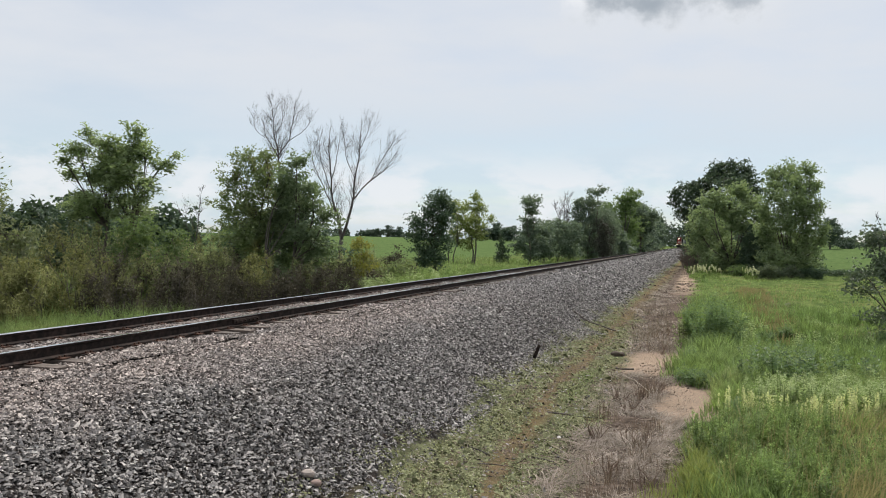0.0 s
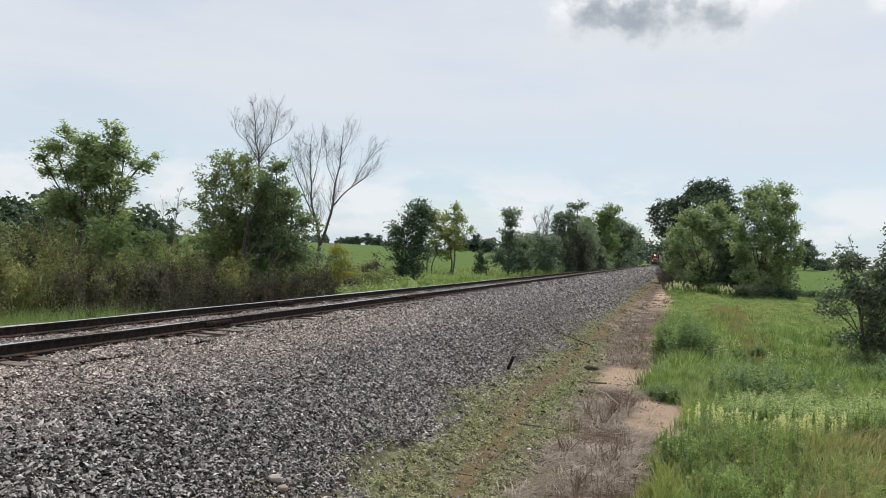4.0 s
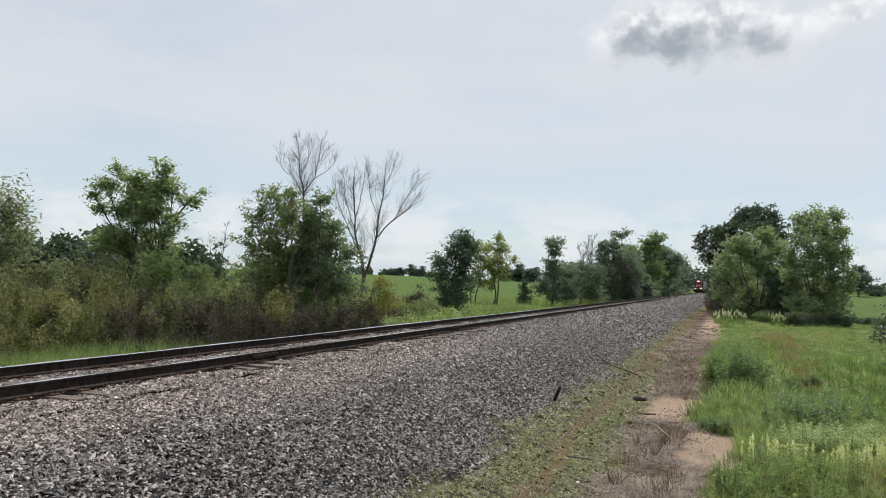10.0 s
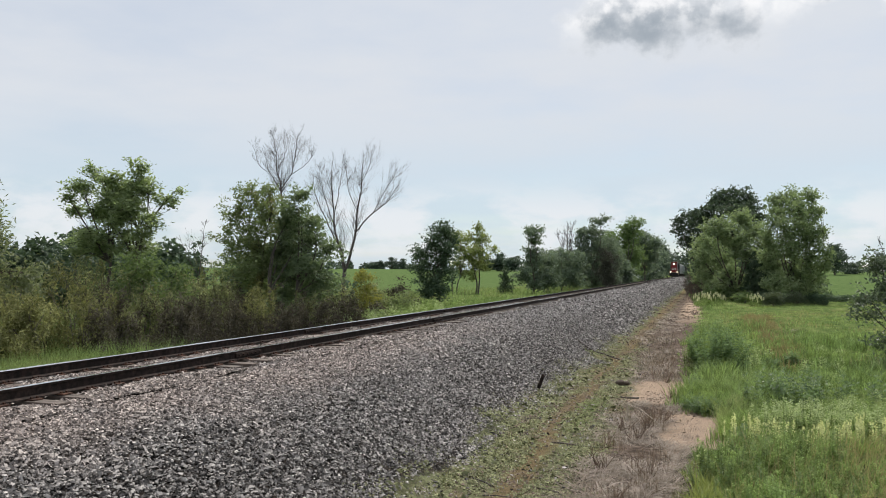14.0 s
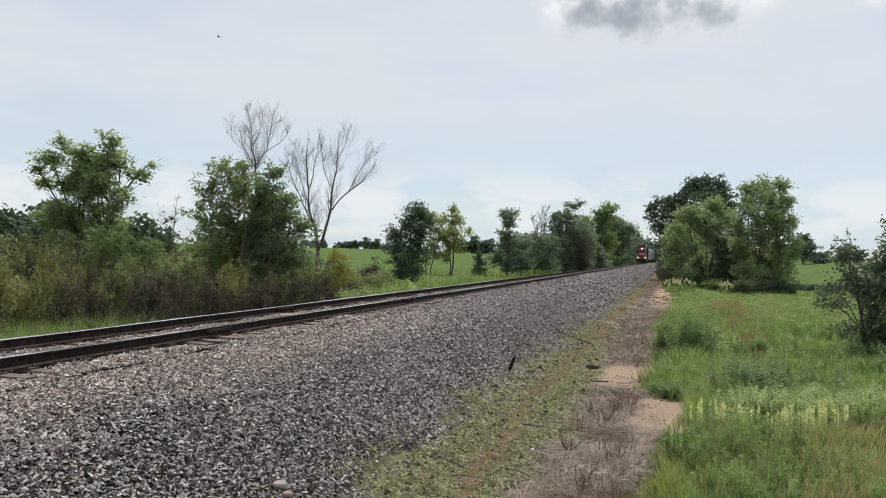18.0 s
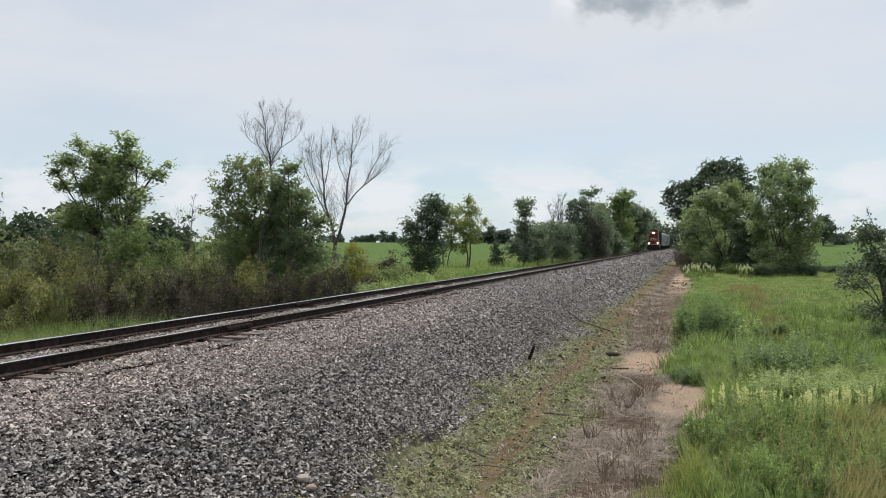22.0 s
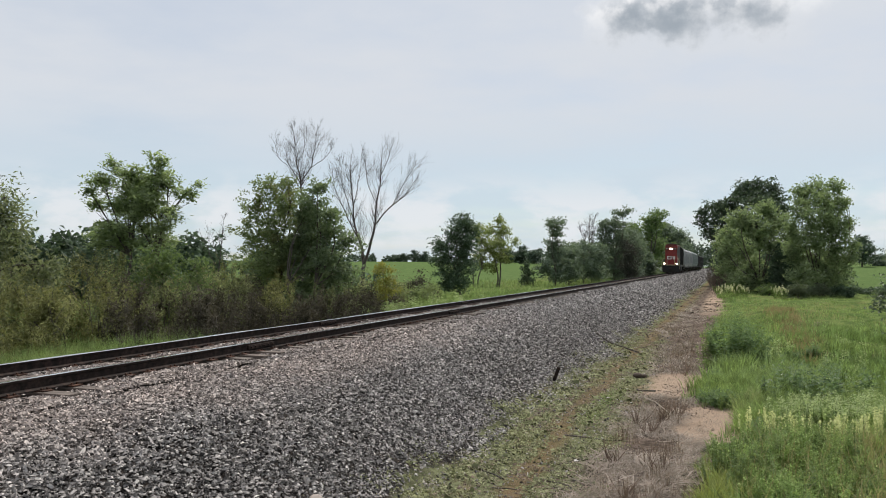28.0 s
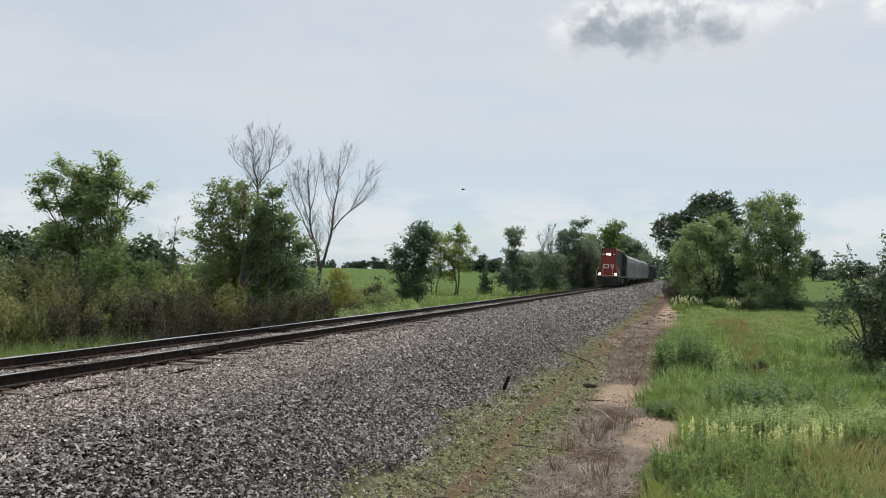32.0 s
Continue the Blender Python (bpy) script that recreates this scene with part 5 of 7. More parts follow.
    bare_tree("dead_sapling", -13.9, 34.0, gz(-13.9, 34), [[(0, 0, 0.04), (0.0, 3.6, 0.025), (0.3, 5.6, 0.008)], [(0, 3.0, 0.02), (-0.7, 4.8, 0.008)]], "thin dead sapling among the shrubs", seed=41, spray=1.0, twig=0.009, reach=0.8)
    planted("yellow_bush", -10.3, 45.0, [(0, 2.6, 0.6, 0.7), (0.3, 1.6, 0.7, 0.7), (-0.2, 0.9, 0.8, 0.6)], "bush with yellowing leaves", category="bush", leaf=M_YELLOW, count=2400, size=0.08, clump=0.15, trunk=0.04, stems=3, fork=0.2, seed=15, up=0.5)
    for k, (x, y, h, w) in enumerate(((-12.9, 54, 2.4, 1.1), (-11.6, 56, 2.6, 1.3), (-10.4, 53, 1.9, 1.0), (-12.0, 50, 1.7, 1.2), (-9.2, 44, 1.3, 1.2), (-8.2, 41, 1.2, 1.2), (-11.2, 44.0, 2.4, 1.0), (-12.4, 44.5, 2.6, 1.1))):
        planted("brown_shrub", x, y, [(0, h * 0.72, w * 0.6, h * 0.28), (w * 0.5, h * 0.45, w * 0.6, h * 0.3), (-w * 0.5, h * 0.45, w * 0.6, h * 0.3), (0, h * 0.25, w * 0.9, h * 0.25)],
                "rusty brown and green shrub in the grass", category="bush", leaf=(M_SHRUB, M_SHRUB_B, M_LEAF_TURN)[k % 3], count=1900, size=0.085, clump=0.16, trunk=0.03, stems=4, fork=0.15, seed=50 + k, group="shrubs by the track", up=0.4)
    planted("dark_tree", -14.6, 74.0, [(0.1, 7.2, 0.89, 0.85), (0.7, 6.6, 0.89, 0.95), (-0.4, 6.0, 1.09, 0.95), (0.9, 5.2, 0.89, 0.95), (-1.4, 4.9, 0.9, 0.95), (0.0, 4.3, 1.19, 0.95), (-1.7, 3.5, 0.91, 0.76), (0.4, 3.0, 1.19, 0.95),
            (-1.4, 2.0, 1.0, 0.95), (0.2, 1.6, 1.09, 0.85), (-1.4, 1.0, 0.9, 0.57)],
            "dark green young tree with drooping leaves", leaf=M_LEAF_DARK, count=11000, cluster=26, size=0.13, clump=0.22, trunk=0.1, fork=0.25, seed=16)
    planted("pale_tree", -20.0, 97.0, [(0.9, 7.3, 0.9, 0.74), (0.4, 6.1, 0.9, 0.99), (1.2, 4.8, 1.02, 0.99), (0.0, 3.8, 0.9, 0.99), (0.7, 2.6, 0.77, 0.74)], "slim pale green tree", leaf=M_LEAF_PALE, count=2600, size=0.15, clump=0.22, trunk=0.09, fork=0.3,
            stems=2, seed=17)
    planted("pale_tree", -17.7, 99.0, [(0.3, 8.2, 0.65, 0.75), (-0.6, 7.1, 0.91, 0.75), (0.9, 6.9, 0.9, 0.87), (-0.9, 5.6, 1.04, 0.88), (0.7, 5.1, 1.16, 0.87), (2.0, 5.6, 0.51, 0.5), (-0.5, 3.9, 1.04, 0.75), (1.1, 3.6, 0.9, 0.75), (-0.4, 2.4, 0.65, 0.63)],
            "airy pale yellow-green tree with a visible trunk", leaf=M_LEAF_PALE, count=4000, size=0.15, clump=0.22, trunk=0.12, fork=0.3, stems=2, seed=18)
    planted("small_shrub", -15.4, 105.0, [(0, 2.4, 0.6, 0.7), (0, 1.6, 0.8, 0.7), (0, 0.7, 0.9, 0.6)], "small dark green shrub in the grass", category="bush", leaf=M_LEAF_DARK, count=1500, size=0.14, clump=0.18, trunk=0.05, fork=0.2, seed=19)
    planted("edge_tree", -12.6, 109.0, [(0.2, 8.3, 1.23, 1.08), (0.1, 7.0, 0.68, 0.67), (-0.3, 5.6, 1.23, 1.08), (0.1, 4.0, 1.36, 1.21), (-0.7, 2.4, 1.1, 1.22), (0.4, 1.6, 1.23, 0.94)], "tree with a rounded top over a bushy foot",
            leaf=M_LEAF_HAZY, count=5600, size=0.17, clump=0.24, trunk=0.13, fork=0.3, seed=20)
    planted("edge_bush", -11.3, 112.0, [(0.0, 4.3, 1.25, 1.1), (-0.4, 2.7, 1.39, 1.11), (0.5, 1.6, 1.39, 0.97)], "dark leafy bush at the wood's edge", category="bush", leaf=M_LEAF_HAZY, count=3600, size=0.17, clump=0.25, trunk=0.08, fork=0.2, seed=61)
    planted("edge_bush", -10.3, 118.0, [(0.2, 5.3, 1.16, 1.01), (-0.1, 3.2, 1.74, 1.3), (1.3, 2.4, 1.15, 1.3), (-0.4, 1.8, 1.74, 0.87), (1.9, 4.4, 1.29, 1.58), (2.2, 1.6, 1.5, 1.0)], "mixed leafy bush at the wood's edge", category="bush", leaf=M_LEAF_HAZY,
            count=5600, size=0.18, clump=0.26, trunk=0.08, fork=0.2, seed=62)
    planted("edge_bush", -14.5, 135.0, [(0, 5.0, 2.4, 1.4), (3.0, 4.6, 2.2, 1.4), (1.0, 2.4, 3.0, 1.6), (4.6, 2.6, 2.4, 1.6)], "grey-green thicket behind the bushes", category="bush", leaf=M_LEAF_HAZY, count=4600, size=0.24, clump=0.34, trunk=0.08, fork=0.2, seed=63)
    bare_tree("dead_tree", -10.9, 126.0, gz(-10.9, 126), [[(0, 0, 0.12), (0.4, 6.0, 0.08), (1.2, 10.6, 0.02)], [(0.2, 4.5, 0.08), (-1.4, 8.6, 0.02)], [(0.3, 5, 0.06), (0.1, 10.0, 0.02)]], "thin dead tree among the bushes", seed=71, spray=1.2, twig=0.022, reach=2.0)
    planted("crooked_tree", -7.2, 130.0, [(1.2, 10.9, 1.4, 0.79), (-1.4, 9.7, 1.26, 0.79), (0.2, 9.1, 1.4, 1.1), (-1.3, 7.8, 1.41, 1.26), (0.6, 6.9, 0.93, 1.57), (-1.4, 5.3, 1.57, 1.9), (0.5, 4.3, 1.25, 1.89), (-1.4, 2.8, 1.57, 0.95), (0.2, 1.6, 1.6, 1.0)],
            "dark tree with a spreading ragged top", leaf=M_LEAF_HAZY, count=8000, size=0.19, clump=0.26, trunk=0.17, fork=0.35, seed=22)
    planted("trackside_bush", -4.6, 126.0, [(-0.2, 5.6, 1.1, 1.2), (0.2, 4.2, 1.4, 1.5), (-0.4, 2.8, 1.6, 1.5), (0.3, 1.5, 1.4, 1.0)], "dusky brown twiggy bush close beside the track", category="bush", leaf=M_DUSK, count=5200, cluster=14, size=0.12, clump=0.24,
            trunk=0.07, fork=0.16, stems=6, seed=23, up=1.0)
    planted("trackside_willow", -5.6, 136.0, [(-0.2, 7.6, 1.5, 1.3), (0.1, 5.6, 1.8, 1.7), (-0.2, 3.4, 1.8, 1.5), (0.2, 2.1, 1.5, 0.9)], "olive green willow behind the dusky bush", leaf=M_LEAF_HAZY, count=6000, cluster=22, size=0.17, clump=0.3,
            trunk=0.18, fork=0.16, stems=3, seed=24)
    # wood along the track: the haze over it is put into lighter leaf colours
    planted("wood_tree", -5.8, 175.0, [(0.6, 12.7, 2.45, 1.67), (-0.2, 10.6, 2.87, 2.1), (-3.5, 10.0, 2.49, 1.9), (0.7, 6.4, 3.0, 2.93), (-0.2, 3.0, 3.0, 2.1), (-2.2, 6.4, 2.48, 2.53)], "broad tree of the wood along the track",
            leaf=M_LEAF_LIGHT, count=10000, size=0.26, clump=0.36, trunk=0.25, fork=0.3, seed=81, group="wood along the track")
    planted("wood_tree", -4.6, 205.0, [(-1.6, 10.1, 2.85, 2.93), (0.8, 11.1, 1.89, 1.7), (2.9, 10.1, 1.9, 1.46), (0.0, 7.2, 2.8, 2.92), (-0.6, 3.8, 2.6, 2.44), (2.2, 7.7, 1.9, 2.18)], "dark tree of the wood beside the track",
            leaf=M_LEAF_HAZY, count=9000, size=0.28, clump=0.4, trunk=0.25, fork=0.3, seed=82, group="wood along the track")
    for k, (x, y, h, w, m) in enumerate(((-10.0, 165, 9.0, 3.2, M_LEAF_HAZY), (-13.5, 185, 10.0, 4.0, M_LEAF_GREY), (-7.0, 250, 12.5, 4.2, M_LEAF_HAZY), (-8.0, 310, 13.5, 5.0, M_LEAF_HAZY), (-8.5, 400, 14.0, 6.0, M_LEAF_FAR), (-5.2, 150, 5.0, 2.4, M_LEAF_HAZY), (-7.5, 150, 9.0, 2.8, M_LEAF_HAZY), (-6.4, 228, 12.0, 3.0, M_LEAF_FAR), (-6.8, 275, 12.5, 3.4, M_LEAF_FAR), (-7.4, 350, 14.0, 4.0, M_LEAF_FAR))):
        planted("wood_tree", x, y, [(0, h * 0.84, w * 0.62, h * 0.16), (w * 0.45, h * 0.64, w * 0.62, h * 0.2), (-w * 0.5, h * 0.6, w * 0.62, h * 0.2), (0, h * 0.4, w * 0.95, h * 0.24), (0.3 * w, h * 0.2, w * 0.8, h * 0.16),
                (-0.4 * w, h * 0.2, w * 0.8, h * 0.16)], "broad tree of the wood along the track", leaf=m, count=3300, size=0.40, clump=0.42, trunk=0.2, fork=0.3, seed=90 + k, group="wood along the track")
    # hedge across the field behind the scrub
    for k in range(11):
        u = k / 8 if k < 9 else 0.36 + 0.07 * (k - 9)
        x, y, h, w = -64 + 40 * u, 50 + 14 * u + 3 * math.sin(k * 2.1), 6.9 - 1.9 * u + 0.4 * math.sin(k * 1.7), 4.2 if k < 9 else 2.6
        planted("hedge_tree", x, y, [(0, h * 0.8, w * 0.6, h * 0.2), (w * 0.5, h * 0.55, w * 0.7, h * 0.25), (-w * 0.5, h * 0.5, w * 0.7, h * 0.25), (0, h * 0.25, w, h * 0.25)], "dark hedge tree at the field's edge",
                leaf=M_LEAF_DARK, count=4000, size=0.27, clump=0.34, trunk=0.12, fork=0.25, seed=180 + k, group="hedge behind the scrub")


def shrub_mass():
    """Tall willow scrub and weeds in the ditch beyond the track, with half-dead shoots along its foot."""
    rng = random.Random(3)
    k = 0
    for row, (x0, y0, x1, y1, n, h0) in enumerate(((-7.6, 21.0, -7.0, 37.0, 11, 2.0), (-10.8, 14.5, -8.0, 33.0, 12, 2.5), (-11.2, 13.0, -10.0, 34.0, 11, 2.9), (-13.6, 14.0, -12.4, 34.0, 9, 3.1), (-16.5, 15.0, -15.5, 36.0, 8, 3.2), (-20.5, 19.0, -19.0, 40.0, 7, 3.2), (-26.0, 30.0, -19.0, 46.0, 8, 3.2))):
        for i in range(n):
            u = (i + rng.uniform(-0.3, 0.3)) / (n - 1)
            x, y = x0 + (x1 - x0) * u + rng.uniform(-0.5, 0.5), y0 + (y1 - y0) * u + rng.uniform(-0.5, 0.5)
            h, w = h0 * rng.uniform(0.72, 1.18), rng.uniform(0.75, 1.15)
            lobes = [(rng.uniform(-0.95, 0.95) * w, h * rng.uniform(0.58, 0.88), rng.uniform(0.14, 0.24), h * rng.uniform(0.14, 0.24)) for _ in range(7)] + [(w * 0.6, h * 0.42, w * 0.4, h * 0.28), (-w * 0.6, h * 0.42, w * 0.4, h * 0.28), (0.1, h * 0.25, w * 0.85, h * 0.22)]
            # front row always brown, with the foot's shade in its leaf colour
            brown = row == 0 or rng.random() < (0.38 if y > 26 and row < 3 else 0.12)
            planted("scrub_willow", x, y, lobes, "tall brownish scrub thicket beside the track" if brown else "tall olive scrub willow beside the track", category="bush", leaf=M_SHRUB_B if brown else M_SHRUB_Y if rng.random() < 0.38 else M_SHRUB, count=2800 if row < 4 else 1200, cluster=20, spray=0.26, lift=1.8, size=0.037, clump=0.075,
                    trunk=0.016, stems=8, fork=0.5, seed=200 + k, group="scrub beyond the track", longer=3.4, up=1.4, fill=1.12)
            k += 1
    for i in range(26):
        x, y = -6.5 + rng.uniform(-0.6, 0.3), 19.5 + 17.5 * i / 25 + rng.uniform(-0.4, 0.4)
        stem_plant("dead_shoots", x, y, rng.uniform(1.2, 2.0), rng.uniform(0.5, 0.8), 16, 3, 0.09, 0.03, M_SHRUB_B, "half-dead grey-brown shoots at the foot of the scrub", "shoots along the scrub", 280 + i, "bush", droop=0.1, low=0.5, rise=0.7, stem_mat=M_SCRUB_STEM)


def trees_right():
    planted("oak_tree", 13.7, 135.0, [(-0.2, 14.8, 2.64, 1.75), (-2.4, 14.5, 1.5, 1.41), (2.1, 14.7, 1.31, 1.74), (-0.2, 12.7, 2.97, 1.75), (-3.6, 12.4, 1.68, 1.59), (3.1, 12.2, 1.47, 1.56), (-0.9, 8.8, 3.96, 2.46), (-0.9, 4.6, 3.96, 2.46), (-1.0, 2.0, 4.0, 1.6)],
            "large dark oak with a dense domed crown", leaf=M_LEAF_OAK, count=17000, size=0.23, clump=0.3, trunk=0.35, fork=0.3, seed=101, deep=0.45)
    planted("leaning_tree", 8.5, 138.0, [(-0.5, 12.5, 1.73, 1.45), (-2.9, 10.7, 1.23, 1.64), (-0.1, 10.3, 2.08, 1.81), (-1.9, 8.5, 1.22, 1.09), (0.2, 8.1, 2.07, 1.45), (0.4, 4.8, 1.73, 2.18), (0.9, 2.4, 1.8, 1.6)],
            "dark tree that leans over the track with a ragged edge", leaf=M_LEAF_OAK, count=8500, size=0.21, clump=0.28, trunk=0.22, fork=0.3, seed=102, deep=0.5)
    planted("broad_tree", 12.6, 104.0, [(-1.8, 8.4, 1.55, 1.22), (0.8, 9.7, 1.27, 1.08), (-3.1, 6.7, 1.43, 1.23), (-0.2, 7.3, 1.79, 1.35), (2.3, 8.3, 1.51, 1.34), (-3.6, 4.8, 1.3, 1.37), (-1.3, 4.8, 1.8, 1.49), (1.0, 5.8, 1.4, 1.3),
            (3.3, 7.0, 0.9, 1.1), (-3.1, 2.7, 1.56, 1.36), (-0.7, 2.7, 1.8, 1.49), (-2.3, 1.4, 1.55, 0.95), (0.0, 1.2, 1.6, 0.94)],
            "broad light green tree with rounded leaf heaps", leaf=M_LEAF_EDGE, count=17000, spray=0.5, lift=0.4, size=0.18, clump=0.25, trunk=0.18, fork=0.12, stems=2, seed=103, deep=0.85, shell=0.78, fill=0.96)
    planted("tall_tree", 18.9, 97.0, [(-0.4, 11.6, 1.37, 0.99), (1.3, 11.6, 0.9, 0.74), (-1.7, 10.9, 1.04, 1.12), (0.1, 10.1, 1.59, 1.23), (2.0, 9.8, 0.68, 0.98), (-2.1, 9.2, 0.92, 1.24), (-0.5, 8.2, 1.6, 1.36), (1.3, 8.1, 1.13, 1.23), (2.6, 7.6, 0.49, 0.73),
            (-2.6, 6.9, 1.04, 1.37), (-0.8, 6.2, 1.71, 1.48), (1.3, 5.9, 1.35, 1.47), (-2.8, 4.7, 1.16, 1.37), (-1.0, 4.0, 1.94, 1.61), (1.3, 3.7, 1.69, 1.47), (2.9, 4.7, 0.56, 1.22), (-1.9, 2.0, 1.84, 1.12), (0.9, 1.7, 2.03, 1.11)],
            "tall leafy tree with a lit upper crown", leaf=M_LEAF_EDGE, count=22000, spray=0.5, lift=0.6, size=0.165, clump=0.23, trunk=0.16, fork=0.14, stems=2, seed=104, deep=0.85, shell=0.78, fill=0.98)
    for k, (x, y, h, w, m) in enumerate(((15.9, 88, 1.6, 0.95, M_LEAF_GREY), (18.0, 90, 1.2, 1.2, M_LEAF_GREY), (20.2, 92, 1.3, 1.2, M_LEAF_DARK), (22.8, 104, 0.9, 1.4, M_LEAF_DARK), (25.4, 105, 0.8, 1.4, M_LEAF_DARK), (28.0, 106, 0.9, 1.5, M_LEAF_DARK),
                                              (9.9, 97, 1.5, 0.9, M_LEAF_LIGHT), (13.6, 96, 1.2, 1.0, M_LEAF_LIGHT))):
        planted("edge_bush", x, y, [(0, h * 0.68, w * 0.7, h * 0.36), (w * 0.5, h * 0.45, w * 0.6, h * 0.34), (-w * 0.5, h * 0.45, w * 0.6, h * 0.34)], "low bush at the foot of the trees", category="bush",
                leaf=m, count=1800, size=0.095, clump=0.15, trunk=0.03, stems=4, fork=0.15, seed=120 + k, group="low bushes under the trees")
    # added dark-leaved bushes; their colour stands for the shade between and under the trees
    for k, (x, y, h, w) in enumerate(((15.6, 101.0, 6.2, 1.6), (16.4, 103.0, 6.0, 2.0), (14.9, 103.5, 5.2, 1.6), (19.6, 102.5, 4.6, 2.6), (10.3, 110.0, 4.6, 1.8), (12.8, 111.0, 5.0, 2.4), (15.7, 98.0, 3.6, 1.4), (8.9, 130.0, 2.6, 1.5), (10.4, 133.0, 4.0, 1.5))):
        planted("shade_bush", x, y, [(0, h * 0.75, w * 0.6, h * 0.25), (w * 0.5, h * 0.45, w * 0.7, h * 0.3), (-w * 0.5, h * 0.42, w * 0.7, h * 0.3), (0, h * 0.2, w, h * 0.2)], "dark-leaved bush added to fill the shaded gap under the trees", category="bush",
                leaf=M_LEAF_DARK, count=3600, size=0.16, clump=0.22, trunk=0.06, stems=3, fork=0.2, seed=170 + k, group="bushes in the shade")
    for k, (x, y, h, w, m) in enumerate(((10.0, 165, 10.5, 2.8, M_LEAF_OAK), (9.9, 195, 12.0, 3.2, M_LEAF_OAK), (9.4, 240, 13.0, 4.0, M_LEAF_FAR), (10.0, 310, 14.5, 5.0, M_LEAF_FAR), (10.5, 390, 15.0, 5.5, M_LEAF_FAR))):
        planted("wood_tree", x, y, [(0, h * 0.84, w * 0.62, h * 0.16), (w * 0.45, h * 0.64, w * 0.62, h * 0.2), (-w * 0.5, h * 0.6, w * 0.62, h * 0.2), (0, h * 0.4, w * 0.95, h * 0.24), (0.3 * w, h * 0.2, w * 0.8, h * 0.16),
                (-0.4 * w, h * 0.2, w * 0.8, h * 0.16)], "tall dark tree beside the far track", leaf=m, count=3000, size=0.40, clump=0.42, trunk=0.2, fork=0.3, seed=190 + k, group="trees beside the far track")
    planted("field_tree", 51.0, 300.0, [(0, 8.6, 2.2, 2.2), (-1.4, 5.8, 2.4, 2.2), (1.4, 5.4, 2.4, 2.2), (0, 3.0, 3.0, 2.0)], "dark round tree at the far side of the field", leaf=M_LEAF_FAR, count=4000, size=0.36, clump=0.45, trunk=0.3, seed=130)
    planted("crab_tree", 16.2, 31.5, [(0.1, 4.6, 0.22, 0.31), (0.3, 4.2, 0.25, 0.41), (-1.2, 3.7, 0.28, 0.24), (-1.4, 3.4, 0.25, 0.21), (-0.3, 3.2, 0.37, 0.34), (0.2, 3.5, 0.35, 0.34), (-1.1, 2.8, 0.38, 0.31), (-1.6, 2.3, 0.38, 0.28), (-0.6, 2.5, 0.5, 0.41),
            (0.1, 2.7, 0.5, 0.54), (-1.6, 1.8, 0.29, 0.12), (-0.3, 1.8, 0.45, 0.34), (0.4, 1.6, 0.6, 0.6), (-0.7, 1.0, 0.5, 0.34), (0.2, 0.7, 0.8, 0.5), (1.0, 2.6, 0.7, 0.9), (1.2, 1.2, 0.8, 0.8), (1.1, 3.9, 0.5, 0.6)],
            "dark gnarled crab tree with open grey branches", leaf=M_LEAF_CRAB, count=15000, cluster=24, spray=0.22, size=0.072, clump=0.14, trunk=0.06, fork=0.15, stems=3, seed=140, deep=0.7, fill=1.6)
    bare_tree("dead_limb", 16.4, 31.8, gz(16.4, 31.8), [[(0, 0.4, 0.06), (-0.5, 2.6, 0.04), (-1.4, 4.0, 0.012)], [(0.1, 0.5, 0.05), (0.2, 3.0, 0.04), (0.0, 5.2, 0.012)], [(-0.3, 2.2, 0.03), (-1.0, 3.3, 0.02), (-1.5, 4.4, 0.008)]], "dead grey limb in the crab tree", seed=141,
              spray=0.7, twig=0.008, reach=0.55)


def brush_heaps():
    """Dead brown brush between the ballast and the trees."""
    for k, (x, y, h) in enumerate(((8.4, 99, 2.2), (8.0, 106, 2.8), (8.5, 112, 3.2), (7.9, 120, 3.0), (8.8, 128, 3.4))):
        bare_tree("dead_brush", x, y, gz(x, y), [[(0.2 * i - 0.7, 0, 0.03), (0.32 * i - 1.1 + 0.15 * math.sin(3 * i + k), h * (0.75 + 0.25 * math.sin(2.3 * i + k)), 0.012)] for i in range(8)], "heap of dead brown brush at the foot of the trees", seed=160 + k, spray=1.6, twig=0.018, reach=1.1,
                  bark=M_BRUSH, category="bush")


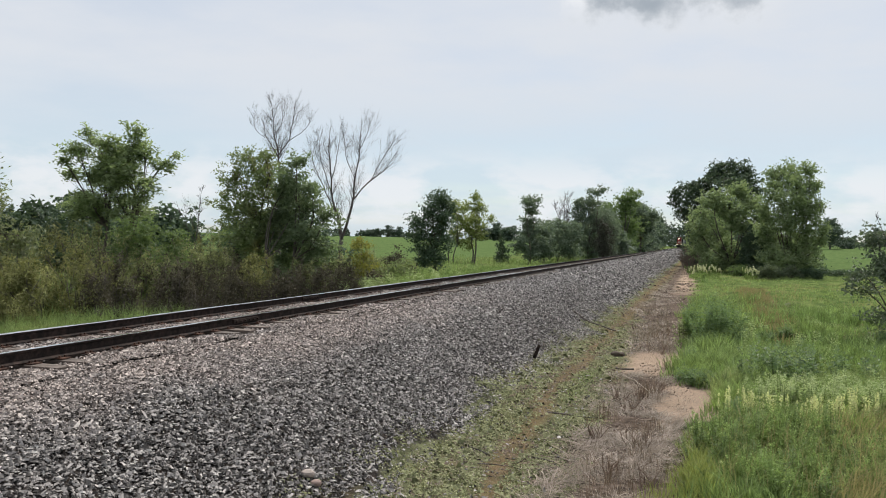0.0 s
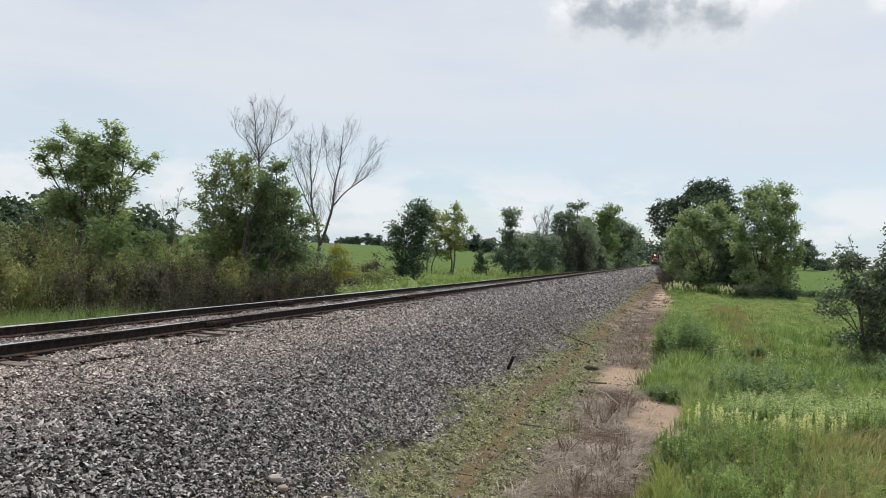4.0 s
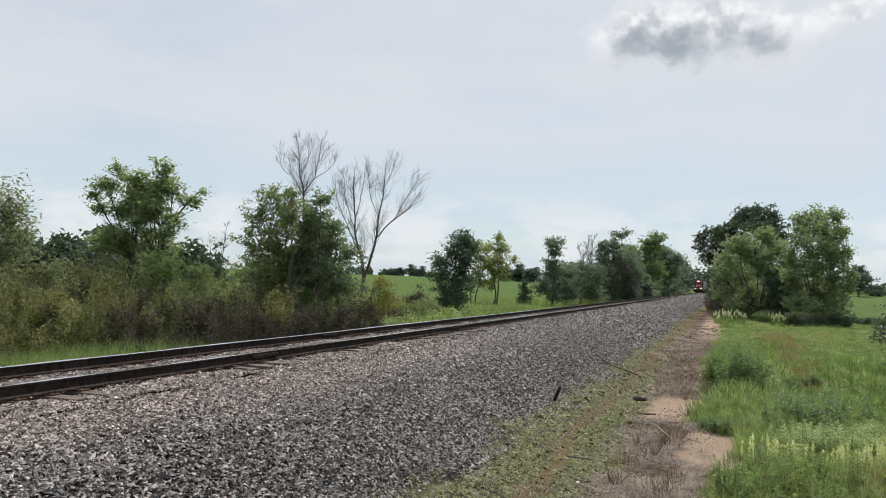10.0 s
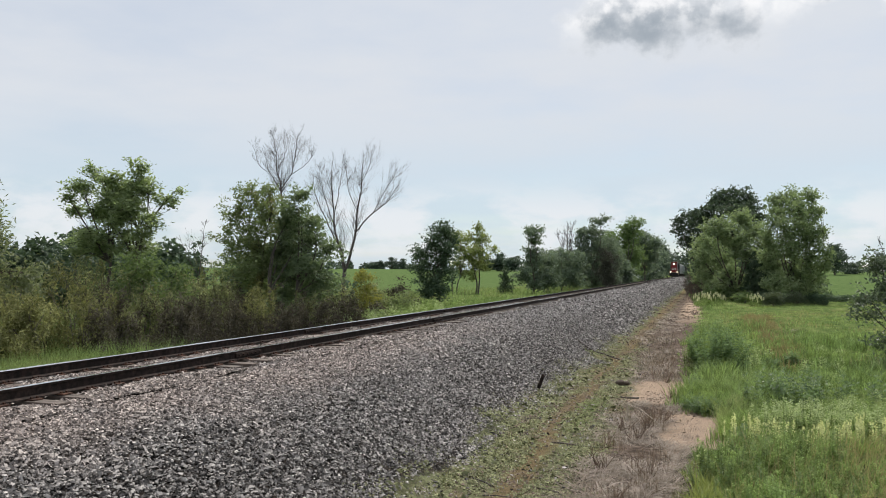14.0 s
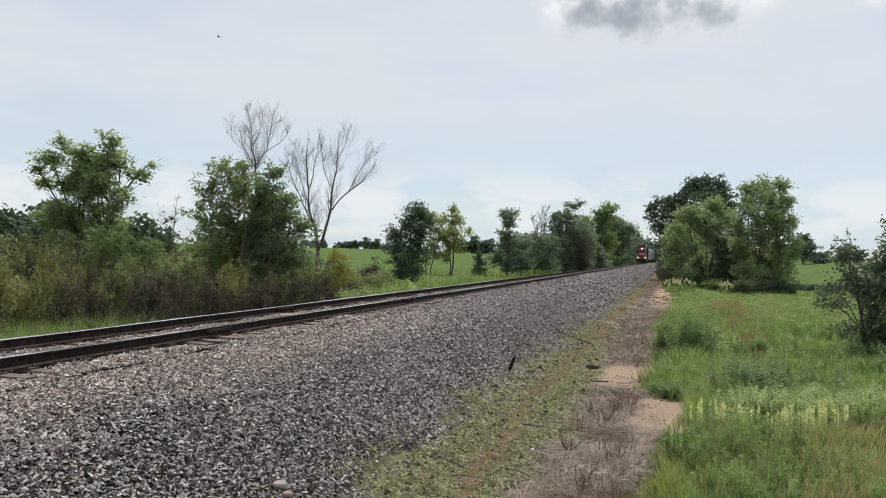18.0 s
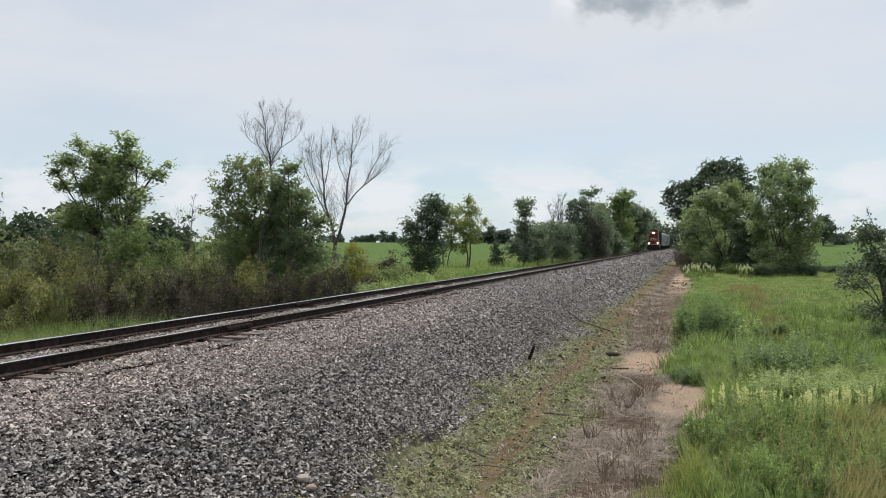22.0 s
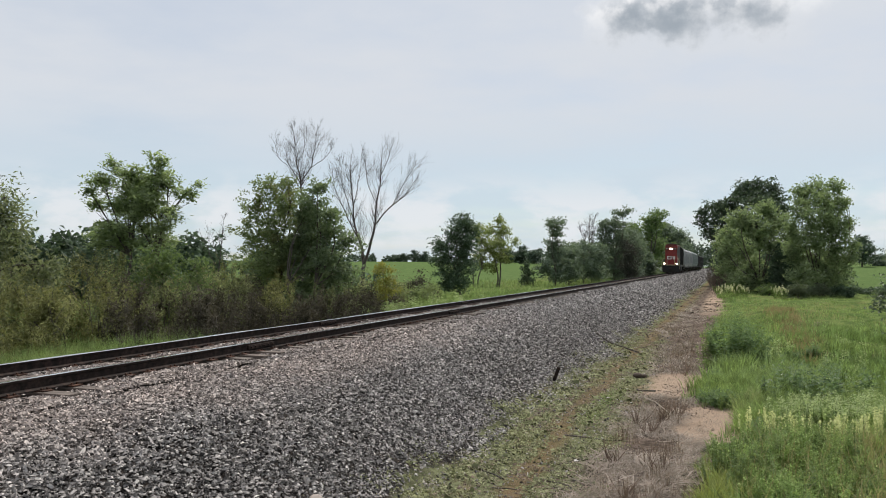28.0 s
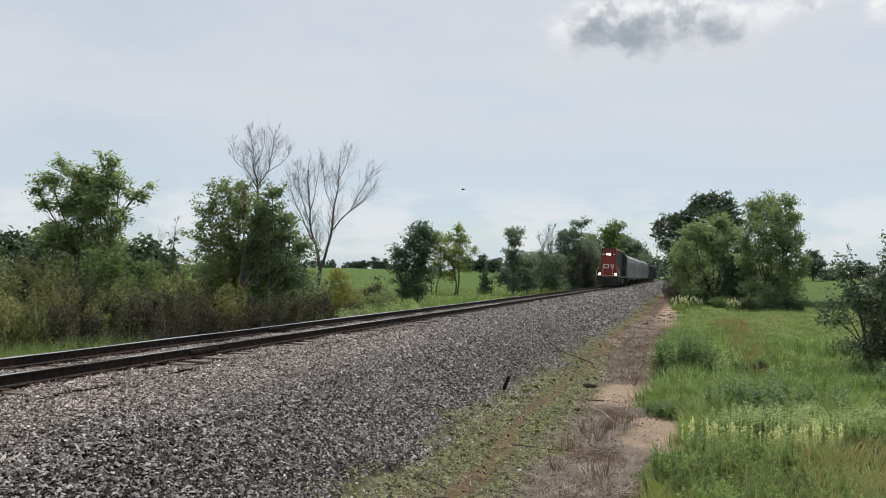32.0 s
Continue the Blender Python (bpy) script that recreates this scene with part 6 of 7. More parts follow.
def far_woods():
    """Tree lines along the skyline."""
    rng = np.random.default_rng(77)
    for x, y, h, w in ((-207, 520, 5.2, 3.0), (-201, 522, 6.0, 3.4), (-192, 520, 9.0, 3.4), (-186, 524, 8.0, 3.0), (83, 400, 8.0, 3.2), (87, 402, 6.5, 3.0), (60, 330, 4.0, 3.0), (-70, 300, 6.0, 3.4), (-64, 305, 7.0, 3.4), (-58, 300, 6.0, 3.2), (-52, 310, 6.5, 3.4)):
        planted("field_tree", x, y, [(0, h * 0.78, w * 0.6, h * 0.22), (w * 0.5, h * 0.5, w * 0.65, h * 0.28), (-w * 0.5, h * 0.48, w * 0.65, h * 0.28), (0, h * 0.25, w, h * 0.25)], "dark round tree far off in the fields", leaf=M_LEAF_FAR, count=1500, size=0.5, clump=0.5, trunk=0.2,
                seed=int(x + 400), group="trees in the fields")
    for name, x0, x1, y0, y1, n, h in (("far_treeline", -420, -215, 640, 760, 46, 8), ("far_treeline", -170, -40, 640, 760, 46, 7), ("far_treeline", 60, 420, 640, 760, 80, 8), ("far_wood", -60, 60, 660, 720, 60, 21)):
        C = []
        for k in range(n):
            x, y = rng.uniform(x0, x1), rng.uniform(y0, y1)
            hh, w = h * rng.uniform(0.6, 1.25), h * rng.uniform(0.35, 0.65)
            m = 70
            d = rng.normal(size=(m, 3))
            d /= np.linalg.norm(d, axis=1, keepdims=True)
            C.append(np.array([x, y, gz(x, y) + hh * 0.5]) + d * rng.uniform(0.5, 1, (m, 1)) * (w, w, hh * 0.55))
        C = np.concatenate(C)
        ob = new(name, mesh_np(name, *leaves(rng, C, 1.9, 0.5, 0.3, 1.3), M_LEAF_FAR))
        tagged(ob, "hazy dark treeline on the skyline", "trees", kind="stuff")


trees_left()
shrub_mass()
trees_right()
brush_heaps()
far_woods()


# ---- grass and weeds ----
def grass_patch(name, rng, n, x0, x1, y0, y1, height, width, mat, label, test=None, lean=0.35, tilt=None, power=1.3, rise=1.0):
    x = rng.uniform(x0, x1, n)
    y = y0 + (y1 - y0) * rng.uniform(0, 1, n) ** power
    thick = fbm(x, y, 1.3, 20) * 0.35 + fbm(x, y, 0.4, 21) * 0.35
    keep = rng.uniform(-0.6, 0.6, n) < thick + 0.35
    if test is not None:
        keep &= test(x, y)
    x, y, thick = x[keep], y[keep], thick[keep]
    P = np.stack([x, y, ground_z(x, y) - 0.01], 1)
    P[:, 2] += 0.02 * (rise < 0.5)
    V, F = blades(rng, P, height * (1 + 0.45 * thick), width, lean, tilt, rise)
    return tagged(new(name, mesh_np(name, V, F, mat)), label, "grass", kind="stuff")


def lying_straw(rng, n, count, x0, x1, y0, y1, length, width, mat, label, test):
    """Clumps of long dead stems, blown over and lying across one another."""
    x, y = rng.uniform(x0, x1, n), y0 + (y1 - y0) * rng.uniform(0, 1, n) ** 1.2
    keep = test(x, y)
    x, y = np.repeat(x[keep], count), np.repeat(y[keep], count)
    way = np.repeat(rng.normal(0.2, 1.1, keep.sum()), count) + rng.normal(size=len(x)) * 0.55
    x, y = x + rng.normal(size=len(x)) * 0.10, y + rng.normal(size=len(y)) * 0.13
    ln, up = length * rng.uniform(0.35, 1.3, len(x)), rng.uniform(0.0, 1, len(x)) ** 2 * 0.08
    d = np.stack([np.sin(way), np.cos(way), 0 * x], 1)
    side = np.stack([np.cos(way), -np.sin(way), 0 * x], 1) * (width * rng.uniform(0.4, 1.1, len(x)))[:, None] / 2
    A = np.stack([x, y, ground_z(x, y) + 0.01], 1)
    M = A + d * ln[:, None] * 0.5 + side * rng.normal(size=(len(x), 1)) * 6
    M[:, 2] = ground_z(M[:, 0], M[:, 1]) + 0.03 + up
    E = A + d * ln[:, None]
    E[:, 2] = ground_z(E[:, 0], E[:, 1]) + 0.015 + up * rng.uniform(0, 1.3, len(x))
    V = np.stack([A - side, A + side, M - side, M + side, E], 1).reshape(-1, 3)
    i = np.arange(len(x))[:, None] * 5
    F = np.concatenate([i + np.array([[0, 1, 3]]), i + np.array([[0, 3, 2]]), i + np.array([[2, 3, 4]])])
    return tagged(new("dry_straw", mesh_np("dry_straw", V, F, mat)), label, "grass", kind="stuff")


def earth_edge(x, y):
    """Where the meadow begins beside the bare earth."""
    return 8.75 + 0.6 * np.clip((15.0 - y) / 1.5, 0, 1) + 0.32 * fbm(x * 0, y, 0.9, 30) + 0.2 * fbm(x, y, 4.0, 31) + 0.95 * np.exp(-((y - 18.3 + 0.3 * fbm(x, y, 2.0, 32)) / 1.9) ** 4)


def tuft_field(rng, x, y, count, radius, height, width, mat, label, lean=0.7, name="meadow_grass"):
    return tagged(new(name, mesh_np(name, *tufts(rng, x, y, count, radius, np.maximum(height, 0.06), width, lean), mat)), label, "grass", kind="stuff")


def spot(rng, n, cx, cy, rx, ry):
    """Random places in a soft oval."""
    a, r = rng.uniform(0, 2 * np.pi, n), np.sqrt(rng.uniform(0, 1, n)) * (1 + 0.15 * rng.normal(size=n))
    return cx + rx * r * np.cos(a), cy + ry * r * np.sin(a)


def build_grass():
    rng = np.random.default_rng(5)
    right = lambda x, y: x > earth_edge(x, y)
    bare = lambda x, y: (((x - 7.9) / 1.2) ** 2 + ((y - 24.3) / 2.1) ** 2 + 0.3 * fbm(x, y, 2.2, 52) < 0.9) | (((x - 9.15) / 0.8) ** 2 + ((y - 18.4) / 2.5) ** 2 + 0.3 * fbm(x, y, 2.2, 59) < 0.9)
    # the meadow, told apart patch by patch: sunny yellow-green, deep green, pale seeding, and short dark hollows between
    for n, x0, x1, y0, y1, count, h, w, rad in ((1300, 8.3, 17, -9, 8.4, 12, 0.30, 0.016, 0.07), (4300, 8.3, 17, 8.4, 24, 13, 0.30, 0.015, 0.055), (3900, 8.3, 27, 24, 48, 12, 0.34, 0.026, 0.10), (4200, 8.0, 42, 48, 106, 8, 0.15, 0.032, 0.26)):
        x = rng.uniform(x0, x1, n)
        y = y0 + (y1 - y0) * rng.uniform(0, 1, n) ** 1.25
        k = 1.0 if y0 < 20 else 0.55
        swell = 0.5 * fbm(x, y, 0.7 * k, 24) + 0.7 * fbm(x, y, 2.6 * k, 27)
        tone = fbm(x, y, 0.55 * k, 22) + 0.6 * fbm(x, y, 2.3 * k, 25) + 0.45 * rng.normal(size=n) + (0.35 if y0 > 40 else 0.1)
        keep = right(x, y) & (swell + 0.4 * rng.uniform(-1, 1, n) > -0.5)
        height = h * (0.74 + 0.35 * rng.uniform(0, 1, n) + 0.95 * swell)
        for mat, lo, hi, label in ((M_GRASS_DEEP, -9, -0.12, "deep green meadow grass in tufts"), (M_GRASS, -0.12, 0.55 if y0 < 24 else 1.1, "lush yellow-green meadow grass in tufts"), (M_GRASS_SUN, 0.55 if y0 < 24 else 1.1, 9, "bright sunny yellow-green grass in tufts")):
            g = keep & (tone > lo) & (tone <= hi)
            tuft_field(rng, x[g], y[g], count, rad, height[g], w, mat, label)
    # arching long grass beside the bare earth
    for n, cx, cy, rx, ry, h, mat, label in ((150, 10.2, 19.6, 0.75, 1.5, 0.52, M_GRASS, "long arching bright green grass"), (170, 10.3, 22.6, 1.0, 1.5, 0.50, M_GRASS, "long arching green grass"), (110, 9.3, 22.8, 0.5, 1.5, 0.42, M_GRASS_SUN, "bright grass at the edge of the bare earth"),
                                             (120, 10.0, 17.6, 0.5, 0.8, 0.42, M_GRASS_SUN, "bright arching grass clump"), (150, 12.8, 19.6, 1.3, 1.2, 0.5, M_GRASS, "long meadow grass"), (260, 13.2, 25.0, 2.4, 2.4, 0.45, M_GRASS_SUN, "sunny long grass"),
                                             (90, 10.2, 13.4, 0.9, 1.5, 0.30, M_GRASS_DEEP, "rank deep green grass"), (90, 10.0, 11.6, 0.7, 0.9, 0.38, M_GRASS, "rank green grass"), (90, 9.25, 12.6, 0.32, 0.9, 0.34, M_GRASS_LEMON, "lemon yellow grass at the edge of the straw")):
        x, y = spot(rng, n, cx, cy, rx, ry)
        g = right(x, y)
        tuft_field(rng, x[g], y[g], 14, 0.05, h * rng.uniform(0.7, 1.15, g.sum()), 0.014, mat, label, 0.9, "long_grass")
    # a streak of rusty seeding grass, and tan heads over the lower meadow
    x, y = spot(rng, 420, 12.4, 50, 0.75, 17)
    x += (y - 52) * 0.012
    tuft_field(rng, x, y, 9, 0.14, 0.36 * rng.uniform(0.6, 1.2, len(x)), 0.024, M_GRASS_RUST, "rusty brown seeding grass in the meadow", 0.6, "seed_grass")
    tan = lambda x, y: (x > 10.4) & (fbm(x, y, 0.7, 40) + 0.4 * fbm(x, y, 2.0, 41) > 0.2)
    grass_patch("seed_grass", rng, 18000, 10.6, 15, 8.5, 17.5, 0.58, 0.009, M_GRASS_TAN, "tall tan seeding grass leaning over", lambda x, y: (x > 11.0 + 0.5 * fbm(x, y, 1.0, 44)) & (y < 16.2 + 0.5 * (x - 12)) & (fbm(x, y, 1.6, 45) > -0.35), 0.8, (0.45, -0.15, 0))
    grass_patch("seed_grass", rng, 700, 9.5, 11.6, 11.5, 15.6, 0.7, 0.008, M_GRASS_TAN, "thin tan seed stems through the leafy weeds", None, 0.5)
    grass_patch("seed_grass", rng, 9000, 9.5, 22, 24, 75, 0.30, 0.012, M_GRASS_TAN, "tan seeding grass in the meadow", lambda x, y: right(x, y) & tan(x, y), 0.7)
    grass_patch("ditch_grass", rng, 18000, -11.5, -5.6, 4, 23, 0.80, 0.022, M_GRASS, "tall green grass in the ditch", lambda x, y: y < 21.5 - 0.6 * (x + 8), 0.3)
    grass_patch("ditch_grass", rng, 22000, -9.6, -5.1, 7, 21.5, 0.85, 0.013, M_GRASS, "bright green grass beside the ballast", None, 0.5)
    grass_patch("ditch_grass", rng, 13000, -26, -5.0, 38, 118, 0.5, 0.04, M_GRASS, "tall green grass beside the track", None, 0.3)
    grass_patch("ditch_grass", rng, 14000, -14, -5.0, 33, 90, 0.45, 0.04, M_GRASS_DEEP, "deep green weedy grass beside the track", None, 0.5)
    grass_patch("ditch_grass", rng, 6000, -30, -11, 12, 36, 1.0, 0.03, M_GRASS_DEEP, "tall rank grass under the scrub", None, 0.4)
    grass_patch("ditch_grass", rng, 7000, -12, -4.4, 118, 330, 0.8, 0.10, M_GRASS, "green grass along the track", None, 0.3)
    grass_patch("strip_weeds", rng, 9000, 6.4, 10, 72, 140, 0.42, 0.05, M_GRASS_DEEP, "rank weeds at the end of the bare strip", lambda x, y: (fbm(x, y, 0.35, 66) + 0.5 * fbm(x, y, 1.2, 67) > 0.05) & (x > 8.9 - (y - 70) * 0.03), 0.6)
    lying_straw(rng, 60, 12, 6.8, 9.8, 16.2, 26.5, 0.30, 0.007, M_STRAW_GREY, "thin scattered straw on the bare earth", bare)
    lying_straw(rng, 46, 12, 6.8, 9.8, 16.2, 26.5, 0.26, 0.007, M_GRASS_DRY, "thin scattered pale straw on the bare earth", bare)
    for n, cx, cy, rx, ry, h in ((20, 8.2, 19.0, 0.32, 1.1, 0.40), (9, 7.8, 16.6, 0.5, 0.7, 0.34), (46, 8.2, 11.9, 0.75, 1.7, 0.34), (12, 8.4, 15.0, 0.35, 0.8, 0.3)):
        x, y = spot(rng, n, cx, cy, rx, ry)
        tuft_field(rng, x, y, 11, 0.05, h * rng.uniform(0.5, 1.2, n), 0.006, M_STUBBLE, "upright russet dead stalks", 0.3, "stubble")
    grass_patch("lemon_grass", rng, 2400, 8.4, 9.7, 10.8, 14.8, 0.32, 0.010, M_GRASS_LEMON, "bright yellow-green grass at the edge of the straw", lambda x, y: fbm(x, y, 1.8, 70) + 1.6 * (x - 9.0) > 0.0, 0.5)
    lying_straw(rng, 34, 24, 11.8, 14.2, 41, 50, 0.6, 0.03, M_STRAW_GREY, "patch of grey dead grass in the meadow", lambda x, y: (x - 13) ** 2 + (y - 45.5) ** 2 / 9 < 1.2)
    # moss cushions and litter on the strip below the ballast
    trail = lambda y: 6.6 - 0.5 * np.clip((y - 10) / 7, 0, 1) + 0.12 * np.sin(y * 0.9)
    for n, size, high, seed, mat, label in ((62000, 0.026, 0.05, 50, M_MOSS, "short pale moss and sparse turf"), (16000, 0.022, 0.035, 56, M_STRAW_GREY, "brown crumbs of litter on the moss")):
        x, y = rng.uniform(4.5, 7.7, n), 7.5 + 30 * rng.uniform(0, 1, n) ** 1.4
        lump = fbm(x, y, 2.4, seed) + 0.8 * fbm(x, y, 7.0, seed + 1)
        keep = (lump + 0.35 * rng.normal(size=n) > -0.45) & (x > 4.9 + 0.35 * fbm(x * 0, y, 0.7, 9) + 0.3 * rng.normal(size=n)) & (np.abs(x - trail(y)) > 0.16 * rng.uniform(0, 1.6, n)) & (x < 7.4 - 0.6 * np.clip((y - 14) / 12, 0, 1) + 0.3 * rng.normal(size=n))
        x, y, lump = x[keep], y[keep], lump[keep]
        C = np.stack([x, y, ground_z(x, y) + rng.uniform(0, 1, len(x)) * (0.012 + high * np.clip(lump, 0, 1.2))], 1)
        tagged(new("moss_tufts", mesh_np("moss_tufts", *leaves(rng, C, size, 0.6, 0.35, 1.5), mat)), label, "moss", kind="stuff")
    dome = np.array([(1, 0, -0.4), (0.3, 0.95, -0.4), (-0.8, 0.6, -0.4), (-0.8, -0.6, -0.4), (0.3, -0.95, -0.4), (0.1, 0.05, 0.75)])
    for n, y0, y1, size in ((15000, 7.8, 17, 0.026), (11000, 17, 34, 0.036)):
        x, y = rng.uniform(4.7, 7.5, n), rng.uniform(y0, y1, n)
        keep = (fbm(x, y, 2.4, 50) + 0.8 * fbm(x, y, 7.0, 51) + 0.5 * rng.normal(size=n) > -0.2) & (x > 4.95 + 0.35 * fbm(x * 0, y, 0.7, 9)) & (np.abs(x - trail(y)) > 0.2 * rng.uniform(0, 1.6, n)) & (x < 7.3 - 0.6 * np.clip((y - 14) / 12, 0, 1) + 0.3 * rng.normal(size=n))
        x, y = x[keep], y[keep]
        V, F = scatter_stones(rng, np.stack([x, y, ground_z(x, y) + 0.1 * size], 1), size, dome, [(0, 1, 5), (1, 2, 5), (2, 3, 5), (3, 4, 5), (4, 0, 5)])
        tagged(new("moss_cushions", mesh_np("moss_cushions", V, F, M_CUSHION, True)), "small olive cushions of moss", "moss", kind="stuff")
    for mat, label in ((M_GRASS_DRY, "thin pale straws strewn on the moss"), (M_STRAW_GREY, "thin grey twigs strewn on the moss")):
        lying_straw(rng, 120, 7, 5.0, 7.4, 8.5, 28, 0.22, 0.006, mat, label, lambda x, y: x > 5.1 + 0.3 * fbm(x * 0, y, 0.7, 9))
    x, y = spot(rng, 260, 6.55, 20.0, 0.28, 2.6)
    tuft_field(rng, x, y, 9, 0.06, 0.05 * rng.uniform(0.6, 1.2, len(x)), 0.006, M_GRASS, "bright low turf beside the trodden trail", 1.0, "low_turf")
    grass_patch("moss_tufts", rng, 9000, 4.8, 7.6, 7.5, 34, 0.05, 0.007, M_GRASS_TAN, "sparse short green turf", lambda x, y: fbm(x, y, 1.3, 57) + 0.5 * fbm(x, y, 4.0, 58) > 0.25, 0.9)
    dry = lambda x, y: (np.abs(x - 8.0 - 0.25 * fbm(x * 0, y, 0.6, 51) + 0.9 * np.clip((y - 18) / 25, 0, 1)) < 0.86) & (fbm(x, y, 1.6, 54) + 0.5 * fbm(x, y, 4.0, 55) > -0.35) & ~bare(x, y)
    for mat, label in ((M_GRASS_DRY, "flattened pale dry straw on bare earth"), (M_STRAW_GREY, "flattened grey-brown dead straw on bare earth")):
        grass_patch("dry_straw", rng, 1700, 6.5, 9.1, 8.5, 26, 0.22, 0.006, mat, label, dry, 1.7, (0.2, 0.15, 0), rise=0.25)
        lying_straw(rng, 420, 21, 6.7, 9.1, 8.8, 26, 0.55, 0.011, mat, label, dry)
        lying_straw(rng, 46, 9, 7.1, 8.8, 13.0, 20.5, 0.7, 0.022, mat, label, dry)
        lying_straw(rng, 230, 22, 5.9, 8.7, 26, 72, 0.75, 0.014, mat, label, dry)
    # dead stems in loose fans, half blown over
    for n, cx, cy, rx, ry, h, mat, label in ((26, 7.55, 32.0, 0.5, 3.2, 0.42, M_GRASS_DRY, "fans of pale dead stems, half blown over"), (34, 7.6, 31.0, 0.7, 4.5, 0.36, M_STUBBLE, "russet dead stems standing thin on the bare earth"), (26, 7.3, 40.0, 0.8, 5.0, 0.36, M_STRAW_GREY, "fans of grey dead stems on the bare earth"), (12, 8.3, 27.0, 0.4, 1.2, 0.4, M_GRASS_DRY, "fans of pale dead stems beside the weedy bush")):
        x, y = spot(rng, n, cx, cy, rx, ry)
        tuft_field(rng, x, y, 8, 0.10, h * rng.uniform(0.6, 1.2, n), 0.013, mat, label, 1.6, "dead_stems")


def sown(kinds, rng, places):
    """Sets the first plants and then copies of them at the places."""
    for k, (x, y) in enumerate(places):
        m = pose(x, y, gz(x, y), 0, 0, float(rng.uniform(0, 360)))
        if k < len(kinds):
            kinds[k].matrix_basis = m
        else:
            copy_thing(kinds[k % len(kinds)], m)


def weed_plants():
    """Leafy weeds and pale flower spikes in the meadow."""
    rng = np.random.default_rng(9)
    inside = lambda n, cx, cy, rx, ry: [(float(a), float(b)) for a, b in zip(*spot(rng, n, cx, cy, rx, ry)) if a > float(earth_edge(a, b)) - 0.1]
    # cream spikes in a row, pale leafy stand behind them
    sown([stem_plant("flower_weed", 10.2, 16.2, 0.52, 0.15, 5, 7, 0.07, 0.022, M_HERB_PALE, "clump of pale cream flower spikes in the meadow", "pale flower spikes", 300 + k, spike=0.27, petal=0.024) for k in range(3)], rng,
         [(9.75 + 2.5 * (k / 25) + float(rng.normal() * 0.08), 15.9 + 0.35 * math.sin(k * 0.9) + 0.02 * k + float(rng.normal() * 0.15)) for k in range(26)])
    sown([stem_plant("pale_herb", 11.8, 18.5, 0.82, 0.28, 9, 15, 0.095, 0.038, M_HERB_PALE, "pale grey-green leafy herb in the meadow", "pale herbs", 306 + k) for k in range(3)], rng,
         inside(44, 11.9, 18.0, 1.4, 1.2) + inside(10, 13.6, 18.6, 0.8, 1.2))
    # broad dark leaves
    sown([stem_plant("broad_herb", 11.0, 21.6, 1.0, 0.28, 7, 9, 0.18, 0.08, M_HERB_DARK, "tall broad-leaved dark green herb in the grass", "broad-leaved herbs", 312 + k, droop=0.15) for k in range(3)], rng,
         [(10.9, 21.6), (10.7, 22.3), (11.3, 21.2), (11.5, 20.9), (11.0, 20.6), (11.9, 20.8), (12.5, 21.8), (10.3, 20.4), (10.8, 20.9), (11.2, 22.0), (11.7, 21.5), (10.6, 21.3), (12.2, 20.3), (11.5, 19.9), (12.9, 20.6), (13.4, 23.0), (14.6, 24.5), (12.0, 24.4), (15.2, 26.2), (14.9, 29.5), (15.6, 30.2)])
    sown([stem_plant("leafy_tuft", 9.2, 20.5, 0.42, 0.34, 22, 7, 0.13, 0.06, M_HERB_DARK, "dense dark green leafy tuft beside the bare earth", "leafy tufts", 340 + k, droop=0.2) for k in range(2)], rng,
         [(9.15, 20.6), (9.45, 20.2), (8.95, 21.2), (9.9, 16.6), (9.0, 24.8), (9.1, 32.0), (8.9, 34.0), (10.9, 30.6), (11.6, 31.6), (12.3, 32.3)])
    # the tall fine-leaved stand at the foot of the flowers
    sown([stem_plant("leafy_weed", 10.4, 13.4, 0.44 + 0.14 * k, 0.24, 9, 17, 0.09, 0.03, (M_WEED, M_BUSH, M_GRASS_SUN, M_WEED)[k], "tall fine-leaved green weed in the meadow", "leafy weeds", 320 + k, droop=0.15) for k in range(4)], rng,
         inside(104, 10.4, 13.4, 1.1, 2.0) + inside(26, 11.6, 12.4, 1.0, 1.4) + inside(10, 13.2, 16.8, 1.2, 0.9))
    sown([stem_plant("meadow_weed", 11, 25, 0.5, 0.22, 6, 8, 0.10, 0.035, (M_WEED, M_HERB_PALE)[k % 2], "leafy green weed standing out of the grass", "meadow weeds", 326 + k) for k in range(4)], rng,
         inside(40, 13.0, 24.0, 2.6, 3.4) + inside(26, 13.5, 32, 3.0, 5.0) + inside(14, 10.6, 27, 0.9, 3.0))
    # bright weeds along the foot of the scrub
    sown([stem_plant("trackside_weed", -8, 40, 1.35, 0.55, 14, 10, 0.17, 0.07, (M_WEED, M_HERB_PALE, M_WEED)[k], "bright leafy weed on the far side of the track", "trackside weeds", 330 + k) for k in range(3)], rng,
         [(-7.6 + float(rng.uniform(-1.6, 1.0)), 36.5 + 0.45 * k + float(rng.uniform(-0.5, 0.5))) for k in range(44)])
    # the big weedy bush by the bare earth
    stem_plant("weed_bush", 9.65, 28.4, 1.66, 1.14, 92, 17, 0.20, 0.085, M_HERB_DARK, "dark green weedy bush of tall stems beside bare earth", "", 150, "bush", low=0.03)
    for k, (x, y, h) in enumerate(((8.75, 28.4, 1.25), (10.65, 28.9, 1.1), (10.2, 29.8, 1.45))):
        stem_plant("weed_bush", x, y, h, 0.40, 15, 13, 0.14, 0.046, (M_WEED, M_HERB_PALE, M_WEED)[k], "lighter green leafy weeds beside the dark bush", "weeds beside the bush", 152 + k, "bush")
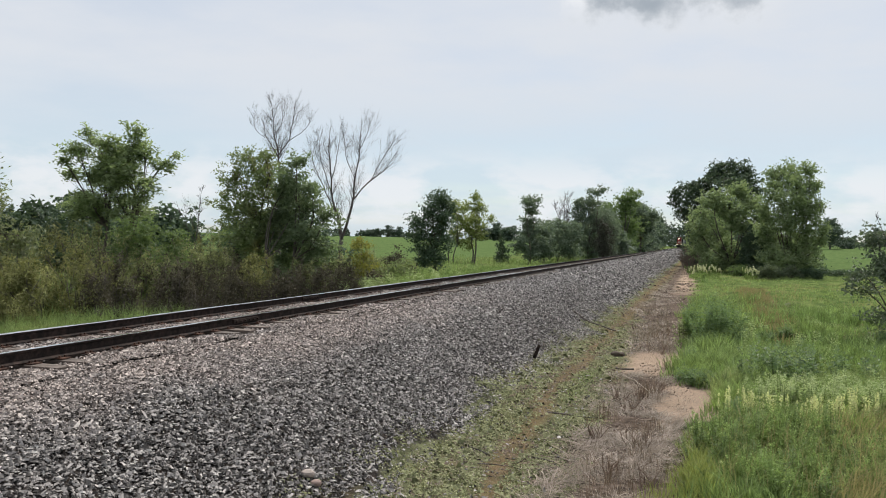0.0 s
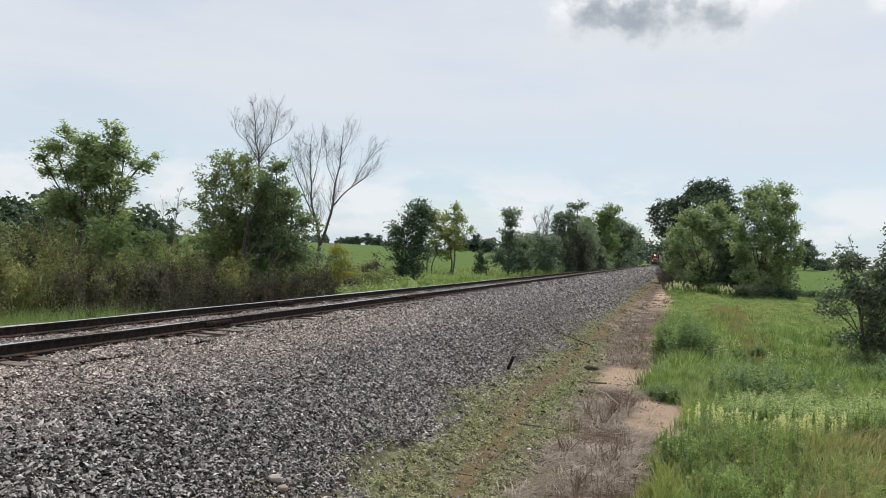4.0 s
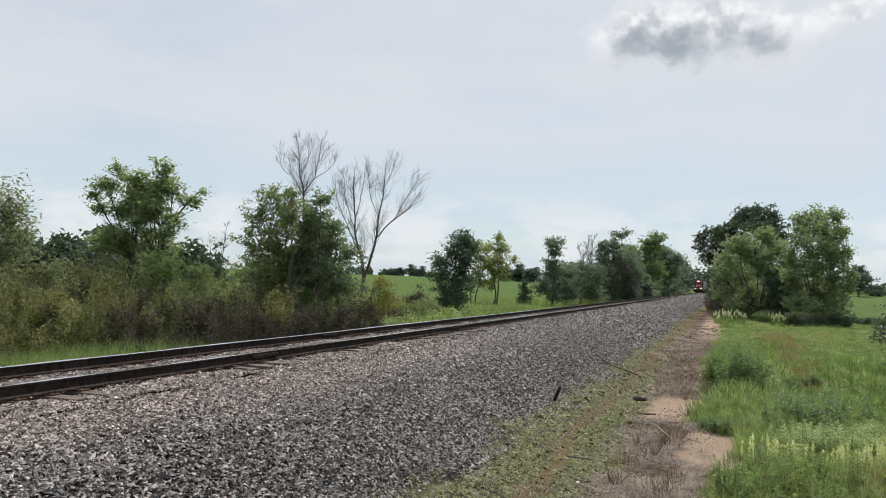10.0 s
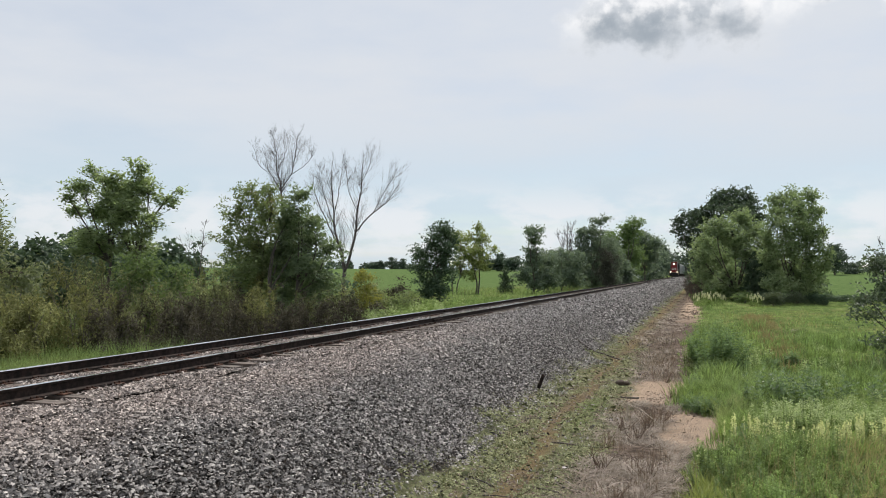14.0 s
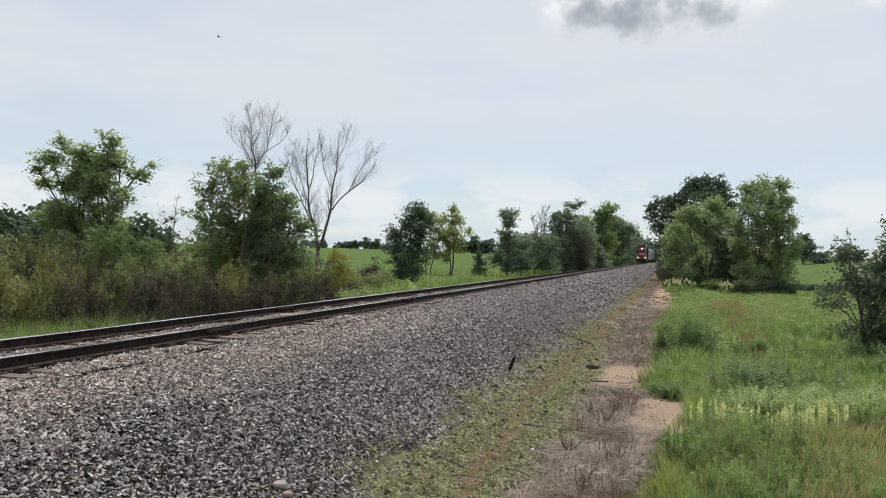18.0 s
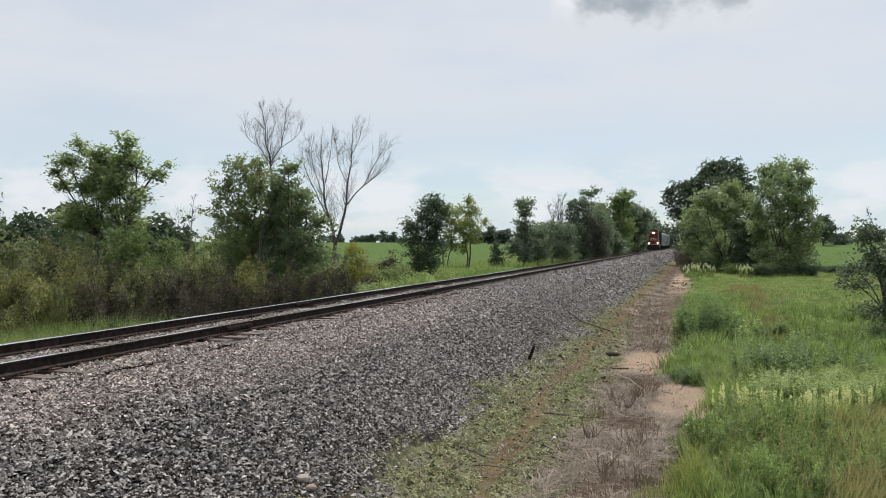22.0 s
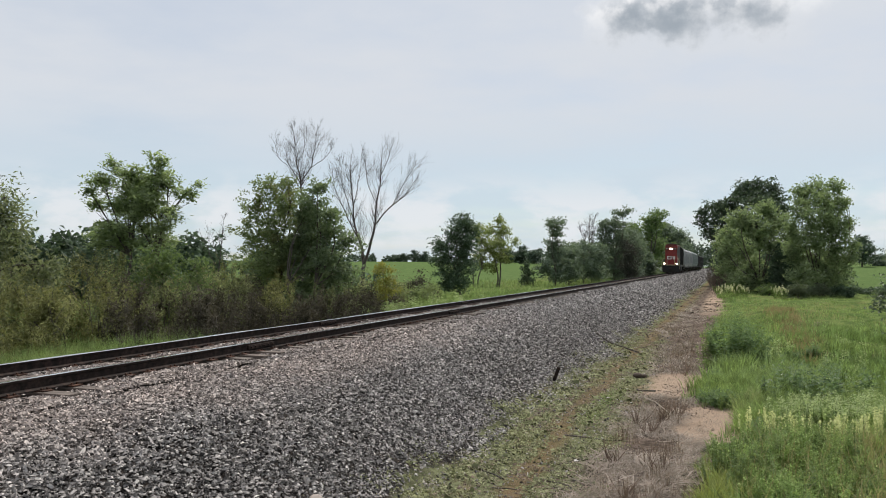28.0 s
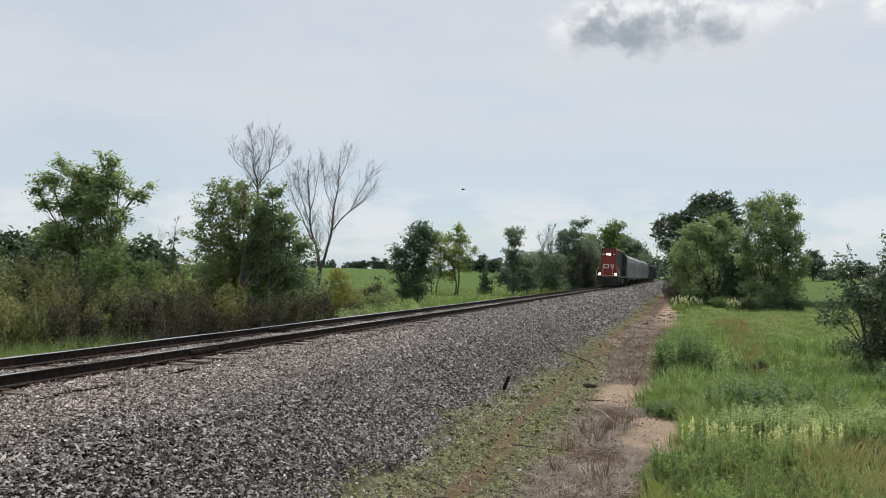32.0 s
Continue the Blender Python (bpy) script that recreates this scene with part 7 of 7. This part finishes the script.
    sown([stem_plant("pale_weed", 10.2, 86, 1.25, 0.7, 12, 6, 0.24, 0.10, M_WEED, "tall weed with a pale cream flower head", "pale weeds at the wood", 350 + k, spike=0.25, spike_mat=M_CREAM, petal=0.10) for k in range(2)], rng,
         ((9.3, 82.0), (10.0, 85.5), (10.7, 87.0), (13.9, 88.0), (14.5, 87.0), (8.9, 88.0)))
    sown([stem_plant("star_weed", 9.57, 12.5, 0.3, 0.05, 2, 7, 0.16, 0.04, M_HERB_PALE, "young pale star-shaped weed at the meadow's edge", "young pale weeds", 360)], rng, ((9.57, 12.5), (10.9, 12.2), (9.2, 15.2)))


def dead_stalks():
    rng = np.random.default_rng(31)
    for k, (x, y, h) in enumerate(((7.55, 18.2, 0.55), (8.05, 18.6, 0.45), (8.3, 19.2, 0.5), (7.9, 17.2, 0.5), (7.5, 14.6, 0.45), (8.3, 14.2, 0.5), (8.0, 12.4, 0.4), (8.5, 12.0, 0.42), (8.2, 26.0, 0.4), (8.4, 23.0, 0.45))):
        ob = holder("dead_weed", x, y, gz(x, y), "clump of dead brown weed stalks on bare earth", "weed", "dead weed clumps")
        for i in range(16):
            a, s = rng.uniform(0, 2 * np.pi), rng.uniform(0.1, 0.75)
            t = np.array([np.cos(a) * s * h, np.sin(a) * s * h, h * rng.uniform(0.35, 1.0)])
            line = curve_line(rng, (rng.normal() * 0.05, rng.normal() * 0.05, -0.03), t, 0.006, 0.002, 4, 0.12)
            part_mesh("stalk", mesh_np("stalk", *tubes([line], 4), M_STALK), ob)
    # one long bleached stalk bent over, and fallen sticks
    ob = holder("fallen_stick", 7.55, 19.4, gz(7.55, 19.4), "long bleached dead stalk bent over the straw", "stick")
    V, Q = tubes([[((0, 0, 0.0), 0.012), ((0.0, 0.05, 0.38), 0.011), ((0.3, -0.35, 0.36), 0.010), ((0.62, -0.8, 0.22), 0.008)]], 6)
    part_mesh("stalk", mesh_np("stalk", V, Q, plain_mat("bleached_stalk", (0.42, 0.36, 0.29), 0.9)), ob)
    for x, y, ln, turn, r in ((5.3, 32.75, 2.3, -126, 0.05), (6.85, 16.32, 1.06, -77, 0.02), (5.87, 12.72, 0.42, 62, 0.018), (6.85, 12.93, 0.42, 70, 0.018), (5.12, 13.15, 0.3, -80, 0.022), (6.3, 12.2, 0.6, -64, 0.010), (7.3, 22.8, 0.5, 80, 0.03)):
        dx, dy = math.sin(radians(-turn)) * ln / 2, math.cos(radians(turn)) * ln / 2
        a, b = np.array([x - dx, y - dy, gz(x - dx, y - dy) + r * 1.4]), np.array([x + dx, y + dy, gz(x + dx, y + dy) + r * 1.4])
        ob = holder("fallen_stick", x, y, gz(x, y), "dark fallen stick lying on the mossy slope" if ln < 2 else "long dark fallen branch across the foot of the ballast", "stick", "fallen sticks")
        o = np.array([x, y, gz(x, y)])
        line = []
        for u in np.linspace(0, 1, 9):
            p = a + (b - a) * u + np.array([0.03, 0.05, 0]) * ln * math.sin(5 * u + x)
            line.append((np.array([p[0], p[1], gz(p[0], p[1]) + r * 0.7]) - o, r * (1 - 0.5 * u)))
        V, Q = tubes([line], 6)
        part_mesh("stem", mesh_np("stem", V, Q, M_BARK), ob)


def marker_post():
    x, y = 4.97, 21.95
    ob = holder("marker_post", x, y, gz(x, y), "short dark leaning steel post at the foot of the ballast", "post")
    bm = box(bmesh.new(), -0.045, 0.045, -0.02, 0.02, -0.2, 0.41, 0.006)
    p = part("post", bm, M_RAIL, ob)
    p.matrix_basis = pose(0, 0, 0, 0, 20, 10)
    for x, y, r, c in ((6.85, 25.2, 0.12, (0.075, 0.055, 0.042)), (7.0, 25.32, 0.10, (0.09, 0.068, 0.05)), (4.62, 9.15, 0.075, (0.34, 0.29, 0.26)), (4.75, 9.12, 0.06, (0.30, 0.22, 0.19))):
        ob = new("loose_rock" if r < 0.1 else "soil_lump", None)
        ob.matrix_basis = pose(x, y, gz(x, y) + r * 0.6)
        tagged(ob, "pale pinkish loose rock on the ballast slope" if r < 0.1 else "dark lump of soil beside the straw", "rock" if r < 0.1 else "soil", "loose rocks" if r < 0.1 else "lumps of soil")
        bm = bmesh.new()
        bmesh.ops.create_icosphere(bm, subdivisions=2, radius=r, matrix=Matrix.Diagonal((1.2, 0.9, 0.7, 1)))
        for v in bm.verts:
            v.co *= 1 + 0.35 * noise.noise(v.co * 14 + Vector((x, y, 0)))
        part("stone", bm, plain_mat("loose_stone", c, 0.9), ob)


build_grass()
weed_plants()
dead_stalks()
marker_post()


def bird(label):
    """A small dark bird in flight, wings spread; it flies towards +x."""
    ob = holder("bird", 0, 0, 0, label, "bird", "birds in flight")
    mat = plain_mat("bird_dark", (0.035, 0.033, 0.035), 0.8)
    bm = bmesh.new()
    bmesh.ops.create_uvsphere(bm, u_segments=10, v_segments=8, radius=0.035, matrix=Matrix.Diagonal((2.6, 1, 0.9, 1)))
    bmesh.ops.create_uvsphere(bm, u_segments=8, v_segments=6, radius=0.025, matrix=Matrix.Translation((0.095, 0, 0.012)))
    part("body", bm, mat, ob)
    part("beak", rod(bmesh.new(), (0.115, 0, 0.01), (0.145, 0, 0.006), 0.007, 6, 0.001), mat, ob)
    part("tail", prism(bmesh.new(), [(-0.08, -0.004), (-0.17, -0.006), (-0.17, 0.0), (-0.08, 0.008)], -0.022, 0.022), mat, ob)
    for s in (-1, 1):
        bm = bmesh.new()
        lower = [bm.verts.new(v) for v in ((0.05, s * 0.02, 0.010), (0.045, s * 0.10, 0.045), (-0.03, s * 0.21, 0.06), (-0.045, s * 0.10, 0.040), (-0.04, s * 0.02, 0.008))]
        upper = [bm.verts.new(v.co + Vector((0, 0, 0.007))) for v in lower]
        bm.faces.new(lower), bm.faces.new(upper[::-1])
        for i in range(5):
            bm.faces.new((lower[i], upper[i], upper[(i + 1) % 5], lower[(i + 1) % 5]))
        bmesh.ops.recalc_face_normals(bm, faces=bm.faces)
        part("wing", bm, mat, ob)
    return ob


BIRD_A, BIRD_B = bird("small dark bird flying low across the track"), bird("small dark bird flying high in the sky")
BIRD_A_WAY = ((0.0, (387.18, 110.00, 11.71)), (28.0, (45.02, 50.00, 6.71)), (31.0, (8.36, 50.00, 5.71)), (31.4, (3.66, 50.00, 6.29)), (31.6, (0.69, 50.00, 6.54)), (32.0, (-3.86, 50.00, 6.68)))
BIRD_B_WAY = ((0.0, (-217.62, 110.00, 19.85)), (17.6, (-25.78, 50.00, 15.85)), (18.8, (-12.70, 50.00, 15.85)), (19.2, (-8.34, 50.00, 15.74)), (20.6, (6.92, 50.00, 15.74)), (32.0, (131.18, 110.00, 21.74)))


# ---- what moves ----
def motions():
    for t_rows, ob, turn in ((BIRD_A_WAY, BIRD_A, 180), (BIRD_B_WAY, BIRD_B, 0)):
        walk(ob, [(t, pose(*p, 0, 0, turn)) for t, p in t_rows])
    for ob, back in TRAIN:
        walk(ob, [(t, pose(0, 107.9 + 9.6 * (32 - t) + back, 0)) for t in (0, 4, 8, 12, 16, 20, 24, 28, 32)])


motions()
